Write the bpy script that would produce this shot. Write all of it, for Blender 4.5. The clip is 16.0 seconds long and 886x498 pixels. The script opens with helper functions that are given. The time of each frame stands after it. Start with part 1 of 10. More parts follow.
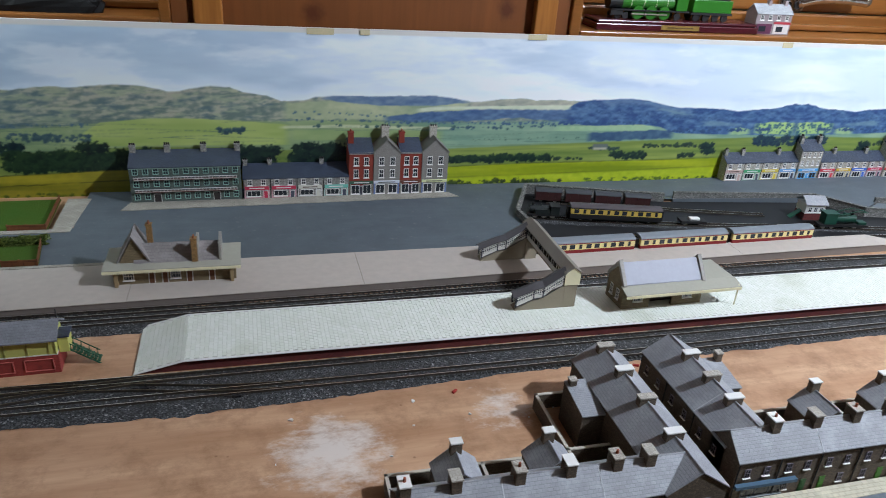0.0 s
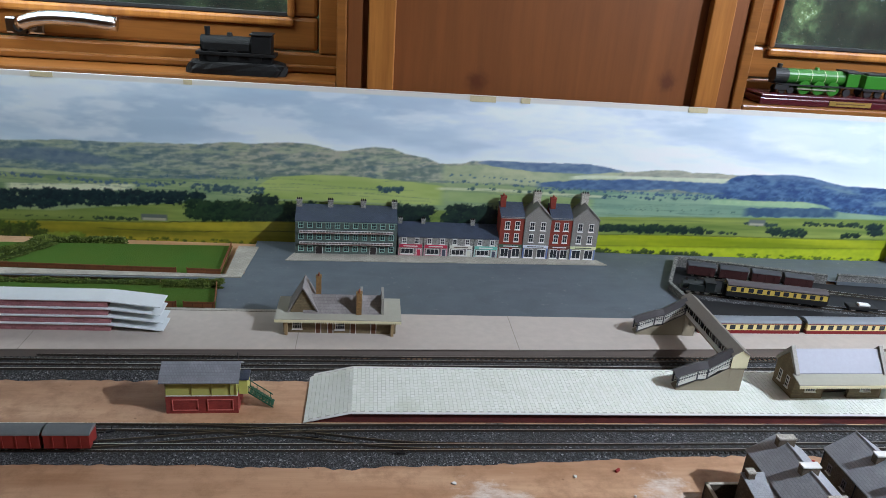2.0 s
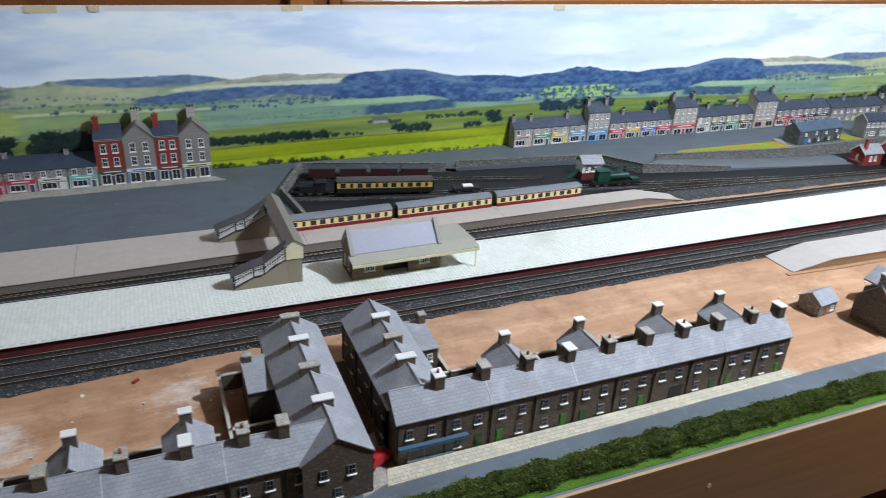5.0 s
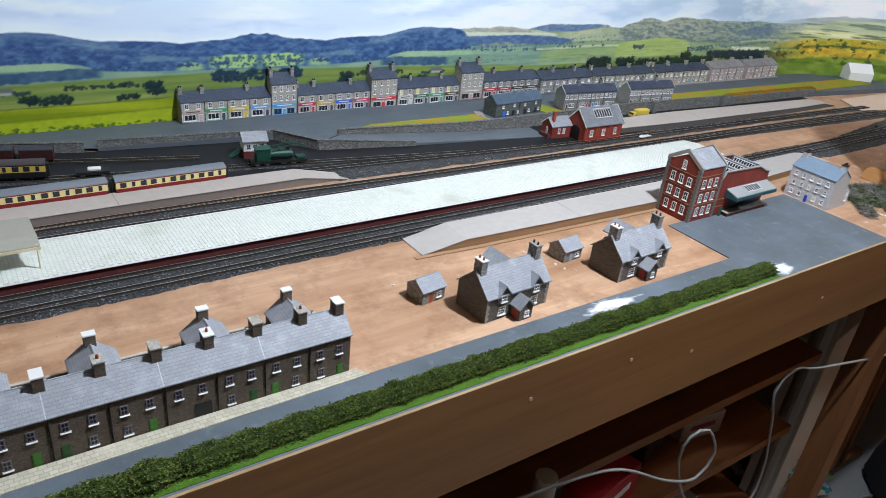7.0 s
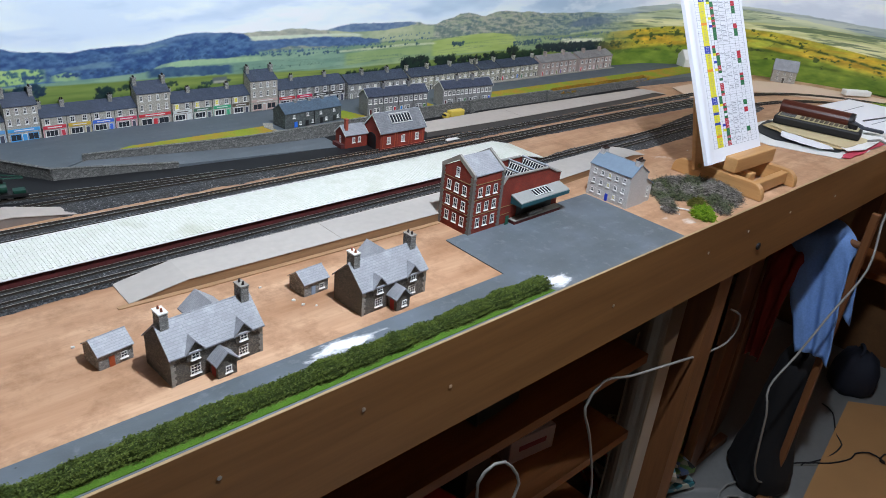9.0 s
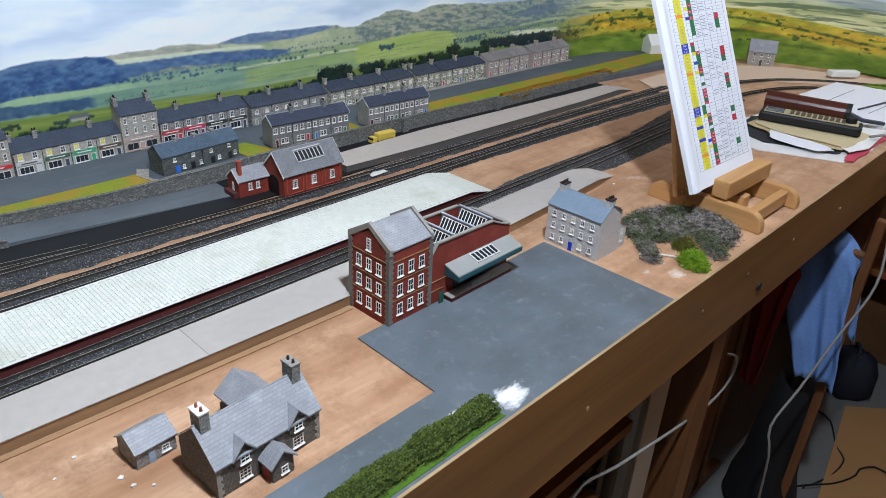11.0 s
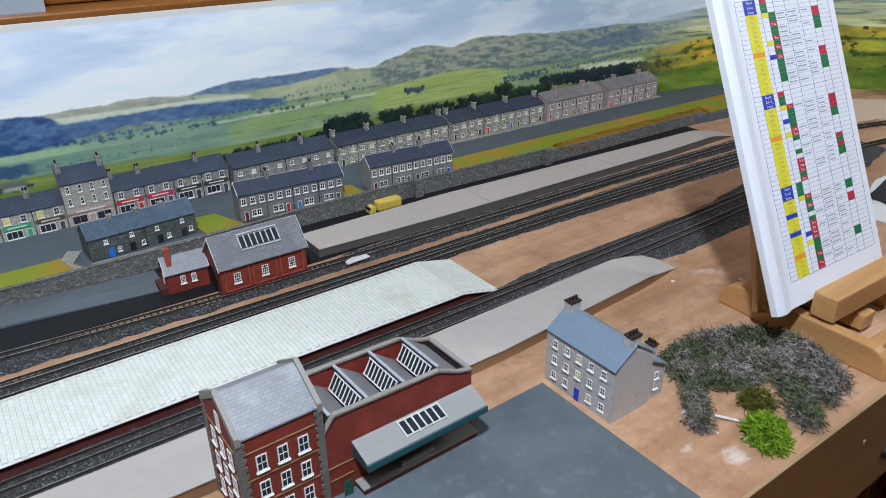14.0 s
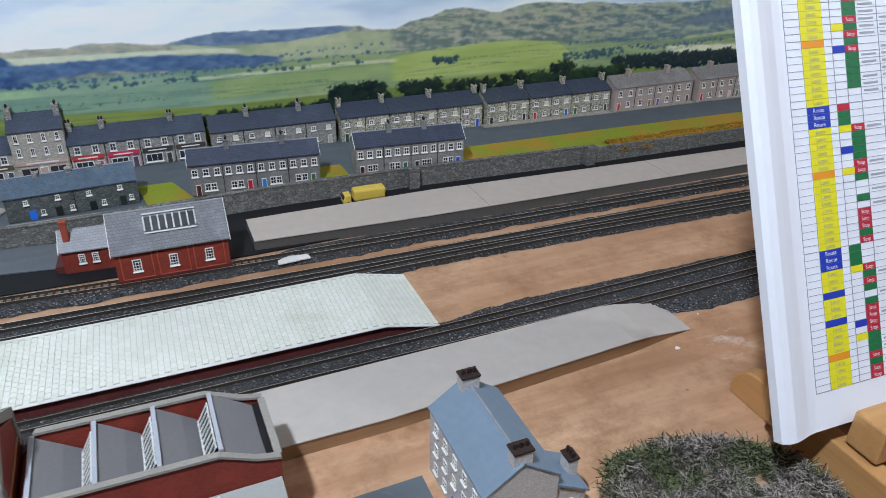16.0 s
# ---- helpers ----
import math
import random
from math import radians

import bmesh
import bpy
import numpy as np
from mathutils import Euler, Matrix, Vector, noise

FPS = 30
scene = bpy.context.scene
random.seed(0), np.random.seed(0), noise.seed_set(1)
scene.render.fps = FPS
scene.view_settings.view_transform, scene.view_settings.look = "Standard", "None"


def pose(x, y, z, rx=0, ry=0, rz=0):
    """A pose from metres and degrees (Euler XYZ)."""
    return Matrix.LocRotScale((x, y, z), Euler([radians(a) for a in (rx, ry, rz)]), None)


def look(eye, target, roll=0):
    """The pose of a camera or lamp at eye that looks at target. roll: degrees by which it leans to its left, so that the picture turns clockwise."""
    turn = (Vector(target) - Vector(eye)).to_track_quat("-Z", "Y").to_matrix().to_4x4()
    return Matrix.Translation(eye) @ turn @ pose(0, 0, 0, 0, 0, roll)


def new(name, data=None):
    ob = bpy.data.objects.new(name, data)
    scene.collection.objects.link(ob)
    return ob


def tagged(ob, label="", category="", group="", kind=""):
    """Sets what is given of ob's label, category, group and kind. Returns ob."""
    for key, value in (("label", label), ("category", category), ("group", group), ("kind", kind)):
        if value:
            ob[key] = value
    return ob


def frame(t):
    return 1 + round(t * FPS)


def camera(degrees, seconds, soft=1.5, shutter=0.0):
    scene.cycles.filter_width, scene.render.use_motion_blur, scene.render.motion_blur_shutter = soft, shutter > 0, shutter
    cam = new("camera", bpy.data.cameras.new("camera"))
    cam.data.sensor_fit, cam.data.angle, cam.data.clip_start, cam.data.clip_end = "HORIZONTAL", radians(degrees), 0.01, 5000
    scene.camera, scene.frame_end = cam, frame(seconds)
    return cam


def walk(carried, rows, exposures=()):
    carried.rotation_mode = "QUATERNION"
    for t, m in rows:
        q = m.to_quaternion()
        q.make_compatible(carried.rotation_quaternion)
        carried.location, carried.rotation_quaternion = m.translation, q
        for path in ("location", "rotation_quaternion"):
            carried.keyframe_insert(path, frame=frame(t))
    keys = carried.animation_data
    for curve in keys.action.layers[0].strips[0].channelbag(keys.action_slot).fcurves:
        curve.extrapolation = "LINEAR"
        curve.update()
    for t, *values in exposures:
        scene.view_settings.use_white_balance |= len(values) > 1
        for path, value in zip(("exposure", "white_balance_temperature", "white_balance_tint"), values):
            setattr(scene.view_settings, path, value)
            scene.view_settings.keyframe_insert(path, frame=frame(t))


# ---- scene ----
cam = camera(63.4, 16.0, soft=0.7, shutter=0.2)
PATH = [
    (0, (0.116, -0.598, 0.419), (0.621, 1.129, -0.455), 4.4),
    (0.5, (0.081, -0.602, 0.425), (0.485, 1.16, -0.431), 4.4),
    (1, (0.062, -0.587, 0.419), (0.373, 1.209, -0.403), 5.2),
    (1.5, (0.054, -0.585, 0.422), (0.295, 1.238, -0.366), 5.0),
    (2, (0.055, -0.589, 0.427), (0.27, 1.253, -0.324), 4.2),
    (2.5, (0.053, -0.588, 0.428), (0.263, 1.26, -0.307), 4.0),
    (3, (0.059, -0.589, 0.431), (0.303, 1.258, -0.296), 3.2),
    (3.5, (0.076, -0.599, 0.423), (0.529, 1.212, -0.295), 2.7),
    (4, (0.162, -0.608, 0.408), (0.729, 1.151, -0.355), 2.9),
    (4.5, (0.235, -0.626, 0.399), (0.898, 1.079, -0.407), 3.4),
    (5, (0.33, -0.643, 0.391), (1.047, 1.008, -0.48), 3.0),
    (5.2, (0.351, -0.642, 0.392), (1.155, 0.96, -0.495), 3.0),
    (7.3, (0.62, -0.721, 0.398), (1.728, 0.668, -0.52), 5.7),
    (7.5, (0.618, -0.741, 0.403), (1.751, 0.631, -0.511), 4.0),
    (8, (0.631, -0.756, 0.403), (1.93, 0.477, -0.488), 4.4),
    (8.5, (0.725, -0.736, 0.404), (2.02, 0.499, -0.489), 6.3),
    (9, (0.84, -0.728, 0.392), (2.094, 0.551, -0.497), 5.6),
    (9.2, (0.877, -0.729, 0.39), (2.103, 0.575, -0.501), 5.0),
    (11.3, (1.067, -0.57, 0.387), (2.391, 0.595, -0.556), 2.3),
    (11.5, (1.073, -0.578, 0.385), (2.422, 0.558, -0.559), 2.3),
    (12, (1.142, -0.576, 0.386), (2.494, 0.587, -0.519), 4.0),
    (12.5, (1.194, -0.577, 0.385), (2.51, 0.646, -0.494), 2.5),
    (13, (1.266, -0.559, 0.37), (2.434, 0.809, -0.504), 3.0),
    (13.5, (1.326, -0.558, 0.37), (2.363, 0.904, -0.516), 1.0),
    (14, (1.356, -0.492, 0.368), (2.393, 0.969, -0.52), -0.7),
    (14.5, (1.422, -0.471, 0.366), (2.488, 0.962, -0.532), 1.8),
    (15, (1.528, -0.479, 0.352), (2.311, 1.117, -0.565), 2.6),
    (15.5, (1.556, -0.459, 0.341), (2.244, 1.166, -0.6), 0.9),
    (16, (1.59, -0.436, 0.33), (2.28, 1.177, -0.63), 0.9),
]
walk(cam, [(t, look(eye, target, roll)) for t, eye, target, roll in PATH],
     exposures=[(0.0, 0.42), (1.5, 0.65), (3.0, 0.65), (4.0, 0.48), (5.2, 0.42), (7.3, 0.17), (9.2, 0.07), (11.3, -0.03), (16.0, -0.16)])

# ---- light: one ceiling lamp, weak daylight behind the windows ----
world = bpy.data.worlds.new("world")
scene.world = world
world.use_nodes = True
wn = world.node_tree.nodes
sky = wn.new("ShaderNodeTexSky")
sky.sky_type, sky.sun_disc = "NISHITA", False
sky.sun_elevation, sky.sun_rotation = radians(25), radians(200)
world.node_tree.links.new(sky.outputs[0], wn["Background"].inputs[0])
wn["Background"].inputs[1].default_value = 0.05

LAMP = (1.28, -0.52, 1.06)


# ---- mesh building ----
class Shape:
    """Collects vertices and faces in local metres and links them as one mesh."""

    def __init__(self):
        self.v, self.f = [], []

    def add(self, verts, faces):
        n = len(self.v)
        self.v += [tuple(p) for p in verts]
        self.f += [tuple(n + i for i in q) for q in faces]
        return self

    def box(self, x0, y0, z0, x1, y1, z1):
        return self.add([(x, y, z) for z in (z0, z1) for y in (y0, y1) for x in (x0, x1)],
                        [(0, 2, 3, 1), (4, 5, 7, 6), (0, 1, 5, 4), (1, 3, 7, 5), (3, 2, 6, 7), (2, 0, 4, 6)])

    def slab(self, m, sx, sy, sz):
        """A box of that size, centred, at the pose m."""
        c = [m @ Vector((x * sx / 2, y * sy / 2, z * sz / 2)) for z in (-1, 1) for y in (-1, 1) for x in (-1, 1)]
        return self.add(c, [(0, 2, 3, 1), (4, 5, 7, 6), (0, 1, 5, 4), (1, 3, 7, 5), (3, 2, 6, 7), (2, 0, 4, 6)])

    def prism(self, poly, axis, lo, hi):
        """A polygon in the two other axes, drawn out along axis."""
        put = {"x": lambda a, b, c: (c, a, b), "y": lambda a, b, c: (a, c, b), "z": lambda a, b, c: (a, b, c)}[axis]
        n = len(poly)
        area = sum(poly[i][0] * poly[(i + 1) % n][1] - poly[(i + 1) % n][0] * poly[i][1] for i in range(n))
        if (area < 0) != (axis == "y"):
            poly = poly[::-1]
        vs = [put(a, b, lo) for a, b in poly] + [put(a, b, hi) for a, b in poly]
        return self.add(vs, [tuple(range(n))[::-1], tuple(range(n, 2 * n))] + [(i, (i + 1) % n, n + (i + 1) % n, n + i) for i in range(n)])

    def cyl(self, x, y, z, r, h, axis="z", n=12, r2=None):
        r2 = r if r2 is None else r2
        ring = [(math.cos(2 * math.pi * i / n), math.sin(2 * math.pi * i / n)) for i in range(n)]
        put = {"z": lambda a, b, c: (x + a, y + b, z + c), "x": lambda a, b, c: (x + c, y + a, z + b), "y": lambda a, b, c: (x + b, y + c, z + a)}[axis]
        vs = [put(r * a, r * b, 0) for a, b in ring] + [put(r2 * a, r2 * b, h) for a, b in ring]
        return self.add(vs, [tuple(range(n))[::-1], tuple(range(n, 2 * n))] + [(i, (i + 1) % n, n + (i + 1) % n, n + i) for i in range(n)])

    def tube(self, path, r, n=8):
        path = [Vector(p) for p in path]
        rings = []
        for i, p in enumerate(path):
            d = (path[min(i + 1, len(path) - 1)] - path[max(i - 1, 0)]).normalized()
            s = d.orthogonal().normalized() if not rings else (side - d * side.dot(d)).normalized()
            side = s
            u = d.cross(s)
            rings.append([p + r * (math.cos(2 * math.pi * k / n) * s + math.sin(2 * math.pi * k / n) * u) for k in range(n)])
        m = len(path)
        fs = [(i * n + k, i * n + (k + 1) % n, (i + 1) * n + (k + 1) % n, (i + 1) * n + k) for i in range(m - 1) for k in range(n)]
        return self.add([v for q in rings for v in q], fs + [tuple(range(n))[::-1], tuple(range((m - 1) * n, m * n))])

    def mesh(self, name, *mats, smooth=False):
        me = bpy.data.meshes.new(name)
        me.from_pydata(self.v, [], self.f)
        for mt in mats:
            me.materials.append(mt)
        if smooth:
            me.polygons.foreach_set("use_smooth", [True] * len(me.polygons))
        me.update()
        return me

    def ob(self, name, mat, parent=None, label="", smooth=False, bevel=0.0):
        o = new(name, self.mesh(name, mat, smooth=smooth))
        o.parent = parent
        if label:
            tagged(o, label)
        if bevel:
            b = o.modifiers.new("edges", "BEVEL")
            b.width, b.segments, b.limit_method = bevel, 2, "ANGLE"
        return o


def thing(name, label, category, m=None, group="", kind=""):
    """An empty at the base of a thing; its parts are parented to it."""
    o = new(name)
    o.empty_display_size = 0.01
    o.matrix_basis = m or Matrix()
    return tagged(o, label, category, group, kind)


def spot(name, mesh, m, parent):
    """A part that shares its mesh with others."""
    o = new(name, mesh)
    o.parent, o.matrix_basis = parent, m
    return o


def curve(points, step=0.01):
    """A smooth polyline through points (Catmull-Rom)."""
    p = [Vector(q) for q in points]
    p = [p[0] * 2 - p[1]] + p + [p[-1] * 2 - p[-2]]
    out = []
    for i in range(1, len(p) - 2):
        n = max(2, int((p[i + 1] - p[i]).length / step))
        for k in range(n):
            t = k / n
            out.append(0.5 * ((2 * p[i]) + (p[i + 1] - p[i - 1]) * t + (2 * p[i - 1] - 5 * p[i] + 4 * p[i + 1] - p[i + 2]) * t * t
                              + (3 * p[i] - p[i - 1] - 3 * p[i + 1] + p[i + 2]) * t ** 3))
    return out + [p[-2]]


# ---- materials ----
def lin(r, g, b):
    """Linear colour from 0..255 picture values."""
    return tuple(((c / 255 + 0.055) / 1.055) ** 2.4 if c > 10 else c / 255 / 12.92 for c in (r, g, b)) + (1,)


class Mat:
    """A node material in the making."""

    def __init__(self, name):
        self.m = bpy.data.materials.new(name)
        self.m.use_nodes = True
        self.t = self.m.node_tree
        self.b = self.t.nodes["Principled BSDF"]
        self.co = self.t.nodes.new("ShaderNodeTexCoord").outputs["Object"]

    def node(self, kind, **sets):
        n = self.t.nodes.new("ShaderNode" + kind)
        for k, v in sets.items():
            if k in n.inputs.keys():
                n.inputs[k].default_value = v
            else:
                setattr(n, k, v)
        return n

    def link(self, a, b):
        self.t.links.new(a, b)

    def noise(self, scale, detail=3.0, co=None, stretch=None, rough=0.55):
        n = self.node("TexNoise", Scale=scale, Detail=detail, Roughness=rough)
        co = co or self.co
        if stretch:
            mp = self.node("Mapping")
            mp.inputs["Scale"].default_value = stretch
            self.link(co, mp.inputs[0])
            co = mp.outputs[0]
        self.link(co, n.inputs["Vector"])
        return n.outputs["Fac"]

    def ramp(self, fac, *stops):
        r = self.node("ValToRGB")
        el = r.color_ramp.elements
        while len(el) < len(stops):
            el.new(0.5)
        for e, (p, c) in zip(el, stops):
            e.position, e.color = p, c
        self.link(fac, r.inputs[0])
        return r.outputs[0]

    def mix(self, fac, a, b, kind="MIX"):
        n = self.node("Mix", data_type="RGBA", blend_type=kind)
        for s, v in ((n.inputs[0], fac), (n.inputs[6], a), (n.inputs[7], b)):
            if isinstance(v, (int, float, tuple)):
                s.default_value = v
            else:
                self.link(v, s)
        return n.outputs[2]

    def bump(self, fac, strength, dist):
        n = self.node("Bump", Strength=strength, Distance=dist)
        self.link(fac, n.inputs["Height"])
        self.link(n.outputs[0], self.b.inputs["Normal"])

    def done(self, colour, rough=0.7, metal=0.0, spec=0.4):
        s = self.b.inputs["Base Color"]
        if isinstance(colour, tuple):
            s.default_value = colour
        else:
            self.link(colour, s)
        self.b.inputs["Roughness"].default_value = rough
        self.b.inputs["Metallic"].default_value = metal
        self.b.inputs["Specular IOR Level"].default_value = spec
        return self.m


def scaled(c, k):
    return (min(1, c[0] * k), min(1, c[1] * k), min(1, c[2] * k), 1)


def plain(name, rgb, rough=0.6, metal=0.0, grain=300.0, var=0.25, bump=0.0, spec=0.4, wide=40.0):
    """A painted or printed surface with fine grain and wider blotches."""
    q = Mat(name)
    c = lin(*rgb)
    col = q.mix(q.noise(grain, 4), scaled(c, 1 - var), scaled(c, 1 + var))
    col = q.mix(q.ramp(q.noise(wide, 3), (0.35, (0, 0, 0, 1)), (0.75, (0.6, 0.6, 0.6, 1))), col, scaled(c, 1 - 0.6 * var))
    if bump:
        q.bump(q.noise(grain, 4), 0.5, bump)
    return q.done(col, rough, metal, spec)


def courses(name, rgb, joint, bw, bh, rough=0.75, var=0.4, jw=0.08, axes="xz", grain=900.0, bump=0.0003):
    """Printed brick, stone or slate courses: bw by bh metres each."""
    q = Mat(name)
    c = lin(*rgb)
    sep = q.node("SeparateXYZ")
    q.link(q.co, sep.inputs[0])
    com = q.node("CombineXYZ")
    if axes == "xz":
        add = q.node("Math", operation="ADD")
        q.link(sep.outputs[0], add.inputs[0])
        q.link(sep.outputs[1], add.inputs[1])
        q.link(add.outputs[0], com.inputs[0])
        q.link(sep.outputs[2], com.inputs[1])
    else:
        q.link(sep.outputs["XY".index(axes[0].upper())], com.inputs[0])
        q.link(sep.outputs["XYZ".index(axes[1].upper())], com.inputs[1])
    br = q.node("TexBrick", Scale=1.0)
    br.inputs["Brick Width"].default_value, br.inputs["Row Height"].default_value = bw, bh
    br.inputs["Mortar Size"].default_value = jw * bh
    br.inputs["Mortar Smooth"].default_value = 0.3
    br.inputs["Color1"].default_value, br.inputs["Color2"].default_value = scaled(c, 1 - var), scaled(c, 1 + var)
    br.inputs["Mortar"].default_value = lin(*joint)
    q.link(com.outputs[0], br.inputs["Vector"])
    col = q.mix(q.noise(grain, 3), scaled(c, 0.6), br.outputs["Color"])
    col = q.mix(0.55, br.outputs["Color"], col)
    col = q.mix(q.ramp(q.noise(60, 3), (0.4, (0, 0, 0, 1)), (0.8, (0.5, 0.5, 0.5, 1))), col, scaled(c, 0.55))
    col = q.mix(q.ramp(q.noise(38, 5, rough=0.7), (0.5, (0, 0, 0, 1)), (0.74, (0.45, 0.45, 0.45, 1))), col, scaled(c, 1.5))
    if bump:
        q.bump(br.outputs["Fac"], 0.4, -bump)
    return q.done(col, rough)


def stones(name, rgb, joint, size, var=0.45, rough=0.8):
    """Random rubble stones of that size."""
    q = Mat(name)
    c = lin(*rgb)
    mp = q.node("Mapping")
    mp.inputs["Scale"].default_value = (1, 1, 1.6)
    q.link(q.co, mp.inputs[0])
    v = q.node("TexVoronoi", Scale=1 / size)
    q.link(mp.outputs[0], v.inputs["Vector"])
    e = q.node("TexVoronoi", Scale=1 / size, feature="DISTANCE_TO_EDGE")
    q.link(mp.outputs[0], e.inputs["Vector"])
    sep = q.node("SeparateColor")
    q.link(v.outputs["Color"], sep.inputs[0])
    col = q.ramp(sep.outputs[0], (0.0, scaled(c, 1 - var)), (0.6, c), (1.0, scaled(c, 1 + var)))
    col = q.mix(q.noise(1200, 2), col, scaled(c, 0.8))
    col = q.mix(q.ramp(e.outputs[0], (0.0, (1, 1, 1, 1)), (0.09, (0, 0, 0, 1))), col, lin(*joint))
    q.bump(e.outputs[0], 0.4, 0.0006)
    return q.done(col, rough)


def wood(name, rgb, dark, along="z", scale=1.0, rough=0.45, stains=(), figure=0.6):
    """Wood grain along an axis; stains are dark knots at (x, y, z, radius)."""
    q = Mat(name)
    st = {"x": (0.06, 1, 1), "y": (1, 0.06, 1), "z": (1, 1, 0.06)}[along]
    g = q.noise(60 * scale, 5, stretch=st, rough=0.65)
    f = q.noise(420 * scale, 3, stretch=st)
    col = q.mix(q.ramp(g, (0.32, (1, 1, 1, 1)), (0.68, (0, 0, 0, 1))), lin(*rgb), lin(*dark))
    col = q.mix(figure, lin(*rgb), col)
    col = q.mix(q.ramp(f, (0.45, (0, 0, 0, 1)), (0.8, (0.35, 0.35, 0.35, 1))), col, lin(*dark))
    for x, y, z, r in stains:
        d = q.node("VectorMath", operation="DISTANCE")
        q.link(q.co, d.inputs[0])
        d.inputs[1].default_value = (x, y, z)
        k = q.node("Math", operation="MULTIPLY_ADD")
        k.inputs[1].default_value = 0.02
        q.link(q.noise(70, 3), k.inputs[0])
        q.link(d.outputs["Value"], k.inputs[2])
        col = q.mix(q.ramp(k.outputs[0], (0.3 * r + 0.01, (0.8, 0.8, 0.8, 1)), (r + 0.01, (0, 0, 0, 1))), col, lin(78, 34, 14))
    q.bump(f, 0.15, 0.0004)
    return q.done(col, rough)


glass_dark = plain("window_pane", (46, 50, 56), rough=0.15, grain=200, var=0.4, spec=0.6)
white = plain("white_card", (226, 225, 220), var=0.06)
cream = plain("cream_paint", (222, 214, 176), var=0.08)
black = plain("black_paint", (26, 26, 28), rough=0.55, var=0.3)
slate = courses("slate_roof", (162, 164, 168), (138, 140, 145), 0.0042, 0.0021, var=0.09, jw=0.1, axes="xy", rough=0.5)
slate_dark = courses("dark_slate_roof", (68, 76, 94), (48, 54, 68), 0.003, 0.0022, var=0.2, jw=0.14, axes="xy", rough=0.42)
slate_blue = courses("blue_slate_roof", (80, 99, 116), (62, 76, 90), 0.003, 0.002, var=0.2, jw=0.1, axes="xy", rough=0.5)
stone_brown = stones("brown_stone", (108, 95, 80), (74, 65, 56), 0.0021, 0.4)
stone_grey = stones("grey_stone", (160, 158, 153), (86, 84, 80), 0.0026, 0.5)
stone_pale = stones("pale_stone", (186, 180, 168), (136, 131, 122), 0.0026, 0.3)
stone_buff = courses("buff_stone", (128, 112, 84), (92, 80, 60), 0.004, 0.002, var=0.25)
brick = courses("red_brick", (146, 54, 40), (112, 64, 52), 0.0021, 0.0009, var=0.18, jw=0.14, bump=0.0)
brick_dark = courses("dark_red_brick", (104, 42, 40), (82, 52, 50), 0.0026, 0.0012, var=0.3, jw=0.14, bump=0.0)
render_grey = stones("grey_render", (206, 202, 198), (172, 168, 164), 0.003, 0.14)
wallstone = stones("wall_stone", (122, 121, 116), (66, 66, 64), 0.0040, 0.6)
quoin = plain("pale_quoin_stone", (150, 146, 138), var=0.3, grain=600)
def road_paint(name, rgb, rough):
    """Brushed grey road paint: streaks, cloudy patches, dusty scuffs and dark specks."""
    q = Mat(name)
    c = lin(*rgb)
    col = q.mix(q.noise(500, 4), scaled(c, 0.86), scaled(c, 1.14))
    col = q.mix(q.ramp(q.noise(26, 5, rough=0.65), (0.4, (0, 0, 0, 1)), (0.7, (0.7, 0.7, 0.7, 1))), col, scaled(c, 0.76))
    col = q.mix(q.ramp(q.noise(60, 4, stretch=(0.25, 1.2, 1)), (0.5, (0, 0, 0, 1)), (0.8, (0.5, 0.5, 0.5, 1))), col, scaled(c, 1.3))
    col = q.mix(q.ramp(q.noise(95, 6, rough=0.75), (0.6, (0, 0, 0, 1)), (0.82, (0.4, 0.4, 0.4, 1))), col, lin(168, 170, 168))
    v = q.node("TexVoronoi", Scale=70.0)
    q.link(q.co, v.inputs["Vector"])
    col = q.mix(q.ramp(v.outputs["Distance"], (0.02, (0.8, 0.8, 0.8, 1)), (0.05, (0, 0, 0, 1))), col, scaled(c, 0.35))
    q.bump(q.noise(500, 4), 0.4, 0.0002)
    return q.done(col, rough)


asphalt = road_paint("grey_road_paint", (87, 95, 101), 0.62)
asphalt2 = road_paint("slate_grey_yard_paint", (98, 105, 110), 0.5)
tarblack = plain("black_yard_card", (20, 21, 24), rough=0.7, grain=500, var=0.3)
card_beige = plain("beige_card", (182, 172, 162), rough=0.7, grain=90, var=0.14, wide=7)
card_grey = plain("grey_card", (184, 178, 170), rough=0.7, grain=90, var=0.14, wide=8)
steel = plain("rail_steel", (222, 216, 206), rough=0.3, metal=0.88, var=0.15)
rail_web = plain("dull_rail_web", (60, 53, 46), rough=0.7, var=0.3)
sleeper = plain("sleeper_plastic", (40, 36, 32), rough=0.7, var=0.3)
dusty_sleeper = plain("dusty_sleeper", (62, 60, 58), rough=0.85, grain=1200, var=0.5)
dull_rail = plain("painted_rail", (112, 100, 78), rough=0.5, metal=0.5, var=0.3)
slabs_pave = courses("paving_print", (170, 164, 152), (128, 122, 112), 0.006, 0.004, var=0.12, axes="xy", bump=0.0001)

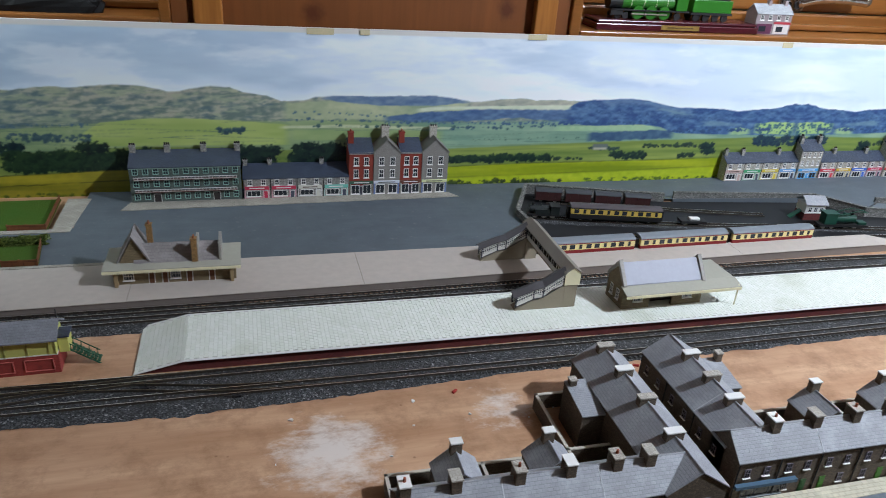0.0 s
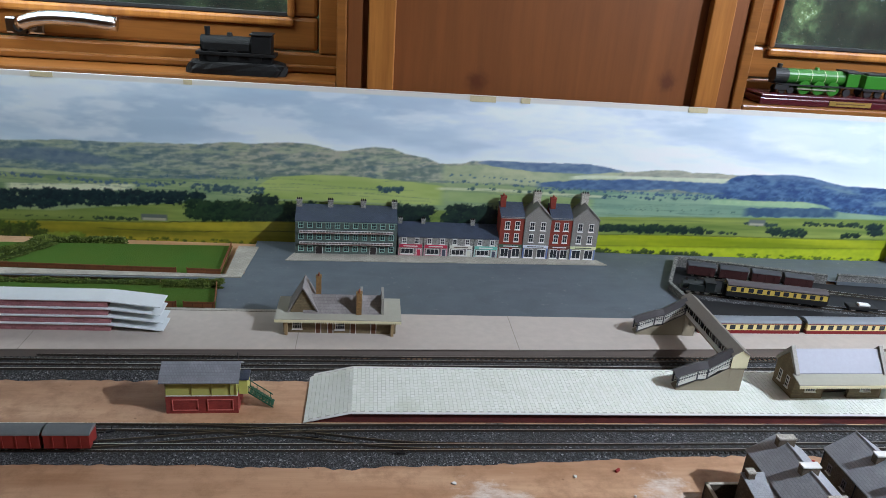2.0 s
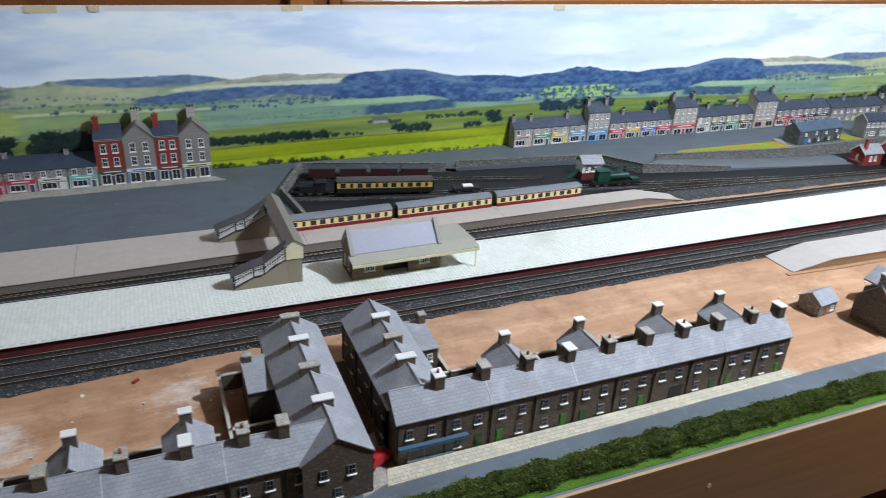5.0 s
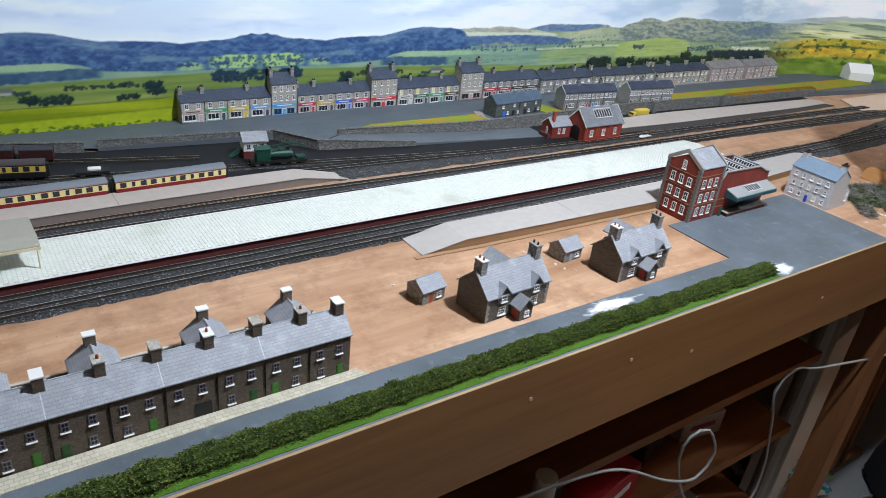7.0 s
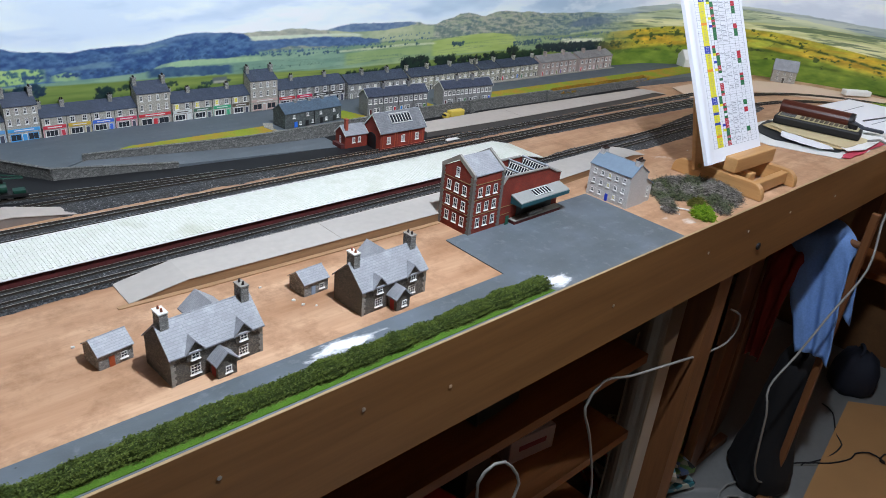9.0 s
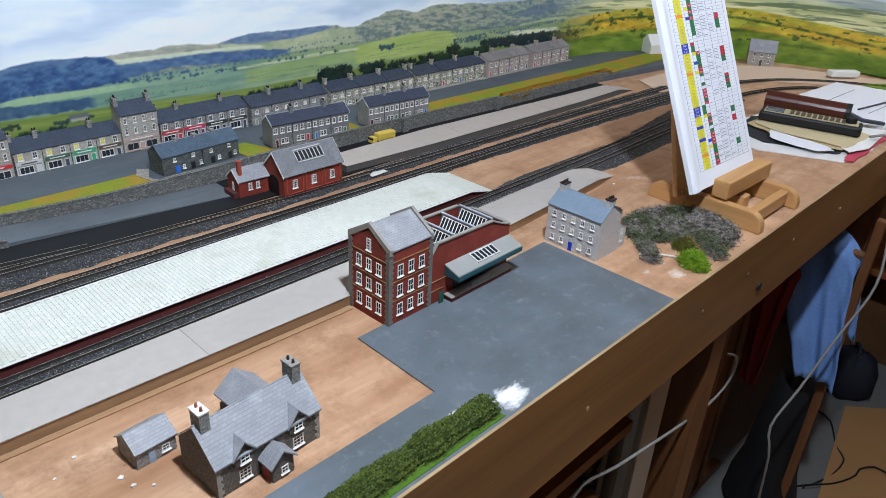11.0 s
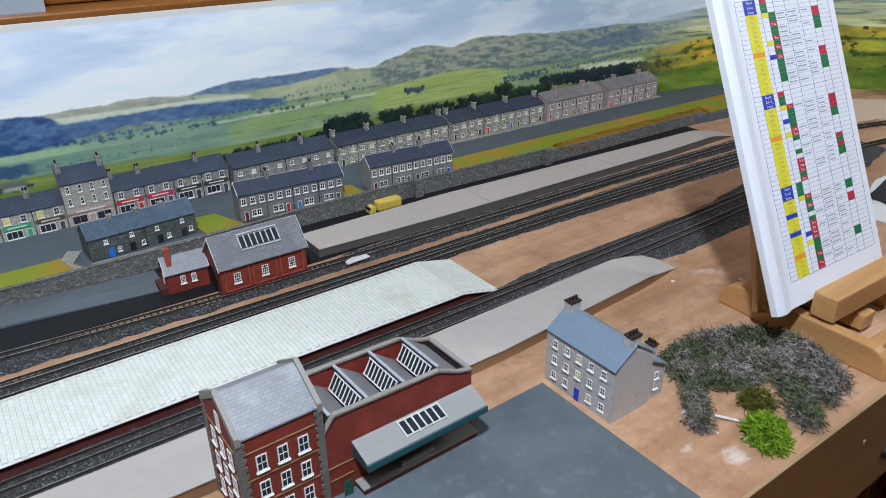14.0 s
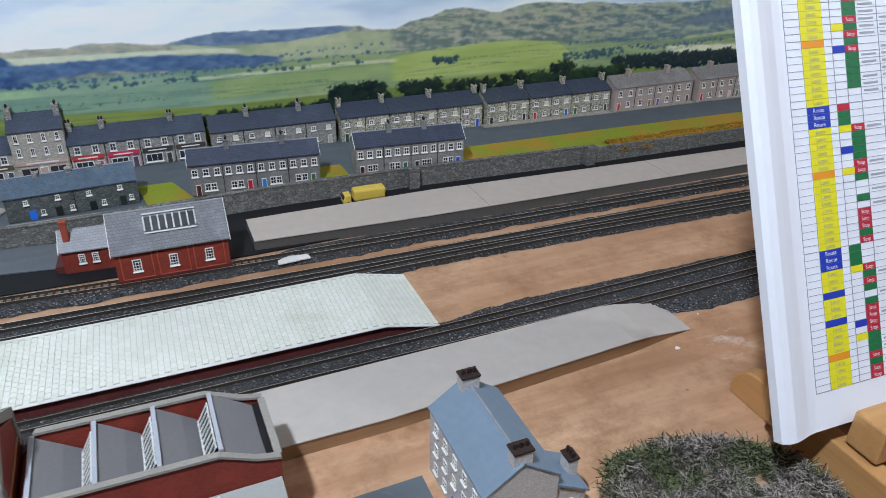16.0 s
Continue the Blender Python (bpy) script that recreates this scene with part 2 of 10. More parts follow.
# ---- the room ----
def ply_material(name, rgb, dark, rough=0.5):
    """Bare plywood: long grain, stains and dried white plaster smears."""
    q = Mat(name)
    g = q.noise(26, 5, stretch=(0.12, 1, 1), rough=0.6)
    f = q.noise(240, 3, stretch=(0.1, 1, 1))
    col = q.mix(q.ramp(g, (0.3, (0, 0, 0, 1)), (0.72, (1, 1, 1, 1))), lin(*dark), lin(*rgb))
    col = q.mix(q.ramp(f, (0.45, (0, 0, 0, 1)), (0.8, (0.35, 0.35, 0.35, 1))), col, lin(*dark))
    blot = q.ramp(q.noise(17, 8, rough=0.78), (0.47, (0, 0, 0, 1)), (0.66, (0.8, 0.8, 0.8, 1)))
    col = q.mix(blot, col, scaled(lin(*dark), 0.8))
    rough_n = q.noise(55, 5, rough=0.75, stretch=(0.7, 1.2, 1))
    total = None
    for (x, y, r, k) in ((0.17, -0.135, 0.11, 1.0), (0.33, -0.1, 0.08, 0.75), (1.735, -0.264, 0.03, 0.55), (1.76, -0.288, 0.036, 0.7), (1.98, -0.1, 0.09, 0.45), (2.05, -0.29, 0.03, 0.6), (0.52, -0.08, 0.05, 0.4)):
        d = q.node("VectorMath", operation="DISTANCE")
        q.link(q.co, d.inputs[0])
        d.inputs[1].default_value = (x, y, 0)
        fall = q.node("MapRange")
        fall.inputs["From Max"].default_value, fall.inputs["To Min"].default_value, fall.inputs["To Max"].default_value = r, 0.62 * k, -0.25
        q.link(d.outputs["Value"], fall.inputs[0])
        if total is None:
            total = fall.outputs[0]
        else:
            mx = q.node("Math", operation="MAXIMUM")
            q.link(total, mx.inputs[0])
            q.link(fall.outputs[0], mx.inputs[1])
            total = mx.outputs[0]
    s = q.node("Math", operation="ADD")
    q.link(total, s.inputs[0])
    q.link(rough_n, s.inputs[1])
    col = q.mix(q.ramp(s.outputs[0], (0.72, (0, 0, 0, 1)), (1.15, (0.85, 0.85, 0.85, 1))), col, lin(226, 216, 206))
    specks = q.node("TexVoronoi", Scale=38)
    q.link(q.co, specks.inputs["Vector"])
    col = q.mix(q.ramp(specks.outputs["Distance"], (0.03, (0.7, 0.7, 0.7, 1)), (0.06, (0, 0, 0, 1))), col, scaled(lin(*dark), 0.6))
    q.bump(f, 0.2, 0.0004)
    return q.done(col, rough)


ply = ply_material("bare_plywood", (214, 175, 141), (164, 121, 88))
ply_face = wood("plywood_fascia", (144, 102, 60), (104, 70, 38), "x", 0.5, 0.42, figure=0.65)
ply_edge = wood("plywood_edge", (186, 160, 120), (120, 90, 58), "x", 3.0, 0.6)
pine = wood("pine_trim", (182, 120, 58), (112, 62, 22), "z", 0.5, 0.35, figure=0.8)
pine_x = wood("pine_rail", (144, 92, 44), (98, 56, 22), "x", 0.8, 0.3)
panel_wood = wood("stained_ply_panel", (130, 77, 38), (96, 54, 25), "z", 0.35, 0.45, figure=0.55, stains=((0.211, 0.48, 0.26, 0.02), (0.503, 0.48, 0.276, 0.018), (0.3, 0.48, 0.4, 0.01)))
shelf_wood = wood("dark_shelf_wood", (150, 92, 48), (104, 60, 28), "x", 0.6, 0.5)
lino = plain("grey_floor", (124, 124, 122), rough=0.6, grain=60, var=0.12, wide=6)
carpet_m = plain("tan_carpet", (190, 142, 92), rough=0.95, grain=500, var=0.25, wide=8, bump=0.001)
ceiling_m = plain("white_ceiling_paint", (112, 108, 102), rough=0.9, grain=90, var=0.05)
wall_m = wood("cabin_boards", (112, 78, 46), (80, 52, 30), "x", 0.3, 0.6)

BD = lambda x: 0.454 - 0.0125 * x          # the backdrop's line in the plan
FLOOR = -0.93

Shape().box(-1.6, -2.4, FLOOR - 0.05, 3.4, 0.62, FLOOR).ob("floor", lino)
tagged(bpy.data.objects["floor"], "pale grey vinyl floor of the cabin", "floor", kind="structure")
Shape().box(-1.6, -2.4, 1.3, 3.4, 0.62, 1.36).ob("ceiling", ceiling_m)
tagged(bpy.data.objects["ceiling"], "white painted cabin ceiling", "ceiling", kind="structure")
for nm, bx in (("wall_west", (-1.66, -2.4, FLOOR, -1.6, 0.62, 1.3)), ("wall_east", (3.4, -2.4, FLOOR, 3.46, 0.62, 1.3)), ("wall_south", (-1.66, -2.46, FLOOR, 3.46, -2.4, 1.3))):
    tagged(Shape().box(*bx).ob(nm, wall_m), "brown wooden board wall of the cabin", "wall", kind="structure")

# back wall: two windows between timber posts and a stained panel
WIN = ((-1.25, 0.006), (0.622, 2.0))        # clear window openings along the wall
Z0, Z1 = 0.25, 0.95                        # their sill and head
wn_s = Shape()
for x0, x1, z0, z1 in ((-1.6, 3.4, FLOOR, 0.236), (-1.6, 3.4, Z1, 1.3), (-1.6, WIN[0][0], 0.236, Z1), (WIN[0][1], WIN[1][0], 0.236, Z1), (WIN[1][1], 3.4, 0.236, Z1)):
    wn_s.box(x0, 0.48, z0, x1, 0.6, z1)
north = tagged(wn_s.ob("wall_north", panel_wood), "stained plywood back wall with two window openings", "wall", kind="structure")
trim = thing("trim", "varnished pine posts and cover strips of the wall", "trim", kind="structure")
for x0, x1, y0, mt, nm in ((0.006, 0.02, 0.466, pine_x, "post"), (0.02, 0.043, 0.472, panel_wood, "batten"), (0.05, 0.088, 0.464, pine, "cover_strip"),
                           (0.545, 0.58, 0.464, pine, "cover_strip"), (0.58, 0.605, 0.472, panel_wood, "batten"), (0.605, 0.622, 0.466, pine_x, "post")):
    Shape().box(x0, y0, 0.24, x1, 0.4795, Z1).ob(nm, mt, trim, bevel=0.002)
for k, (x0, x1) in enumerate(WIN):
    w = thing("window_%d" % (k + 1), "varnished pine casement window with a deep sill", "window", kind="structure")
    Shape().box(x0 + 0.001, 0.466, 0.236, x1 - 0.001, 0.585, Z0).ob("window_sill", pine_x, w, bevel=0.002)
    fr = Shape()
    fr.box(x0, 0.545, Z0, x1, 0.592, Z0 + 0.028).box(x0, 0.545, Z1 - 0.03, x1, 0.592, Z1)
    fr.box(x0, 0.545, Z0 + 0.028, x0 + 0.03, 0.592, Z1 - 0.03).box(x1 - 0.03, 0.545, Z0 + 0.028, x1, 0.592, Z1 - 0.03)
    fr.ob("window_frame", pine_x, w, bevel=0.003)
    sa = Shape()
    a, b, c, d = x0 + 0.032, x1 - 0.032, Z0 + 0.03, Z1 - 0.032
    sa.box(a, 0.556, c, b, 0.586, c + 0.05).box(a, 0.556, d - 0.05, b, 0.586, d).box(a, 0.556, c + 0.05, a + 0.045, 0.586, d - 0.05).box(b - 0.045, 0.556, c + 0.05, b, 0.586, d - 0.05)
    sa.ob("sash", pine_x, w, bevel=0.006)
    Shape().box(a + 0.036, 0.546, c + 0.036, b - 0.036, 0.5555, c + 0.049).ob("glazing_bead", pine, w, bevel=0.004)
    for xa, xb in ((a + 0.034, a + 0.045), (b - 0.045, b - 0.034)):
        Shape().box(xa, 0.546, c + 0.0492, xb, 0.5555, d - 0.04).ob("glazing_bead", pine_x, w, bevel=0.004)
    Shape().box(a + 0.046, 0.5558, c + 0.0502, b - 0.046, 0.5695, c + 0.0545).ob("gasket", black, w)
    Shape().box(a + 0.004, 0.5505, c - 0.012, b - 0.004, 0.5555, c - 0.001).ob("drip_moulding", pine_x, w, bevel=0.002)
    Shape().box(x0 + 0.002, 0.534, Z0 + 0.001, x1 - 0.002, 0.5445, Z0 + 0.012).ob("draught_strip", pine_x, w, bevel=0.003)
    gl = Mat("window_glass")
    gl.b.inputs["Transmission Weight"].default_value = 1.0
    gl.done((0.95, 0.97, 0.96, 1), 0.02)
    g = Shape().box(a + 0.046, 0.57, c + 0.0505, b - 0.046, 0.574, d - 0.051).ob("pane", gl.m, w)
    g.visible_shadow = False

# garden hedge seen through the windows: flat sheet, its daylight put in as emission
q = Mat("glowing_foliage")
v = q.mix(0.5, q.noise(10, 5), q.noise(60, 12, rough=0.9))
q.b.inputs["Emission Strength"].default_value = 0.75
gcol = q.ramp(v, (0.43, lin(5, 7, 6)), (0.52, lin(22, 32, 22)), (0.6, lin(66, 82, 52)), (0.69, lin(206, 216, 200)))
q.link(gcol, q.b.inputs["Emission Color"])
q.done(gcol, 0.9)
tagged(Shape().box(-2.2, 0.9, -0.5, 3.9, 0.93, 1.6).ob("backdrop", q.m), "flat glowing sheet of dark garden foliage outside the cabin windows", "foliage", kind="structure")

# ---- baseboard ----
board = thing("baseboard", "plywood layout table with bare stained top", "table")
Shape().box(-1.2, -0.3164, -0.012, 3.2, 0.47, 0.0).ob("top", ply, board)
Shape().box(-1.2, -0.3195, -0.114, 2.72, -0.3166, 0.0025).ob("fascia", ply_face, board, "brown plywood front board with screw holes")
Shape().box(-1.2, -0.3194, 0.0025, 2.72, -0.3167, 0.0031).ob("edge", ply_edge, board, "pale layered plywood edge")
Shape().box(2.72, -1.6, -0.13, 2.735, -0.3135, 0.012).ob("side_fascia", ply_face, board)
Shape().box(2.735, -1.6, -0.012, 3.2, -0.3135, 0.0).ob("side_top", ply, board)
for x in (0.72, 1.02, 1.16, 1.27, 1.55, 1.78, 1.9, 2.05, 2.25):
    Shape().cyl(x, -0.3202, -0.03 - 0.03 * ((x * 7) % 1), 0.0022, 0.001, "y", 10).ob("screw", steel, board)
tagged(Shape().cyl(1.955, -0.322, -0.079, 0.006, 0.003, "y", 14).ob("bolt", black, board), "black bolt head")


# ---- backdrop print ----
def fbm(x, y, octaves=4, seed=0):
    """Value noise on arrays, 0..1."""
    out, amp, tot = np.zeros_like(x), 1.0, 0.0
    for o in range(octaves):
        xi, yi = np.floor(x).astype(np.int64), np.floor(y).astype(np.int64)
        fx, fy = x - xi, y - yi
        fx, fy = fx * fx * (3 - 2 * fx), fy * fy * (3 - 2 * fy)

        def h(i, j):
            n = (i * 374761393 + j * 668265263 + (seed + o) * 1442695041) & 0x7FFFFFFF
            n = ((n ^ (n >> 13)) * 1274126177) & 0x7FFFFFFF
            return ((n ^ (n >> 16)) & 0xFFFF) / 65535.0
        out += amp * ((h(xi, yi) * (1 - fx) + h(xi + 1, yi) * fx) * (1 - fy) + (h(xi, yi + 1) * (1 - fx) + h(xi + 1, yi + 1) * fx) * fy)
        tot += amp
        amp *= 0.55
        x, y = x * 2.03 + 7.1, y * 2.03 + 3.7
    return out / tot


def print_sheet():
    """Picture values of one printed sheet: hills, woods and fields. Returns the sheet and its reach along u."""
    u0, u1, nu, nz, top = -0.64, 1.054, 1800, 230, 0.2455
    rnd = random.Random(12)
    U, Z = np.meshgrid(np.linspace(u0, u1, nu), np.linspace(0, top, nz))
    C = lambda *c: np.array(c, float)
    N = lambda fx, fz, o=4, sd=0: fbm(U * fx + 40, Z * fz, o, sd)
    step = lambda a, w: np.clip(a / w, 0, 1)
    between = lambda a, b, w=0.02: step(U - a, w) * step(b - U, w)
    img = np.zeros(U.shape + (3,))

    def lay(mask, col):
        m = np.clip(mask, 0, 1)[..., None]
        img[:] = img * (1 - m) + col * m

    def two(a, b, n):
        n = np.clip(n, 0, 1)[..., None]
        return C(*a) * (1 - n) + C(*b) * n

    def line(us, zs, rough=0.0, sd=0):
        return np.interp(U, us, zs) + rough * (fbm(U * 90 + 40, Z * 0 + sd, 4, sd) - 0.5)

    def band(us, tops, bots, col, k=1.0, soft=0.0012, rough=0.003, sd=1, end=0.012):
        """A strip of land between two lines over us."""
        lay(k * between(us[0], us[-1], end) * step(line(us, tops, rough, sd) - Z, soft) * step(Z - line(us, bots, rough, sd + 7), soft), col)

    def trees(ua, ub, za, zb, n, r0, r1, dark, pale, flat=0.75):
        """Round printed tree crowns, lit from the upper left."""
        for _ in range(n if n < 2 else int(1.6 * n)):
            f = rnd.random()
            cu, cz, r = ua + (ub - ua) * f, rnd.uniform(za, zb), rnd.uniform(r0, r1) * (rnd.choice((0.55, 0.75, 1.0)) if r1 < 0.0079 else rnd.choice((0.8, 1.0, 1.1)))
            i0, i1 = int((cu - 1.6 * r - u0) / (u1 - u0) * nu), int((cu + 1.6 * r - u0) / (u1 - u0) * nu) + 2
            k0, k1 = int((cz - 1.4 * r) / top * nz), int((cz + 1.4 * r) / top * nz) + 2
            i0, i1, k0, k1 = max(0, i0), min(nu, i1), max(0, k0), min(nz, k1)
            if i1 <= i0 or k1 <= k0:
                continue
            du, dz = (U[k0:k1, i0:i1] - cu) / r, (Z[k0:k1, i0:i1] - cz) / (r * flat)
            d = np.hypot(du, dz) + 1.5 * (grain[k0:k1, i0:i1] - 0.5)
            m = np.clip((1.05 - d) / 0.35, 0, 1)[..., None]
            li = np.clip(0.25 + 0.35 * (dz - 0.6 * du) + 0.9 * (grain[k0:k1, i0:i1] - 0.5), 0, 1)[..., None]
            img[k0:k1, i0:i1] = img[k0:k1, i0:i1] * (1 - m) + (C(*dark) * (1 - li) + C(*pale) * li) * m

    def row(ua, ub, za, zb, n, r0, r1, dark, pale, flat=0.7):
        """Single trees strung along a field's edge."""
        for _ in range(n):
            f = rnd.random()
            cu, cz = ua + (ub - ua) * f, za + (zb - za) * f + rnd.gauss(0, 0.0012)
            trees(cu, cu, cz, cz, 1, r0, r1, dark, pale, flat)

    grain = N(330, 330, 3, 2)
    fine = N(120, 160, 4, 3)
    soft = N(22, 60, 4, 5)
    # sky: grey-blue to the west, bright to the east, with soft cloud
    right = step(U - 0.02, 0.66)
    img[:] = two((184, 206, 222), (206, 220, 234), right)
    cl = N(2.6, 11, 5, 11)
    lay(np.clip((cl - 0.44) * 5, 0, 1) * (0.45 + 0.5 * right), C(230, 237, 244))
    lay(0.7 * np.clip((N(3.4, 15, 5, 13) - 0.5) * 6, 0, 1) * (1 - 0.3 * right), C(158, 182, 204))
    lay(0.6 * np.clip((N(5, 26, 5, 15) - 0.5) * 5, 0, 1) * (0.3 + 0.7 * right), C(180, 200, 219))
    lay(0.5 * np.clip((N(9, 34, 5, 17) - 0.53) * 7, 0, 1), C(236, 241, 245))
    us = [-0.64, -0.469, -0.422, -0.384, -0.302, -0.235, -0.195, -0.163, -0.139, -0.115, -0.066, -0.041, -0.017, 0.008, 0.024, 0.041, 0.066, 0.091, 0.112, 0.142, 0.163, 0.194, 0.21, 0.236, 0.305, 0.393, 0.429]
    zs = [0.146, 0.1466, 0.1487, 0.1513, 0.151, 0.1533, 0.1535, 0.1575, 0.1594, 0.158, 0.1628, 0.1631, 0.1592, 0.1543, 0.1542, 0.1584, 0.1621, 0.1607, 0.1539, 0.1492, 0.1414, 0.1427, 0.147, 0.1499, 0.1495, 0.1507, 0.146]
    us += [0.448, 0.466, 0.501, 0.528, 0.556, 0.592, 0.62, 0.657, 0.72, 0.754, 0.784, 0.815, 0.857, 0.9, 0.928, 0.955, 1.0, 1.022, 1.038, 1.054]
    zs += [0.1423, 0.1422, 0.1464, 0.1476, 0.1452, 0.1458, 0.1434, 0.1459, 0.149, 0.1456, 0.1393, 0.1339, 0.1338, 0.1318, 0.1282, 0.1314, 0.1342, 0.1367, 0.1423, 0.137]
    ridge = line(us, zs, 0.0022, 5)
    lay(0.7 * np.clip(1 - (Z - ridge) / 0.02, 0, 1) * (0.25 + 0.75 * step(U + 0.2, 0.3)) * (0.4 + 0.9 * cl), C(236, 241, 249))
    # bare hills with relief, wooded hollows and blue distance
    rel = fbm(U * 36 + 40, Z * 110, 5, 7) - fbm((U - 0.005) * 36 + 40, (Z + 0.0022) * 110, 5, 7)
    up = step(Z - 0.112, 0.04)
    hill = two((104, 122, 116), (168, 168, 150), 0.3 + 0.4 * up + 4.0 * rel + 1.5 * (fine - 0.5))
    west = (0.75 * step(-0.12 - U, 0.2))[..., None]
    hill = hill * (1 - west) + two((92, 120, 134), (150, 166, 154), 0.45 + 4.0 * rel + 1.5 * (fine - 0.5)) * west
    lay(step(ridge - Z, 0.0014), hill)
    lay(0.55 * step(ridge - Z, 0.002) * np.clip((N(52, 170, 5, 23) - 0.53) * 9, 0, 1), C(80, 106, 116))
    lay(0.55 * step(ridge - Z, 0.002) * np.clip((N(40, 190, 4, 25) - 0.54) * 9, 0, 1) * step(0.2 - U, 0.1), C(166, 176, 144))
    band([-0.5, -0.43, -0.36, -0.3], [0.128, 0.142, 0.138, 0.126], [0.116, 0.117, 0.114, 0.116], two((82, 104, 130), (112, 132, 146), fine), 0.85, 0.004, 0.01, 3, 0.03)
    wood_blue = two((40, 68, 114), (88, 120, 154), 0.5 + 2.2 * (N(90, 190, 4, 31) - 0.5))
    wood_far = two((84, 108, 140), (126, 146, 164), 0.5 + 1.6 * (N(80, 170, 4, 33) - 0.5))
    slope = two((140, 156, 126), (180, 186, 150), 0.5 + 1.6 * (soft - 0.5) + 0.7 * (fine - 0.5))
    band([0.16, 0.25, 0.448], [0.14, 0.1445, 0.144], [0.112, 0.112, 0.11], slope, 1.0, 0.003, 0.004, 9)
    band([0.215, 0.236, 0.305, 0.393, 0.429, 0.45], [0.146, 0.1499, 0.1495, 0.1507, 0.146, 0.1422], [0.1445, 0.1412, 0.1345, 0.135, 0.1385, 0.1395], wood_far, 1.0, 0.001, 0.002, 5)
    band([0.445, 0.466, 0.501, 0.528, 0.556, 0.592, 0.64], [0.1423, 0.1422, 0.1464, 0.1476, 0.1452, 0.1458, 0.144], [0.135] * 7, two((140, 146, 136), (182, 180, 158), 0.5 + 2 * rel + 0.9 * (fine - 0.5)), 1.0, 0.0012, 0.002, 5)
    band([0.36, 0.404, 0.5, 0.63], [0.131, 0.1345, 0.1362, 0.138], [0.124, 0.128, 0.129, 0.128], two((188, 198, 172), (212, 216, 196), fine), 0.95, 0.0012, 0.001, 11)
    band([0.31, 0.38, 0.468, 0.531, 0.65], [0.117, 0.1262, 0.131, 0.131, 0.1292], [0.111, 0.1072, 0.112, 0.116, 0.104], wood_blue * 0.6 + wood_far * 0.4, 1.0, 0.0014, 0.004, 13)
    # fields of the plain
    plain_top = line([-0.64, -0.476, -0.319, -0.239, -0.157, -0.091, 0.025, 0.161, 0.265, 0.354, 0.41, 0.5, 0.6, 0.64, 1.054], [0.1, 0.0997, 0.098, 0.0996, 0.103, 0.108, 0.112, 0.112, 0.114, 0.111, 0.109, 0.112, 0.111, 0.105, 0.1], 0.003, 15)
    cell = np.floor(U * 9 + 3 * N(3, 40, 2, 41)) * 7 + np.floor(Z * 130 + 2 * N(5, 8, 2, 43))
    fr = np.sin(cell * 12.9898) * 43758.5453 % 1.0
    fields = two((112, 138, 102), (164, 178, 130), 0.2 + 0.6 * fr + 0.9 * (soft - 0.5))
    cool = (0.75 * step(U - 0.3, 0.12))[..., None]
    lay(step(plain_top - Z, 0.002), fields * (1 - cool) + two((104, 140, 130), (146, 172, 150), soft + 0.5 * (fr - 0.5)) * cool)
    band([-0.5, -0.4, -0.31], [0.107, 0.105, 0.1015], [0.1, 0.0985, 0.0965], two((160, 176, 134), (188, 196, 156), fine), 0.9, 0.0012, 0.001, 17)
    band([-0.47, -0.37, -0.28], [0.0835, 0.0865, 0.0895], [0.073, 0.0755, 0.0785], two((208, 212, 178), (230, 230, 206), fine), 0.95, 0.0012, 0.0008, 19)
    band([-0.27, -0.18, -0.09], [0.095, 0.0985, 0.1], [0.086, 0.087, 0.088], two((126, 150, 110), (166, 178, 134), fine), 0.8, 0.0012, 0.001, 21)
    band([-0.115, -0.085, -0.025, 0.025, 0.1, 0.175], [0.09, 0.1095, 0.1155, 0.116, 0.1125, 0.1065], [0.074] * 6, two((136, 160, 84), (176, 190, 116), 0.5 + 1.8 * (N(9, 50, 3, 45) - 0.5)), 1.0, 0.0014, 0.001, 23)
    band([0.155, 0.26, 0.34, 0.43], [0.1045, 0.106, 0.1035, 0.1015], [0.099, 0.1, 0.098, 0.097], two((190, 196, 156), (216, 214, 184), fine), 0.8, 0.0012, 0.001, 25)
    band([0.17, 0.25, 0.41], [0.099, 0.099, 0.096], [0.082, 0.08, 0.07], two((124, 150, 98), (164, 180, 122), soft), 0.9, 0.002, 0.001, 27)
    band([0.59, 0.66, 0.78], [0.103, 0.1045, 0.1055], [0.094, 0.0945, 0.0935], two((136, 170, 134), (166, 190, 150), fine), 0.95, 0.0012, 0.001, 29)
    for _ in range(70):
        ua, ln, za, sl_ = rnd.uniform(-0.62, 0.62), rnd.uniform(0.03, 0.15), rnd.uniform(0.076, 0.112), rnd.uniform(-0.06, 0.06)
        lay(0.6 * between(ua, ua + ln, 0.008) * np.clip(1.2 - np.abs(Z - za - sl_ * (U - ua)) / 0.0007, 0, 1) * np.clip(2.6 * grain - 0.6, 0, 1), C(86, 112, 98))
    # the great blue wood to the east
    m_us = [0.61, 0.63, 0.657, 0.72, 0.754, 0.784, 0.815, 0.857, 0.9, 0.928, 0.955, 1.0, 1.038, 1.08]
    m_top = [0.132, 0.1435, 0.146, 0.149, 0.1456, 0.1393, 0.1339, 0.1338, 0.1318, 0.1282, 0.1314, 0.1342, 0.1423, 0.137]
    m_bot = [0.108, 0.105, 0.103, 0.1045, 0.1045, 0.1, 0.09, 0.088, 0.087, 0.0862, 0.0858, 0.085, 0.0848, 0.0846]
    band(m_us, m_top, m_bot, wood_blue, 1.0, 0.0012, 0.0022, 5, 0.01)
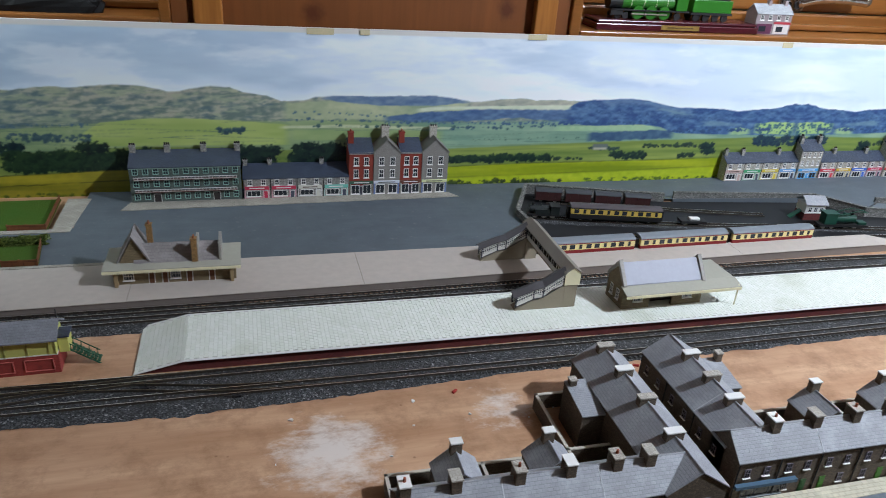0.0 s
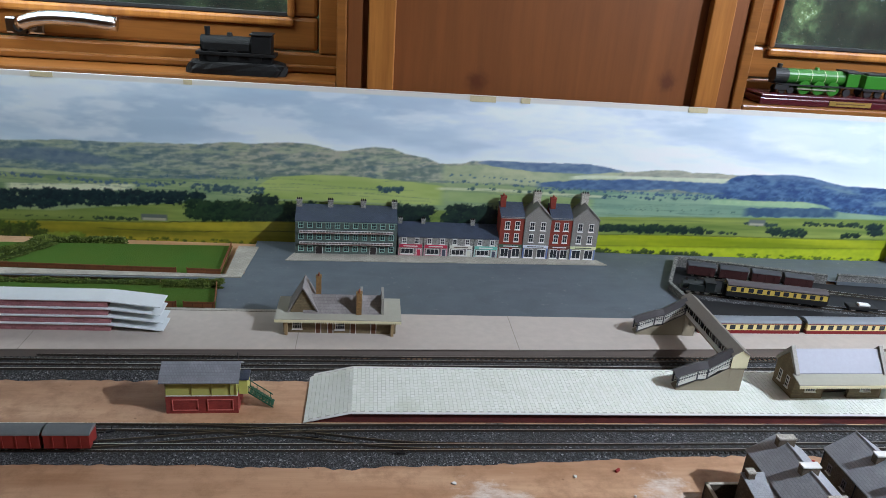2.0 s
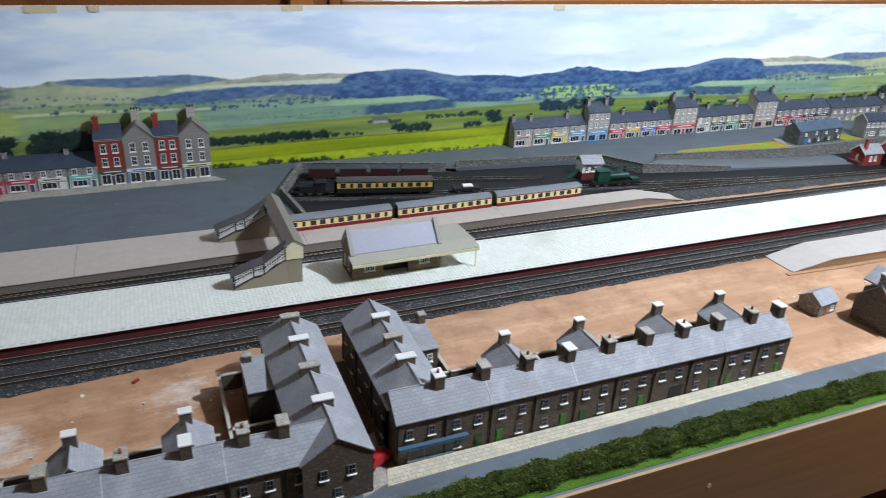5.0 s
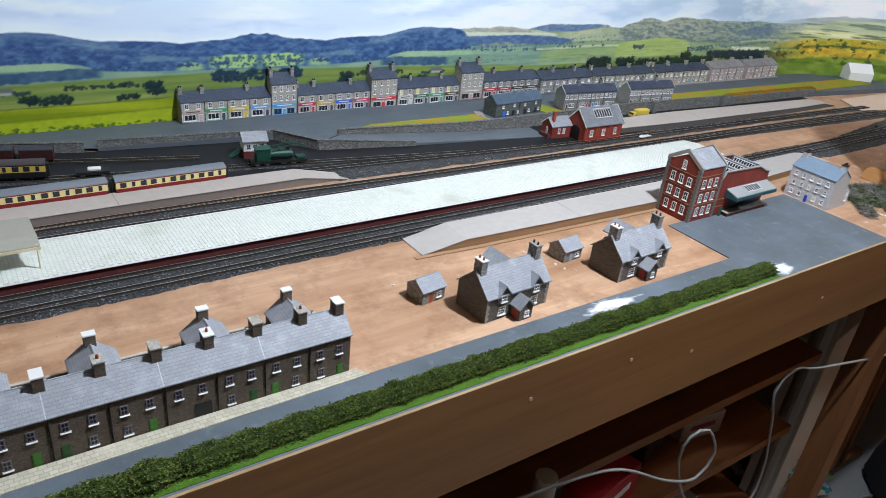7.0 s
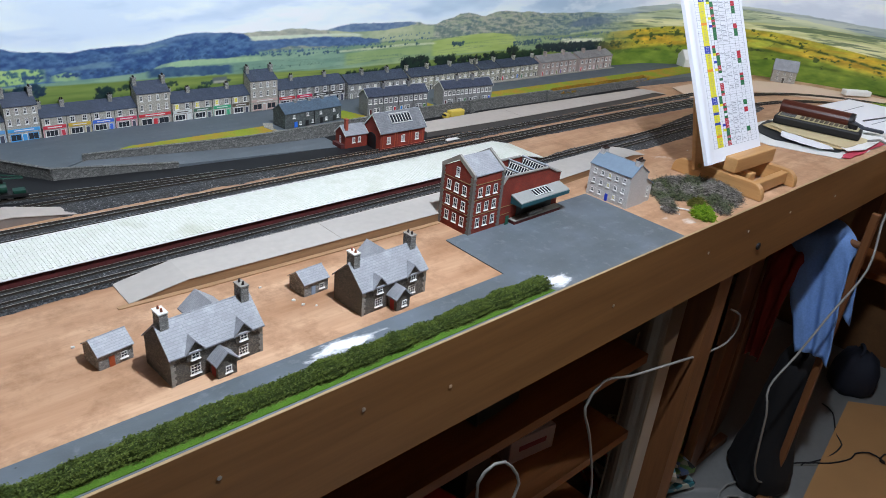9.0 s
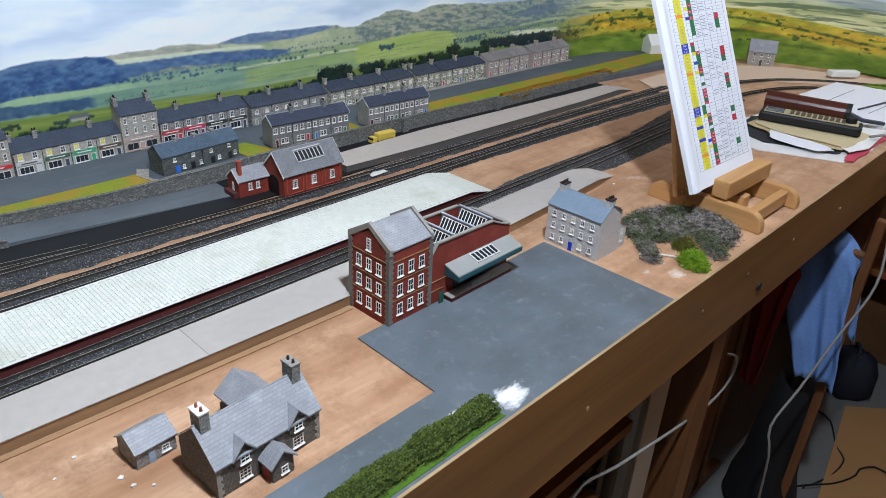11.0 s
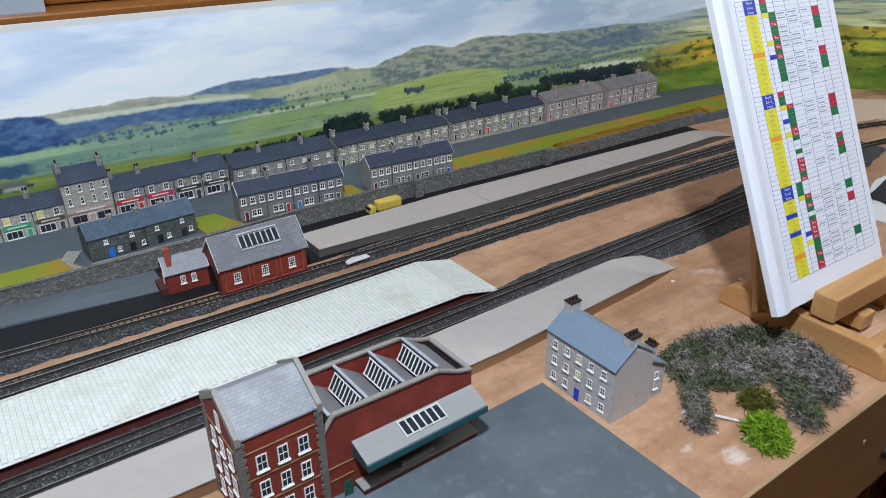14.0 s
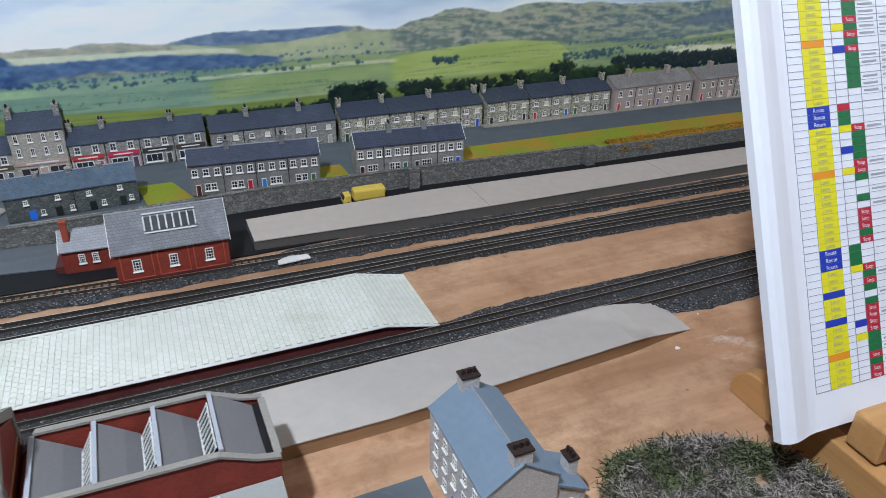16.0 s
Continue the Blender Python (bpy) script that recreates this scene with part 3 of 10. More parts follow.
    lay(0.45 * between(0.64, 0.86, 0.05) * step(ridge - 0.001 - Z, 0.002) * step(Z - ridge + 0.012, 0.006), C(116, 138, 160))
    lay(0.6 * step(ridge - 0.006 - Z, 0.002) * between(0.66, 1.054, 0.03) * step(Z - 0.1, 0.004) * np.clip((N(16, 95, 4, 35) - 0.57) * 9, 0, 1), C(122, 150, 156))
    band([0.65, 0.7, 0.76, 0.815], [0.0905, 0.0935, 0.096, 0.0955], [0.0765, 0.077, 0.079, 0.08], two((42, 68, 100), (84, 112, 130), fine), 1.0, 0.0012, 0.005, 37)
    band([0.915, 0.94, 0.966], [0.0985, 0.1, 0.0965], [0.087, 0.0865, 0.0862], two((136, 170, 118), (164, 190, 134), fine), 0.9, 0.0012, 0.002, 39)
    band([0.965, 1.0, 1.054], [0.107, 0.11, 0.109], [0.088, 0.086, 0.0855], two((142, 178, 112), (188, 210, 130), soft + 0.6 * (fine - 0.5)), 0.95, 0.0014, 0.004, 41)
    trees(0.97, 1.05, 0.088, 0.106, 46, 0.002, 0.0046, (50, 86, 104), (104, 142, 126))
    # scattered trees of the plain, small far ones first
    far_d, far_l = (76, 104, 122), (112, 138, 138)
    for ua, ub, za, zb, n, r0, r1, d, p in ((-0.48, -0.24, 0.097, 0.088, 90, 0.002, 0.0045, (74, 100, 124), (106, 130, 142)), (-0.3, -0.1, 0.103, 0.105, 60, 0.0015, 0.003, far_d, far_l), (-0.26, -0.14, 0.0935, 0.0905, 30, 0.002, 0.004, (60, 86, 104), (96, 122, 124)),
                                            (0.16, 0.36, 0.125, 0.118, 34, 0.0014, 0.0028, far_d, far_l), (0.17, 0.4, 0.113, 0.11, 44, 0.0016, 0.0034, (66, 94, 112), (108, 134, 126)), (0.2, 0.55, 0.104, 0.1, 34, 0.0024, 0.0042, (54, 82, 88), (98, 126, 108)),
                                            (0.32, 0.62, 0.109, 0.107, 70, 0.0018, 0.0036, (60, 88, 118), (100, 128, 142)), (0.42, 0.6, 0.099, 0.103, 30, 0.0022, 0.004, (50, 78, 100), (88, 116, 120)), (0.44, 0.64, 0.081, 0.083, 30, 0.0012, 0.0022, (70, 98, 92), (108, 134, 106)),
                                            (0.6, 0.78, 0.108, 0.109, 60, 0.0028, 0.005, (44, 72, 112), (82, 112, 142)), (0.66, 0.95, 0.128, 0.112, 90, 0.002, 0.0045, (48, 76, 118), (96, 124, 152)), (0.8, 1.0, 0.094, 0.096, 60, 0.0025, 0.005, (40, 66, 104), (80, 108, 132))):
        row(ua, ub, za, zb, n, r0, r1, d, p)
    trees(-0.205, -0.1, 0.082, 0.0925, 46, 0.0025, 0.005, (54, 80, 92), (92, 118, 112))
    trees(0.072, 0.106, 0.093, 0.1, 26, 0.0035, 0.0055, (44, 70, 82), (84, 112, 104))
    # olive slopes
    ol_w = two((100, 122, 62), (140, 154, 84), 0.5 + 1.6 * (N(10, 110, 4, 47) - 0.5))
    band([-0.64, -0.485, -0.405, -0.324, -0.2, -0.05, 0.12], [0.042, 0.043, 0.044, 0.053, 0.065, 0.074, 0.072], [0.0] * 7, ol_w, 1.0, 0.0012, 0.001, 49)
    ol_e = two((98, 120, 60), (142, 154, 80), 0.5 + 2.0 * (N(8, 120, 4, 51) - 0.5))
    band([0.08, 0.396, 0.543, 0.683, 0.892, 1.07], [0.068, 0.0664, 0.071, 0.0764, 0.0806, 0.084], [0.0] * 6, ol_e, 1.0, 0.0012, 0.001, 53)
    for za, zb, k in ((0.0625, 0.068, 0.5), (0.052, 0.058, 0.45), (0.07, 0.076, 0.4)):
        lay(k * between(0.4, 1.054, 0.05) * np.clip(1.3 - np.abs(Z - za - (zb - za) * (U - 0.4) / 0.65 - 0.003 * (N(9, 0, 2, 53) - 0.5)) / 0.0012, 0, 1) * np.clip(2.4 * N(26, 0, 3, 55) - 0.6, 0, 1), C(92, 110, 62))
    # dark woods of the middle ground
    dk, lt = (18, 32, 34), (54, 76, 54)
    for f in range(720):
        cu = rnd.uniform(-0.64, -0.19)
        a, b = np.interp(cu, [-0.64, -0.48, -0.315, -0.2], [0.044, 0.045, 0.058, 0.066]), np.interp(cu, [-0.64, -0.48, -0.313, -0.2], [0.07, 0.071, 0.0765, 0.078])
        trees(cu, cu, a, b, 1, 0.004, 0.0085, (20, 36, 46), (50, 72, 70))
    trees(-0.21, -0.05, 0.04, 0.064, 220, 0.005, 0.011, (22, 40, 34), (64, 88, 54))
    trees(-0.115, -0.085, 0.068, 0.0775, 16, 0.006, 0.009, dk, lt)
    trees(-0.05, 0.09, 0.05, 0.067, 60, 0.005, 0.009, dk, lt)
    trees(0.095, 0.15, 0.045, 0.069, 34, 0.008, 0.012, dk, lt)
    trees(0.18, 0.25, 0.045, 0.073, 60, 0.008, 0.013, dk, lt)
    trees(0.25, 0.4, 0.045, 0.056, 60, 0.005, 0.009, dk, lt)
    row(0.4, 0.59, 0.0485, 0.05, 190, 0.004, 0.009, (22, 40, 38), (58, 82, 52))
    trees(0.705, 0.765, 0.047, 0.057, 40, 0.005, 0.0075, (24, 42, 42), (60, 84, 58))
    trees(0.66, 0.715, 0.0625, 0.066, 18, 0.003, 0.005, (34, 54, 58), (74, 98, 78))
    trees(0.76, 0.86, 0.066, 0.07, 30, 0.003, 0.006, (28, 46, 46), (66, 90, 64))
    trees(0.83, 0.86, 0.048, 0.053, 16, 0.004, 0.006, (24, 42, 40), (60, 84, 52))
    trees(0.872, 0.895, 0.053, 0.07, 18, 0.005, 0.008, (20, 38, 44), (52, 76, 58))
    trees(0.97, 1.054, 0.068, 0.082, 56, 0.004, 0.0075, (24, 44, 64), (60, 88, 86))
    trees(0.6, 0.65, 0.046, 0.049, 14, 0.003, 0.005, (30, 48, 44), (70, 94, 62))
    # near meadow: ochre to the west, bright yellow-green to the east
    meadow = line([-0.64, -0.488, -0.285, -0.076, 0.1, 0.3, 0.41, 0.548, 0.739, 0.903, 1.054], [0.024, 0.0245, 0.0295, 0.039, 0.038, 0.034, 0.0364, 0.0404, 0.0423, 0.0452, 0.047], 0.0008, 21)
    east = step(U - 0.22, 0.16)
    ochre = two((108, 110, 34), (168, 156, 50), 0.5 + 2 * (N(4, 70, 4, 49) - 0.5) + 0.4 * (fine - 0.5))
    vivid = two((116, 134, 24), (166, 174, 40), 0.5 + 2 * (N(4, 70, 4, 51) - 0.5) + 0.3 * (fine - 0.5))
    lay(step(meadow - Z, 0.0012), ochre * (1 - east[..., None]) + vivid * east[..., None])
    lay(0.75 * step(U - 0.35, 0.1) * step(line([0.4, 0.91], [0.017, 0.029], 0.001, 3) - Z, 0.003), two((142, 164, 26), (186, 196, 46), fine))
    for xs_, zs_, k in (((-0.64, -0.285, -0.076, 0.1), (0.0238, 0.0295, 0.039, 0.038), 0.85), ((-0.35, -0.245, -0.076, 0.1), (0.018, 0.0158, 0.0228, 0.023), 0.75), ((0.41, 0.55, 0.74, 0.91), (0.0364, 0.0404, 0.0423, 0.0452), 0.6), ((0.41, 0.6, 0.9, 1.05), (0.018, 0.022, 0.0295, 0.031), 0.35)):
        lay(k * between(xs_[0], xs_[-1], 0.02) * np.clip(1.2 - np.abs(Z - line(xs_, zs_, 0.0015, 5)) / 0.0009, 0, 1) * np.clip(3 * N(40, 0, 3, 55) - 0.4, 0, 1), C(56, 60, 30))
    row(-0.46, -0.3, 0.0335, 0.034, 22, 0.0015, 0.003, (48, 66, 44), (92, 112, 62), 0.5)
    trees(-0.345, -0.285, 0.032, 0.036, 26, 0.003, 0.005, (34, 52, 44), (74, 98, 64), 0.6)
    trees(-0.64, -0.42, 0.0, 0.02, 70, 0.006, 0.012, (34, 54, 22), (96, 120, 44))
    trees(-0.42, -0.37, 0.0, 0.006, 20, 0.005, 0.009, (84, 108, 34), (158, 176, 74))
    trees(-0.3, 0.0, 0.0, 0.005, 40, 0.003, 0.005, (60, 76, 22), (132, 140, 44), 0.6)
    trees(0.38, 0.62, 0.001, 0.011, 80, 0.003, 0.0075, (32, 46, 26), (88, 104, 44), 0.7)
    trees(0.66, 1.05, 0.002, 0.012, 90, 0.002, 0.0055, (58, 80, 26), (128, 150, 44), 0.6)
    trees(0.5, 0.9, 0.0, 0.003, 40, 0.002, 0.005, (176, 182, 168), (228, 230, 220), 0.35)
    for ua, z, w in ((-0.281, 0.0325, 0.04), (0.665, 0.0615, 0.03)):
        lay(between(ua, ua + w, 0.002) * step(z + 0.011 - Z, 0.001) * step(Z - z, 0.001), C(96, 104, 104))
        lay(between(ua + 0.002, ua + w - 0.002, 0.002) * step(z + 0.005 - Z, 0.001) * step(Z - z, 0.001), C(164, 162, 146))
    return img, u0, u1


def landscape(s, z):
    """Printed colours over the length s and the height z: the sheet, its mirrored copy, then a moorland sheet."""
    sheet, u0, u1 = print_sheet()
    u = np.where(s < 1.052, s, 1.052 - (s - 1.052) * 1.06)
    f = np.clip((u - u0) / (u1 - u0), 0, 1) * (sheet.shape[1] - 1.001)
    g = np.clip(z / 0.2455, 0, 1) * (sheet.shape[0] - 1.001)
    i, k = f.astype(int), g.astype(int)
    a, b = (f - i)[..., None], (g - k)[..., None]
    img = (sheet[k, i] * (1 - a) + sheet[k, i + 1] * a) * (1 - b) + (sheet[k + 1, i] * (1 - a) + sheet[k + 1, i + 1] * a) * b
    N = lambda fx, fz, o=4, sd=0: fbm(s * fx + 30, z * fz, o, sd)
    C = lambda *c: np.array(c, float)
    n1, tn = N(38, 90, 4, 21)[..., None], N(90, 150, 4, 63)[..., None]
    puff = np.clip((N(7, 22, 5, 11) - 0.42) * 3.2, 0, 1)[..., None]
    r2 = np.interp(s, [2.3, 2.5, 2.7, 2.9, 3.2, 3.6], [0.148, 0.154, 0.173, 0.183, 0.172, 0.158]) + 0.004 * (fbm(s * 40, z * 0, 3, 91) - 0.5)
    lerp3 = lambda a_, b_, n: C(*a_) * (1 - n) + C(*b_) * n
    below = lambda top_, w=0.002: np.clip((top_ - z) / w, 0, 1)[..., None]
    two = lerp3((206, 214, 224), (240, 243, 246), puff)
    streak = np.clip(0.5 + 2.6 * (N(7, 110, 4, 93) - 0.5), 0, 1)[..., None]
    wood_ = np.clip((N(10, 170, 4, 94) - 0.56) * 10, 0, 1)[..., None]
    for top_, ca, cb, cw in ((r2, (146, 160, 160), (186, 194, 182), (104, 124, 134)), (r2 - 0.016 - 0.008 * np.sin(s * 6), (164, 176, 140), (204, 208, 172), (92, 112, 100)), (r2 - 0.034 + 0.008 * np.sin(s * 8 + 1), (176, 182, 126), (224, 220, 170), (78, 98, 74))):
        m = below(top_ + 0.003 * (fbm(s * 30, z * 0, 3, 91) - 0.5))
        two = two * (1 - m) + (lerp3(ca, cb, streak) * (1 - 0.7 * wood_) + C(*cw) * 0.7 * wood_) * m
    t2 = np.interp(s, [2.3, 2.5, 2.7, 3.0, 3.4], [0.085, 0.1, 0.118, 0.12, 0.09]) + 0.004 * np.sin(s * 9)
    wave = np.clip(0.5 + 2.4 * (N(9, 70, 4, 95) - 0.5), 0, 1)[..., None]
    m = below(t2)
    two = two * (1 - m) + lerp3((190, 156, 52), (158, 164, 62), wave) * (0.7 + 0.6 * n1) * m
    m = below(t2 - 0.046 + 0.016 * (fbm(s * 7, z * 0, 3, 92) - 0.5), 0.006)
    two = two * (1 - m) + lerp3((84, 108, 38), (128, 146, 54), wave) * (0.8 + 0.4 * n1) * m
    hedge_ = np.clip(1.2 - np.abs(z - t2 + 0.022 + 0.012 * (N(6, 0, 3, 89) - 0.5)) / 0.004, 0, 1)
    bush = np.clip(hedge_ * np.clip(3 * N(60, 90, 4, 96) - 0.8, 0, 1) + np.clip((N(60, 100, 4, 90) - 0.63) * 12, 0, 1) * (z < t2), 0, 1)[..., None]
    two = two * (1 - bush) + lerp3((38, 54, 26), (98, 116, 52), tn) * bush
    m = below(0.03 + 0.03 * fbm(s * 8, z * 0, 3, 97), 0.006)
    two = two * (1 - m) + lerp3((78, 108, 36), (138, 158, 62), np.clip(1.6 * N(24, 70, 4, 88) - 0.3, 0, 1)[..., None]) * m
    k = np.clip((s - 2.43 + 0.12 * (N(9, 12, 3, 99) - 0.5)) / 0.16, 0, 1)[..., None]
    img = img * (1 - k) + two * k
    edge = np.clip((z - 0.2375) / 0.0015, 0, 1)[..., None]
    return img * (1 - edge) + C(206, 205, 199) * edge


def backdrop_line(a, off=0.0):
    """Plan point of the backdrop at the length a, off metres behind its face."""
    xs, radius = 2.42, 0.62
    if a < xs:
        return a, BD(a) + off
    if a < xs + radius * math.pi / 2:
        t = (a - xs) / radius
        return xs + (radius + off) * math.sin(t), BD(xs) - radius + (radius + off) * math.cos(t)
    return xs + radius + off, BD(xs) - radius - (a - xs - radius * math.pi / 2)


def backdrop_mesh():
    ns, nz, top = 2900, 176, 0.2455
    s = np.linspace(-0.85, 4.1, ns)
    plan = np.array([backdrop_line(float(a)) for a in s])
    S, Z = np.meshgrid(s, np.linspace(0.0, top, nz))
    co = np.stack([np.broadcast_to(plan[:, 0], S.shape), np.broadcast_to(plan[:, 1], S.shape), Z], -1).reshape(-1, 3)
    i = np.arange(nz - 1)[:, None] * ns + np.arange(ns - 1)[None]
    quads = np.stack([i, i + 1, i + 1 + ns, i + ns], -1).reshape(-1, 4)
    me = bpy.data.meshes.new("landscape_print")
    me.vertices.add(len(co))
    me.vertices.foreach_set("co", co.ravel())
    me.loops.add(quads.size)
    me.loops.foreach_set("vertex_index", quads.ravel())
    me.polygons.add(len(quads))
    me.polygons.foreach_set("loop_start", np.arange(0, quads.size, 4))
    me.update(calc_edges=True)
    rgb = np.clip(landscape(S, Z).reshape(-1, 3) / 255, 0, 1)
    rgb = np.clip(1.14 * np.where(rgb > 0.04, ((rgb + 0.055) / 1.055) ** 2.4, rgb / 12.92), 0, 0.93)
    at = me.color_attributes.new("print", "FLOAT_COLOR", "POINT")
    at.data.foreach_set("color", np.concatenate([rgb, np.ones((len(rgb), 1))], 1).astype(np.float32).ravel())
    return me


q = Mat("landscape_poster")
at = q.node("Attribute", attribute_name="print")
q.bump(q.noise(3.5, 2), 0.25, 0.004)
bd = new("backdrop_poster", backdrop_mesh())
bd.data.materials.append(q.done(at.outputs["Color"], 0.32))
tagged(bd, "printed paper backdrop of hills, fields and cloudy sky", "poster", kind="structure")
bk = Shape()
bl = [(backdrop_line(-0.85 + 0.05 * i, 0.0008), backdrop_line(-0.85 + 0.05 * i, 0.005)) for i in range(100)]
bk.add([(x, y, z) for f, r in bl for z in (0.0, 0.2452) for x, y in (f, r)],
       [q_ for i in range(99) for n_ in [4 * i] for q_ in ((n_, n_ + 4, n_ + 6, n_ + 2), (n_ + 1, n_ + 3, n_ + 7, n_ + 5), (n_ + 2, n_ + 6, n_ + 7, n_ + 3), (n_, n_ + 1, n_ + 5, n_ + 4))] + [(0, 2, 3, 1), (396, 397, 399, 398)])
tagged(bk.ob("backdrop_board", white), "thin white board behind the printed backdrop", "board", kind="structure")
tape = plain("yellowed_tape", (204, 192, 156), rough=0.5, var=0.15)
tp = thing("masking_tape", "yellowed bits of tape along the poster's top", "tape")
for x, w, h in ((-0.41, 0.03, 0.006), (-0.205, 0.012, 0.006), (0.2, 0.038, 0.008), (0.275, 0.014, 0.007), (0.53, 0.03, 0.007), (0.98, 0.02, 0.008)):
    Shape().box(x, BD(x) - 0.0012, 0.2445 - h, x + w, BD(x) - 0.0005, 0.2452).ob("tape_piece", tape, tp)

# ---- daylight through the windows ----
for (x0, x1), watts in zip(WIN, (5.5, 2.4)):
    dl = bpy.data.lights.new("window_daylight", "AREA")
    dl.shape, dl.size, dl.size_y, dl.energy, dl.color = "RECTANGLE", x1 - x0 - 0.2, 0.5, watts, (0.8, 0.93, 1.0)
    new("window_daylight", dl).matrix_basis = pose((x0 + x1) / 2, 0.54, 0.6, 50, 0, 0) @ pose(0, 0, 0, 0, 0, 0)

# ---- lamp ----
lamp = bpy.data.lights.new("ceiling_lamp", "POINT")
lamp.shadow_soft_size, lamp.energy, lamp.color = 0.03, 63.0, (0.845, 0.95, 1.12)
lo = new("ceiling_lamp_light", lamp)
lo.location = LAMP
lamp2 = bpy.data.lights.new("ceiling_lamp", "POINT")
lamp2.shadow_soft_size, lamp2.energy, lamp2.color = 0.03, 26.0, (0.9, 0.96, 1.08)
new("ceiling_lamp_light", lamp2).location = (2.95, -0.72, 1.06)
fit2_ = thing("ceiling_lamp", "round white ceiling lamp over the corner", "lamp", pose(2.95, -0.72, 1.1))
Shape().cyl(0, 0, 0.0, 0.03, 0.2, n=24, r2=0.02).ob("body", white, fit2_)
fit_ = thing("ceiling_lamp", "round white ceiling lamp", "lamp", pose(LAMP[0], LAMP[1], LAMP[2] + 0.04))
Shape().cyl(0, 0, 0.0, 0.03, 1.26 - LAMP[2], n=24, r2=0.02).ob("body", white, fit_)

# ---- grounds ----
def patch(name, poly, z, mat, label, category, kind="structure", thick=0.0012):
    """A flat sheet with that outline, its top at z."""
    return tagged(Shape().prism(poly, "z", z - thick, z).ob(name, mat), label, category, kind=kind)


def grass_material(name, a, b, c):
    q = Mat(name)
    col = q.mix(q.noise(420, 5, rough=0.75), lin(*a), lin(*b))
    col = q.mix(q.ramp(q.noise(22, 4), (0.42, (0, 0, 0, 1)), (0.66, (0.9, 0.9, 0.9, 1))), col, lin(*c))
    q.bump(q.noise(700, 4), 0.9, 0.0015)
    return q.done(col, 0.95, spec=0.1)


grass = grass_material("green_scatter", (50, 72, 27), (84, 111, 43), (64, 94, 36))
grass_dry = grass_material("dry_scatter", (112, 126, 40), (158, 168, 62), (178, 132, 58))
UP = 0.012
ROADBACK = [(1.126, 0.298), (1.366, 0.266), (1.5, 0.262), (1.71, 0.268), (1.851, 0.265), (2.076, 0.254), (2.4, 0.25)]
patch("road_west", [(-1.0, 0.31), (-0.14, 0.312), (-0.14, 0.208), (0.505, 0.208), (0.505, 0.225), (0.492, 0.315), (0.54, 0.411), (0.78, 0.357), (0.78, BD(0.78) - 0.001), (-0.11, BD(-0.1) - 0.001), (-0.11, 0.33), (-1.0, 0.33)],
      0.0062, asphalt, "matt slate-grey painted road surface", "road")
sl = [(0.78, 0.357, 0.0062), (1.03, 0.33, 0.0105), (1.076, 0.27, 0.0112), (1.126, 0.298, UP), (1.126, BD(1.126) - 0.001, UP), (0.78, BD(0.78) - 0.001, 0.0062)]
tagged(Shape().add([*sl, *[(x, y, 0.0) for x, y, z in sl]], [(0, 1, 2, 3, 4, 5), (1, 0, 6, 7), (2, 1, 7, 8), (3, 2, 8, 9)]).ob("road_slope", asphalt), "matt slate-grey painted road rising gently", "road", kind="structure")
patch("road_east", ROADBACK + [(2.85, 0.2), (2.85, 0.36), (2.5, BD(2.5) - 0.02), (1.126, BD(1.126) - 0.001)], UP, asphalt, "matt slate-grey painted upper road", "road", thick=UP)
patch("yard", [(0.47, 0.2), (1.66, 0.17), (2.4, 0.2), (2.4, 0.249), (2.076, 0.2535), (1.851, 0.265), (1.71, 0.268), (1.5, 0.262), (1.08, 0.268), (1.03, 0.33), (0.762, 0.357), (0.54, 0.411), (0.492, 0.315)], 0.0018, tarblack, "black card goods yard surface", "yard")
rp = [(1.085, 0.272, 0.0113), (1.237, 0.238, 0.006), (1.5, 0.205, 0.0022), (1.5, 0.258, 0.0022), (1.366, 0.263, 0.005), (1.13, 0.296, 0.0118)]
tagged(Shape().add([*rp, *[(x, y, 0.0005) for x, y, z in rp]], [(0, 1, 2, 3, 4, 5), (1, 0, 6, 7), (2, 1, 7, 8), (3, 2, 8, 9)]).ob("road_ramp", asphalt2), "grey card ramp down to the yard", "road", kind="structure")
smear = plain("white_plaster", (222, 220, 216), rough=0.9, var=0.1)


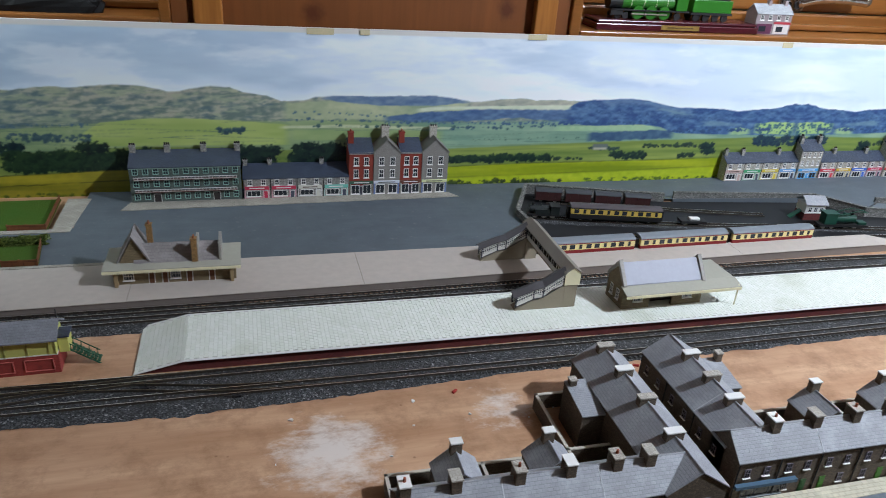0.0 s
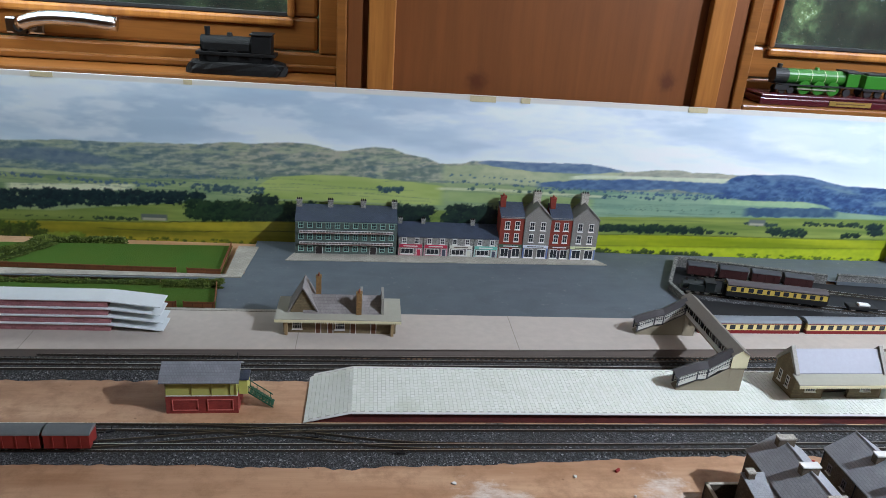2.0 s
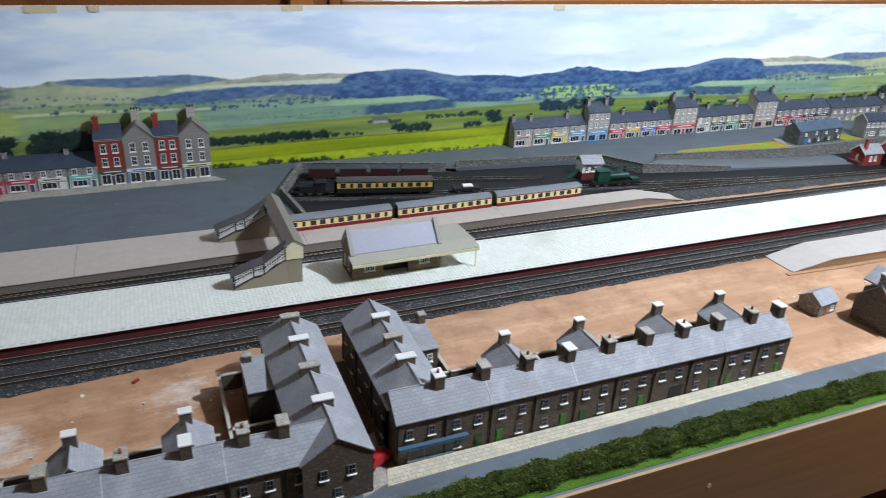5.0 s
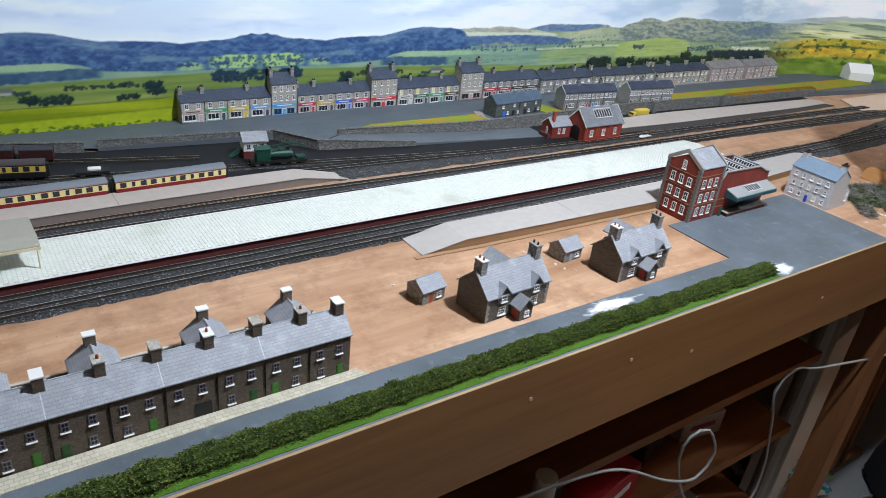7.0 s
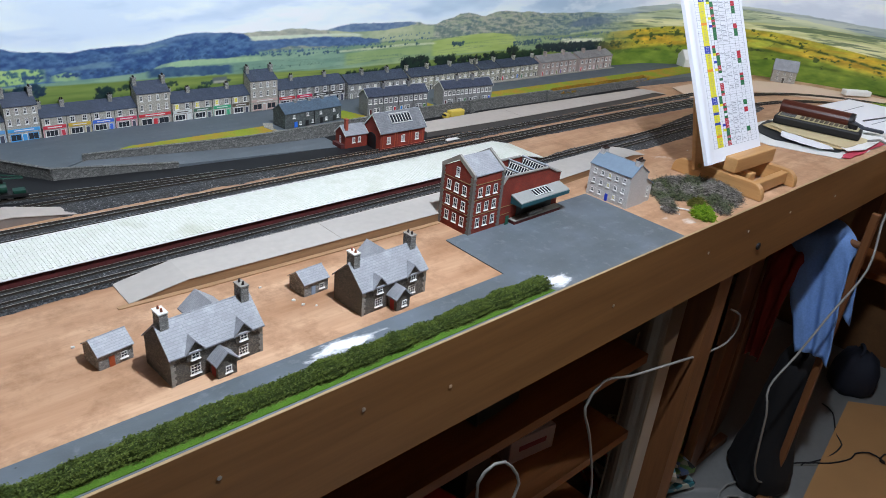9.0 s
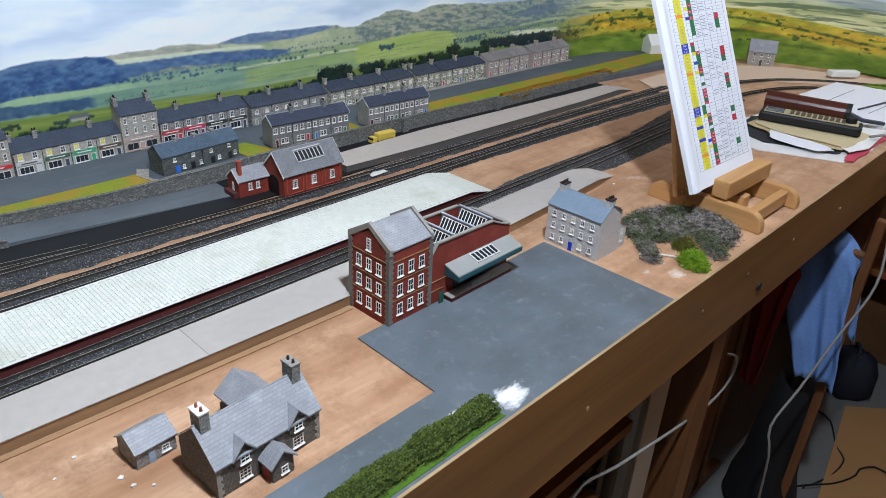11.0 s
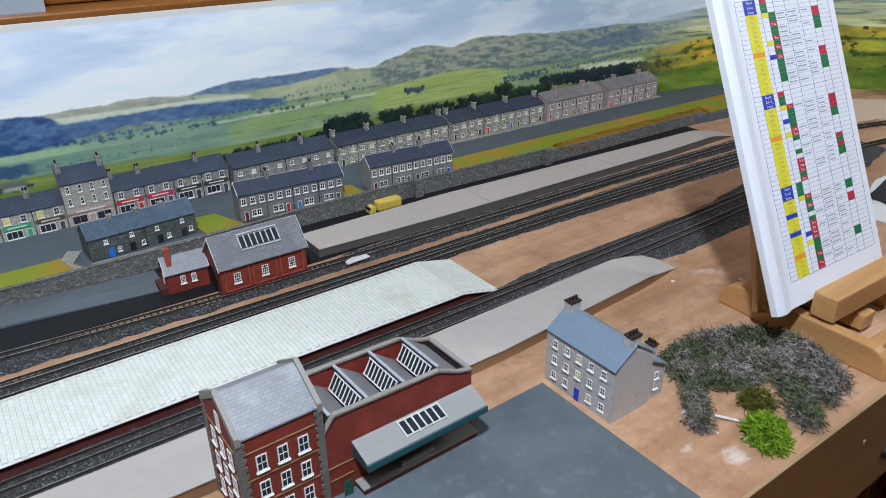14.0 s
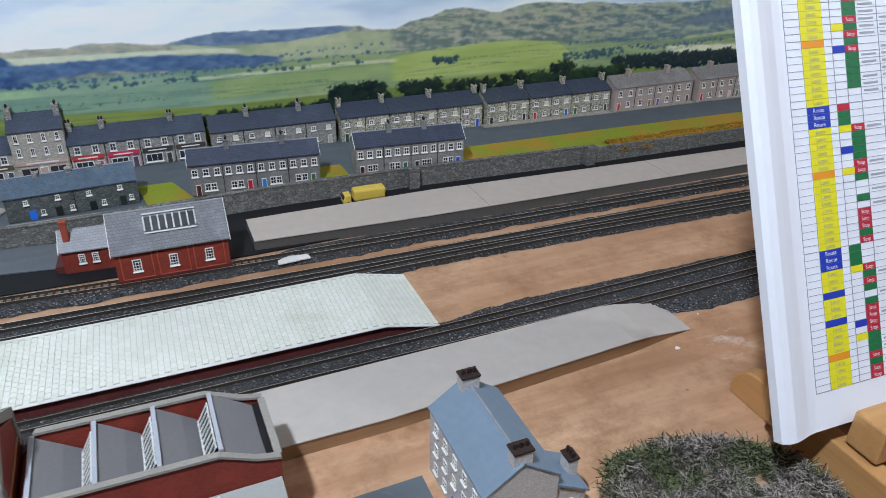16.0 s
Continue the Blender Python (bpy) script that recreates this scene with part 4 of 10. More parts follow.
def smeared(name, rgb, spots):
    """Grey road paint with dried white plaster smears at (x, y, rx, ry)."""
    q = Mat(name)
    c = lin(*rgb)
    col = q.mix(q.noise(600, 4), scaled(c, 0.88), scaled(c, 1.12))
    col = q.mix(q.ramp(q.noise(22, 5, rough=0.65), (0.4, (0, 0, 0, 1)), (0.7, (0.7, 0.7, 0.7, 1))), col, scaled(c, 0.76))
    col = q.mix(q.ramp(q.noise(50, 4, stretch=(0.25, 1.2, 1)), (0.5, (0, 0, 0, 1)), (0.8, (0.5, 0.5, 0.5, 1))), col, scaled(c, 1.3))
    col = q.mix(q.ramp(q.noise(70, 5, rough=0.7), (0.55, (0, 0, 0, 1)), (0.8, (0.35, 0.35, 0.35, 1))), col, lin(170, 174, 178))
    col = q.mix(q.ramp(q.noise(9, 4, rough=0.6), (0.42, (0, 0, 0, 1)), (0.68, (0.55, 0.55, 0.55, 1))), col, lin(112, 122, 132))
    col = q.mix(q.ramp(q.noise(240, 6, rough=0.85, stretch=(1, 0.35, 1)), (0.66, (0, 0, 0, 1)), (0.74, (0.6, 0.6, 0.6, 1))), col, lin(186, 190, 192))
    pit = q.node("TexVoronoi", Scale=46.0)
    q.link(q.co, pit.inputs["Vector"])
    col = q.mix(q.ramp(pit.outputs["Distance"], (0.015, (0.9, 0.9, 0.9, 1)), (0.045, (0, 0, 0, 1))), col, scaled(c, 0.25))
    for x, y, rx, ry in spots:
        mp = q.node("Mapping", vector_type="POINT")
        mp.inputs["Scale"].default_value = (1 / rx, 1 / ry, 0)
        mp.inputs["Location"].default_value = (-x / rx, -y / ry, 0)
        q.link(q.co, mp.inputs[0])
        ln = q.node("VectorMath", operation="LENGTH")
        q.link(mp.outputs[0], ln.inputs[0])
        sub = q.node("Math", operation="SUBTRACT")
        q.link(q.noise(90, 5, rough=0.7, stretch=(0.5, 1.2, 1)), sub.inputs[0])
        sc = q.node("Math", operation="MULTIPLY")
        sc.inputs[1].default_value = 0.42
        q.link(ln.outputs["Value"], sc.inputs[0])
        q.link(sc.outputs[0], sub.inputs[1])
        col = q.mix(q.ramp(sub.outputs[0], (0.12, (0, 0, 0, 1)), (0.32, (0.95, 0.95, 0.95, 1))), col, lin(232, 232, 232))
    q.bump(q.noise(600, 4), 0.4, 0.0002)
    return q.done(col, 0.5)


yard_paint = smeared("smeared_road_paint", (92, 100, 104), ((1.175, -0.267, 0.05, 0.011), (1.452, -0.299, 0.024, 0.013), (1.41, -0.285, 0.03, 0.006)))
patch("forecourt", [(1.411, -0.149), (1.704, -0.1425), (1.703, -0.3162), (0.3, -0.3162), (0.3, -0.261), (1.409, -0.252)], 0.0016, yard_paint, "slate-grey painted road and forecourt with white plaster smears", "road")
patch("grass_bank", [(1.14, 0.3), (1.37, 0.27), (1.44, 0.268), (1.425, 0.325), (1.2, 0.325)], UP + 0.0012, grass_dry, "yellow-green scatter grass behind the stone wall", "grass")
patch("grass_verge", [(1.575, 0.27), (1.71, 0.27), (1.73, 0.282), (1.62, 0.29), (1.6, 0.345), (1.565, 0.345)], UP + 0.0013, grass_dry, "yellow-green scatter grass beside the cottages", "grass")
patch("grass_plot", [(1.755, 0.27), (1.788, 0.27), (1.785, 0.33), (1.755, 0.33)], UP + 0.0012, grass_dry, "yellow-green scatter grass between two terraces", "grass")
patch("grass_field", [(1.92, 0.267), (2.08, 0.257), (2.42, 0.252), (2.75, 0.25), (2.75, 0.31), (2.15, 0.326), (1.93, 0.33)], UP + 0.0014, grass_dry, "dry yellow-green scatter grass along the upper road", "grass")
patch("grass_edge", [(0.3, -0.3128), (1.43, -0.3128), (1.425, -0.2985), (0.3, -0.2975)], 0.0022, grass_material("bright_scatter", (58, 90, 28), (96, 130, 46), (70, 104, 34)), "bright green scatter grass along the board's edge", "grass")

# ---- ballast and track ----
q = Mat("grey_ballast")
vn = q.node("TexVoronoi", Scale=820.0)
q.link(q.co, vn.inputs["Vector"])
sp = q.node("SeparateColor")
q.link(vn.outputs["Color"], sp.inputs[0])
bc = q.ramp(sp.outputs[0], (0.0, lin(26, 27, 29)), (0.55, lin(60, 62, 64)), (0.92, lin(96, 98, 100)), (1.0, lin(168, 168, 168)))
bc = q.mix(q.ramp(q.noise(14, 3), (0.4, (0, 0, 0, 1)), (0.7, (0.6, 0.6, 0.6, 1))), bc, lin(56, 54, 52))
q.bump(vn.outputs["Distance"], 1.0, 0.001)
ballast_m = q.done(bc, 0.8)
q = Mat("ballast_chips")
gi = q.node("NewGeometry")
ballast_chip = q.done(q.ramp(gi.outputs["Random Per Island"], (0.0, lin(24, 25, 27)), (0.5, lin(58, 60, 62)), (0.94, lin(98, 100, 102)), (1.0, lin(196, 196, 196))), 0.7)


def ballast(label, front, back, x0, x1, seed, chips):
    """A bed between two edge lines (functions of x), with ragged edges and loose chips."""
    rnd = random.Random(seed)
    nx, ny = int((x1 - x0) / 0.004), 14
    s, ch = Shape(), Shape()
    vs = []
    for i in range(nx + 1):
        x = x0 + (x1 - x0) * i / nx
        f = front(x) + 0.004 * (noise.noise((x * 30, seed, 0)) + 0.6 * noise.noise((x * 110, seed, 2)))
        b = back(x) + 0.003 * (noise.noise((x * 30, seed, 5)) + 0.6 * noise.noise((x * 110, seed, 7)))
        for k in range(ny + 1):
            t = k / ny
            z = 0.0004 + 0.0022 * min(1, 5 * min(t, 1 - t)) + 0.0006 * noise.noise((x * 300, t * 12, seed))
            vs.append((x, f + (b - f) * t, z))
    s.add(vs, [(i * (ny + 1) + k, (i + 1) * (ny + 1) + k, (i + 1) * (ny + 1) + k + 1, i * (ny + 1) + k + 1) for i in range(nx) for k in range(ny)])
    for _ in range(chips):
        x, t = rnd.uniform(x0, x1), rnd.uniform(-0.01, 1.01)
        y = front(x) + (back(x) - front(x)) * t
        r = rnd.uniform(0.0004, 0.0009)
        p = [Vector((rnd.gauss(0, 1), rnd.gauss(0, 1), rnd.gauss(0, 1))).normalized() * r for _ in range(4)]
        c = Vector((x, y, 0.0012 + 0.0014 * min(1, 5 * max(0, min(t, 1 - t)))))
        ch.add([c + q_ for q_ in p], [(0, 1, 2), (0, 2, 3), (0, 3, 1), (1, 3, 2)])
    bed = tagged(s.ob("ballast", ballast_m, smooth=True), label, "ballast", kind="stuff")
    ch.ob("chips", ballast_chip, bed)
    return bed


def lerp(*pts):
    xs, ys = [p[0] for p in pts], [p[1] for p in pts]
    return lambda x: float(np.interp(x, xs, ys))


ballast("dark grey stone ballast under the front double track", lerp((-0.9, -0.055), (-0.1, -0.062), (0.03, -0.068), (0.19, -0.062), (0.36, -0.052), (0.67, -0.052), (0.9, -0.046), (1.04, -0.045), (1.9, -0.045), (2.0, -0.06), (2.4, -0.05), (2.55, -0.02)),
        lerp((-0.9, 0.0), (-0.25, -0.002), (0.0, -0.002), (1.775, 0.004), (1.85, 0.012), (2.1, 0.008), (2.55, 0.07)), -0.9, 2.55, 1, 9000)
ballast("dark grey stone ballast under the platform lines", lerp((-0.9, 0.066), (0.0, 0.073), (0.02, 0.084), (1.72, 0.083), (1.8, 0.092), (2.15, 0.078), (2.5, 0.06)), lerp((-0.9, 0.112), (0.3, 0.124), (1.0, 0.138), (1.3, 0.128), (2.1, 0.125), (2.5, 0.115)), -0.9, 2.5, 2, 6500)
ballast("dark grey stone ballast under the goods loop", lerp((1.05, 0.148), (1.5, 0.138), (2.1, 0.134), (2.5, 0.118)), lerp((1.05, 0.2), (1.3, 0.185), (1.45, 0.165), (1.55, 0.15), (1.66, 0.158), (1.7, 0.172), (2.2, 0.16), (2.5, 0.15)), 1.05, 2.5, 3, 3500)
ballast("grey ballast along the yard siding", lerp((0.5, 0.292), (0.7, 0.255), (1.05, 0.205), (1.1, 0.2)), lerp((0.5, 0.33), (0.7, 0.29), (1.05, 0.235), (1.1, 0.22)), 0.5, 1.1, 4, 1500)


def track(pts, label, z=0.0024, sleepers=True, tie=None, head=None):
    """9 mm gauge track along a line of (x, y)."""
    line = curve([(x, y, 0) for x, y in pts], 0.012)
    t = thing("railway_track", label, "track", group="model tracks")
    dist, last, n = 0.0, None, Shape()
    for side in (-1, 1):
        s, prev = Shape(), None
        rows = []
        for i, p in enumerate(line):
            d = (line[min(i + 1, len(line) - 1)] - line[max(i - 1, 0)]).normalized()
            o = Vector((-d.y, d.x, 0))
            c = p + side * 0.0045 * o
            rows += [c - 0.00034 * o + Vector((0, 0, z + 0.0006)), c + 0.00034 * o + Vector((0, 0, z + 0.0006)), c + 0.00034 * o + Vector((0, 0, z + 0.003)), c - 0.00034 * o + Vector((0, 0, z + 0.003))]
        s.add(rows, [(4 * i + k, 4 * i + (k + 1) % 4, 4 * i + 4 + (k + 1) % 4, 4 * i + 4 + k) for i in range(len(line) - 1) for k in range(4)])
        ro = s.ob("rail", head or steel, t)
        ro.data.materials.append(rail_web)
        ro.data.polygons.foreach_set("material_index", [0 if k % 4 == 2 else 1 for k in range(len(ro.data.polygons))])
    if sleepers:
        for a, b in zip(line, line[1:]):
            d = b - a
            L = d.length
            while dist < L:
                p = a + d * (dist / L)
                n.slab(Matrix.Translation((p.x, p.y, z + (0.0002 if tie else -0.0003))) @ Matrix.Rotation(math.atan2(d.y, d.x), 4, "Z"), 0.0019, 0.0155, 0.0014)
                dist += 0.0062
            dist -= L
        tagged(n.ob("sleeper_strip", tie or dusty_sleeper, t), kind="stuff")
    return t


track([(-0.9, -0.012), (0.0, -0.0125), (0.9, -0.0115), (1.8, -0.0095), (2.2, 0.0), (2.5, 0.01), (2.75, -0.06), (2.86, -0.25), (2.88, -0.7), (2.88, -1.5)], "nickel-silver model track along the island platform")
track([(-0.9, -0.0425), (0.3, -0.0425), (0.7, -0.038), (1.0, -0.0345), (1.9, -0.033), (2.2, -0.026), (2.45, -0.03)], "nickel-silver model track in front of the island platform")
track([(-0.9, 0.104), (0.2, 0.1155), (0.8, 0.13), (1.15, 0.123), (1.7, 0.114), (2.1, 0.107), (2.45, 0.09), (2.75, 0.02), (2.93, -0.18), (2.98, -0.5), (2.98, -1.5)], "nickel-silver model track along the station platform")
track([(-0.9, 0.082), (0.0, 0.0945), (0.8, 0.1), (1.5, 0.0955), (1.9, 0.098), (2.3, 0.083), (2.5, 0.075)], "nickel-silver model track behind the island platform")
track([(0.27, 0.1168), (0.36, 0.1188), (0.45, 0.1208)], "short piece of bare track with dark plastic sleepers", z=0.0027, tie=sleeper)
track([(0.48, 0.182), (0.75, 0.188), (0.95, 0.192), (1.15, 0.182), (1.5, 0.158), (1.8, 0.149), (2.3, 0.138), (2.5, 0.13)], "nickel-silver model track of the coach siding")
track([(0.505, 0.316), (0.7, 0.271), (0.95, 0.234), (1.15, 0.202), (1.3, 0.18)], "nickel-silver model track in the goods yard")
track([(-0.2, -0.0125), (-0.09, -0.0145), (0.0, -0.024), (0.09, -0.0385), (0.2, -0.0425)], "dull painted crossover between the two front tracks", sleepers=False, head=dull_rail)
track([(-0.32, -0.0425), (-0.2, -0.04), (-0.1, -0.028), (0.0, -0.0155), (0.1, -0.0125)], "second leg of the scissors crossover in the front tracks", sleepers=False, head=dull_rail)
track([(0.56, 0.368), (0.66, 0.343), (0.755, 0.318), (0.9, 0.285)], "model track beside the yard wall", sleepers=False)


def point_lever(x, y, turn, label):
    """A small black point lever with its springs and tie rod."""
    t = thing("point_lever", label, "lever", pose(x, y, 0.003, 0, 0, turn), "point levers")
    Shape().box(-0.004, -0.0016, 0, 0.004, 0.0016, 0.0022).ob("base", black, t, bevel=0.0004)
    Shape().cyl(0.001, 0, 0.0022, 0.0007, 0.004, n=8, r2=0.0004).ob("lever", black, t)
    Shape().tube(curve([(-0.011, 0.0012, 0.001), (-0.007, -0.001, 0.0018), (-0.004, 0.0005, 0.0012)], 0.002), 0.0005, 6).ob("spring", black, t)
    Shape().tube(curve([(0.004, 0, 0.001), (0.007, 0.0012, 0.0016), (0.0105, -0.0006, 0.001)], 0.002), 0.0005, 6).ob("tie_rod", black, t)


for x, y, turn in ((-0.173, -0.018, 20), (-0.126, -0.023, -10), (-0.044, -0.022, 5), (0.013, -0.0265, -5), (0.093, -0.0505, 0), (2.33, 0.022, 40)):
    point_lever(x, y, turn, "small black point lever between the rails")

# ---- platforms ----
q = Mat("pale_green_paving")
oi = q.node("ObjectInfo")
gi = q.node("NewGeometry")
rnd_ = q.node("Math", operation="FRACT")
ad_ = q.node("Math", operation="ADD")
q.link(oi.outputs["Random"], ad_.inputs[0])
q.link(gi.outputs["Random Per Island"], ad_.inputs[1])
q.link(ad_.outputs[0], rnd_.inputs[0])
pc = q.ramp(rnd_.outputs[0], (0.0, lin(221, 225, 212)), (0.5, lin(226, 229, 218)), (1.0, lin(231, 233, 224)))
geo = q.node("NewGeometry")
pn = q.node("TexNoise", Scale=16.0, Detail=5.0)
q.link(geo.outputs["Position"], pn.inputs["Vector"])
pc = q.mix(q.ramp(pn.outputs["Fac"], (0.56, (0, 0, 0, 1)), (0.74, (0.5, 0.5, 0.5, 1))), pc, lin(186, 190, 164))
paving = q.done(pc, 0.55)
joint_m = plain("paving_joint", (184, 185, 172), var=0.1)
PA, PAR, TOP = 1.775, 0.045, 0.0122
pa = thing("island_platform", "long island platform with pale green paving and dark red brick sides", "platform")
Shape().prism([(0.0, 0.0002), (PAR, TOP - 0.0012), (PA - PAR, TOP - 0.0012), (PA, 0.0002)], "y", 0.0015, 0.0825).ob("side_wall", brick_dark, pa)
Shape().prism([(0.0, 0.0003), (PAR, TOP - 0.0011), (PA - PAR, TOP - 0.0011), (PA, 0.0003), (PA, 0.0011), (PA - PAR, TOP - 0.0004), (PAR, TOP - 0.0004), (0.0, 0.0011)], "y", -0.0005, 0.0845).ob("deck", joint_m, pa)
for y0, y1 in ((-0.0012, 0.0016), (0.0824, 0.0852)):
    Shape().prism([(0.0, 0.001), (PAR, TOP - 0.0006), (PA - PAR, TOP - 0.0006), (PA, 0.001), (PA, 0.0016), (PA - PAR, TOP + 0.0001), (PAR, TOP + 0.0001), (0.0, 0.0016)], "y", y0, y1).ob("coping", white, pa, "white edge coping")
PITCH, ROWS_N = 0.0042, 14
rowh = 0.0806 / ROWS_N
piece = Shape().box(-PITCH / 2 + 0.00015, -rowh / 2 + 0.00013, -0.0006, PITCH / 2 - 0.00015, rowh / 2 - 0.00013, 0.0001).mesh("slab", paving)
rest = Shape()
nc = int(PA / PITCH)
for i in range(nc):
    x = (i + 0.5) * PA / nc
    for k in range(ROWS_N):
        y = 0.0018 + (k + (0.75 if i % 2 else 0.25)) * rowh
        xo = min(max(x, PITCH / 2), PA - PITCH / 2)
        if xo < PAR:
            z, ang = 0.0011 + (TOP - 0.0015) * xo / PAR, -math.degrees(math.atan2(TOP - 0.0012, PAR))
        elif xo > PA - PAR:
            z, ang = 0.0011 + (TOP - 0.0015) * (PA - xo) / PAR, math.degrees(math.atan2(TOP - 0.0012, PAR))
        else:
            z, ang = TOP - 0.0004, 0
        m = pose(xo, y, z + 0.0004, 0, ang, 0)
        if 1.33 < xo < 1.415:
            spot("slab", piece, m, pa)
        else:
            rest.slab(m @ Matrix.Translation((0, 0, -0.00025)), PITCH - 0.0003, rowh - 0.00026, 0.0007)
tagged(rest.ob("paving", paving, pa), kind="stuff")


seam_m = plain("card_joint", (134, 126, 116), var=0.2)


def platform(name, label, back, front, ramp_l, ramp_r, top, mat, sidemat, seams=()):
    """A card platform between two edge lines, with ramps where asked."""
    t = thing(name, label, "platform")
    x0, x1 = max(back[0][0], front[0][0]), min(back[-1][0], front[-1][0])
    fb, ff = lerp(*back), lerp(*front)
    n = 60
    vs, body = [], []
    for i in range(n + 1):
        x = x0 + (x1 - x0) * i / n
        z = top
        if ramp_l and x < x0 + ramp_l:
            z = 0.001 + (top - 0.001) * (x - x0) / ramp_l
        if ramp_r and x > x1 - ramp_r:
            z = 0.001 + (top - 0.001) * (x1 - x) / ramp_r
        vs += [(x, ff(x) - 0.001, z), (x, fb(x) + 0.001, z), (x, ff(x) - 0.001, z - 0.0009), (x, fb(x) + 0.001, z - 0.0009)]
        body += [(x, ff(x), z - 0.0009), (x, fb(x), z - 0.0009), (x, ff(x), 0.0), (x, fb(x), 0.0)]
    fs = [q_ for i in range(n) for a in [4 * i] for q_ in ((a, a + 4, a + 5, a + 1), (a + 2, a + 3, a + 7, a + 6), (a, a + 2, a + 6, a + 4), (a + 1, a + 5, a + 7, a + 3))] + [(0, 1, 3, 2), (4 * n, 4 * n + 2, 4 * n + 3, 4 * n + 1)]
    Shape().add(vs, fs).ob("deck", mat, t)
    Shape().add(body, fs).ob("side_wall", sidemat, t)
    for x in seams:
        Shape().box(x, ff(x) - 0.0008, top - 0.0003, x + 0.0007, fb(x) + 0.0008, top + 0.00006).ob("joint", seam_m, t)
    return t


platform("station_platform", "long beige card station platform", [(-1.0, 0.2), (-0.14, 0.207), (0.49, 0.209), (0.505, 0.178), (1.0, 0.183), (1.069, 0.172)],
         [(-1.0, 0.104), (-0.33, 0.113), (0.0, 0.1215), (0.29, 0.128), (0.58, 0.139), (0.75, 0.144), (1.0, 0.15), (1.069, 0.15)], 0, 0.07, 0.0122, card_beige, plain("grey_platform_wall", (128, 118, 110), var=0.15), (-0.31, -0.02, 0.236, 0.49, 0.76))
platform("bay_platform", "pale grey card platform with ramped ends", [(1.042, -0.043), (1.5, -0.045), (1.96, -0.037)], [(1.042, -0.087), (1.11, -0.0905), (1.43, -0.098), (1.7, -0.098), (1.9, -0.086), (1.96, -0.077)], 0.06, 0.055, 0.0122, card_grey, wood("ply_side", (160, 126, 92), (120, 90, 62), "x", 2.0, 0.6), (1.29, 1.545))
strip = [(1.03, -0.088), (1.12, -0.0925), (1.43, -0.1), (1.44, -0.1), (1.44, -0.1065), (1.12, -0.0985), (1.03, -0.0935)]
patch("plywood_strip", strip, 0.0014, wood("ply_strip", (176, 140, 104), (132, 98, 66), "x", 2.0, 0.6), "thin plywood strip under the bay platform's edge", "strip", kind="")
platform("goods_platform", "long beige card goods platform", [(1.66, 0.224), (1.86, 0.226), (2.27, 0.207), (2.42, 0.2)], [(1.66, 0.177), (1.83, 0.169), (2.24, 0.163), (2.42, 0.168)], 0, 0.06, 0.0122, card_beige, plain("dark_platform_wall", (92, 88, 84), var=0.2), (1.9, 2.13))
patch("kerb", [(-0.2, 0.2085), (-0.035, 0.2085), (-0.035, 0.214), (-0.2, 0.214)], 0.0128, slabs_pave, "white paved kerb strip behind the platform", "kerb", thick=0.006)


# ---- stone walls ----
def wall_run(name, pts, label, z0, z1, th=0.004, coping=True):
    """A stone wall along (x, y, top) points."""
    t = thing(name, label, "wall")
    for (xa, ya, za), (xb, yb, zb) in zip(pts, pts[1:]):
        d = Vector((xb - xa, yb - ya, 0)).normalized()
        o = Vector((-d.y, d.x, 0)) * th / 2
        s, c = Shape(), Shape()
        for q_, lo_, za_, zb_, w in ((s, 0.0, za, zb, 1.0), (c, None, za + 0.0012, zb + 0.0012, 1.35)):
            vs = []
            for (x, y, zt) in ((xa, ya, za_), (xb, yb, zb_)):
                zl = z0 if lo_ is not None else zt - 0.0012
                vs += [(x - w * o.x, y - w * o.y, zl), (x + w * o.x, y + w * o.y, zl), (x - w * o.x, y - w * o.y, zt), (x + w * o.x, y + w * o.y, zt)]
            q_.add(vs, [(0, 1, 3, 2), (4, 6, 7, 5), (0, 2, 6, 4), (1, 5, 7, 3), (2, 3, 7, 6), (0, 4, 5, 1)])
        s.ob("wall_panel", wallstone, t)
        if coping:
            c.ob("coping", wallstone, t)
    return t


wall_run("yard_wall", [(0.507, 0.222, 0.0125), (0.493, 0.315, 0.016), (0.541, 0.412, 0.017), (0.762, 0.358, 0.0155)], "grey stone retaining wall round the goods yard", 0.0, 0.015)
wall_run("yard_wall", [(0.78, 0.36, 0.0165), (1.03, 0.332, 0.017), (1.077, 0.268, 0.0175), (1.237, 0.238, 0.009)], "grey stone retaining wall of the goods yard with a falling end", 0.0, 0.015)
wall_run("road_wall", [(1.126, 0.2995, 0.0195), (1.366, 0.2665, 0.021), (1.5, 0.2625, 0.0225), (1.71, 0.2685, 0.0235), (1.851, 0.2655, 0.0235), (2.076, 0.2545, 0.0235)], "long grey stone wall below the upper road", 0.0, 0.02)
wall_run("road_wall", [(2.076, 0.254, 0.0215), (2.2, 0.252, 0.02), (2.45, 0.249, 0.019)], "far low stretch of grey stone wall", 0.0, 0.02, coping=False)
for x, y in ((1.851, 0.262), (2.076, 0.251)):
    tagged(Shape().box(x - 0.006, y - 0.005, 0.0, x + 0.006, y + 0.003, 0.0255).ob("buttress", wallstone), "square grey stone buttress of the wall", "buttress", "wall buttresses")

# ---- card buildings ----
MESHES = {}


def shade(rgb, name):
    k = ("m", rgb)
    if k not in MESHES:
        MESHES[k] = plain(name, rgb, rough=0.55, grain=500, var=0.12)
    return MESHES[k]


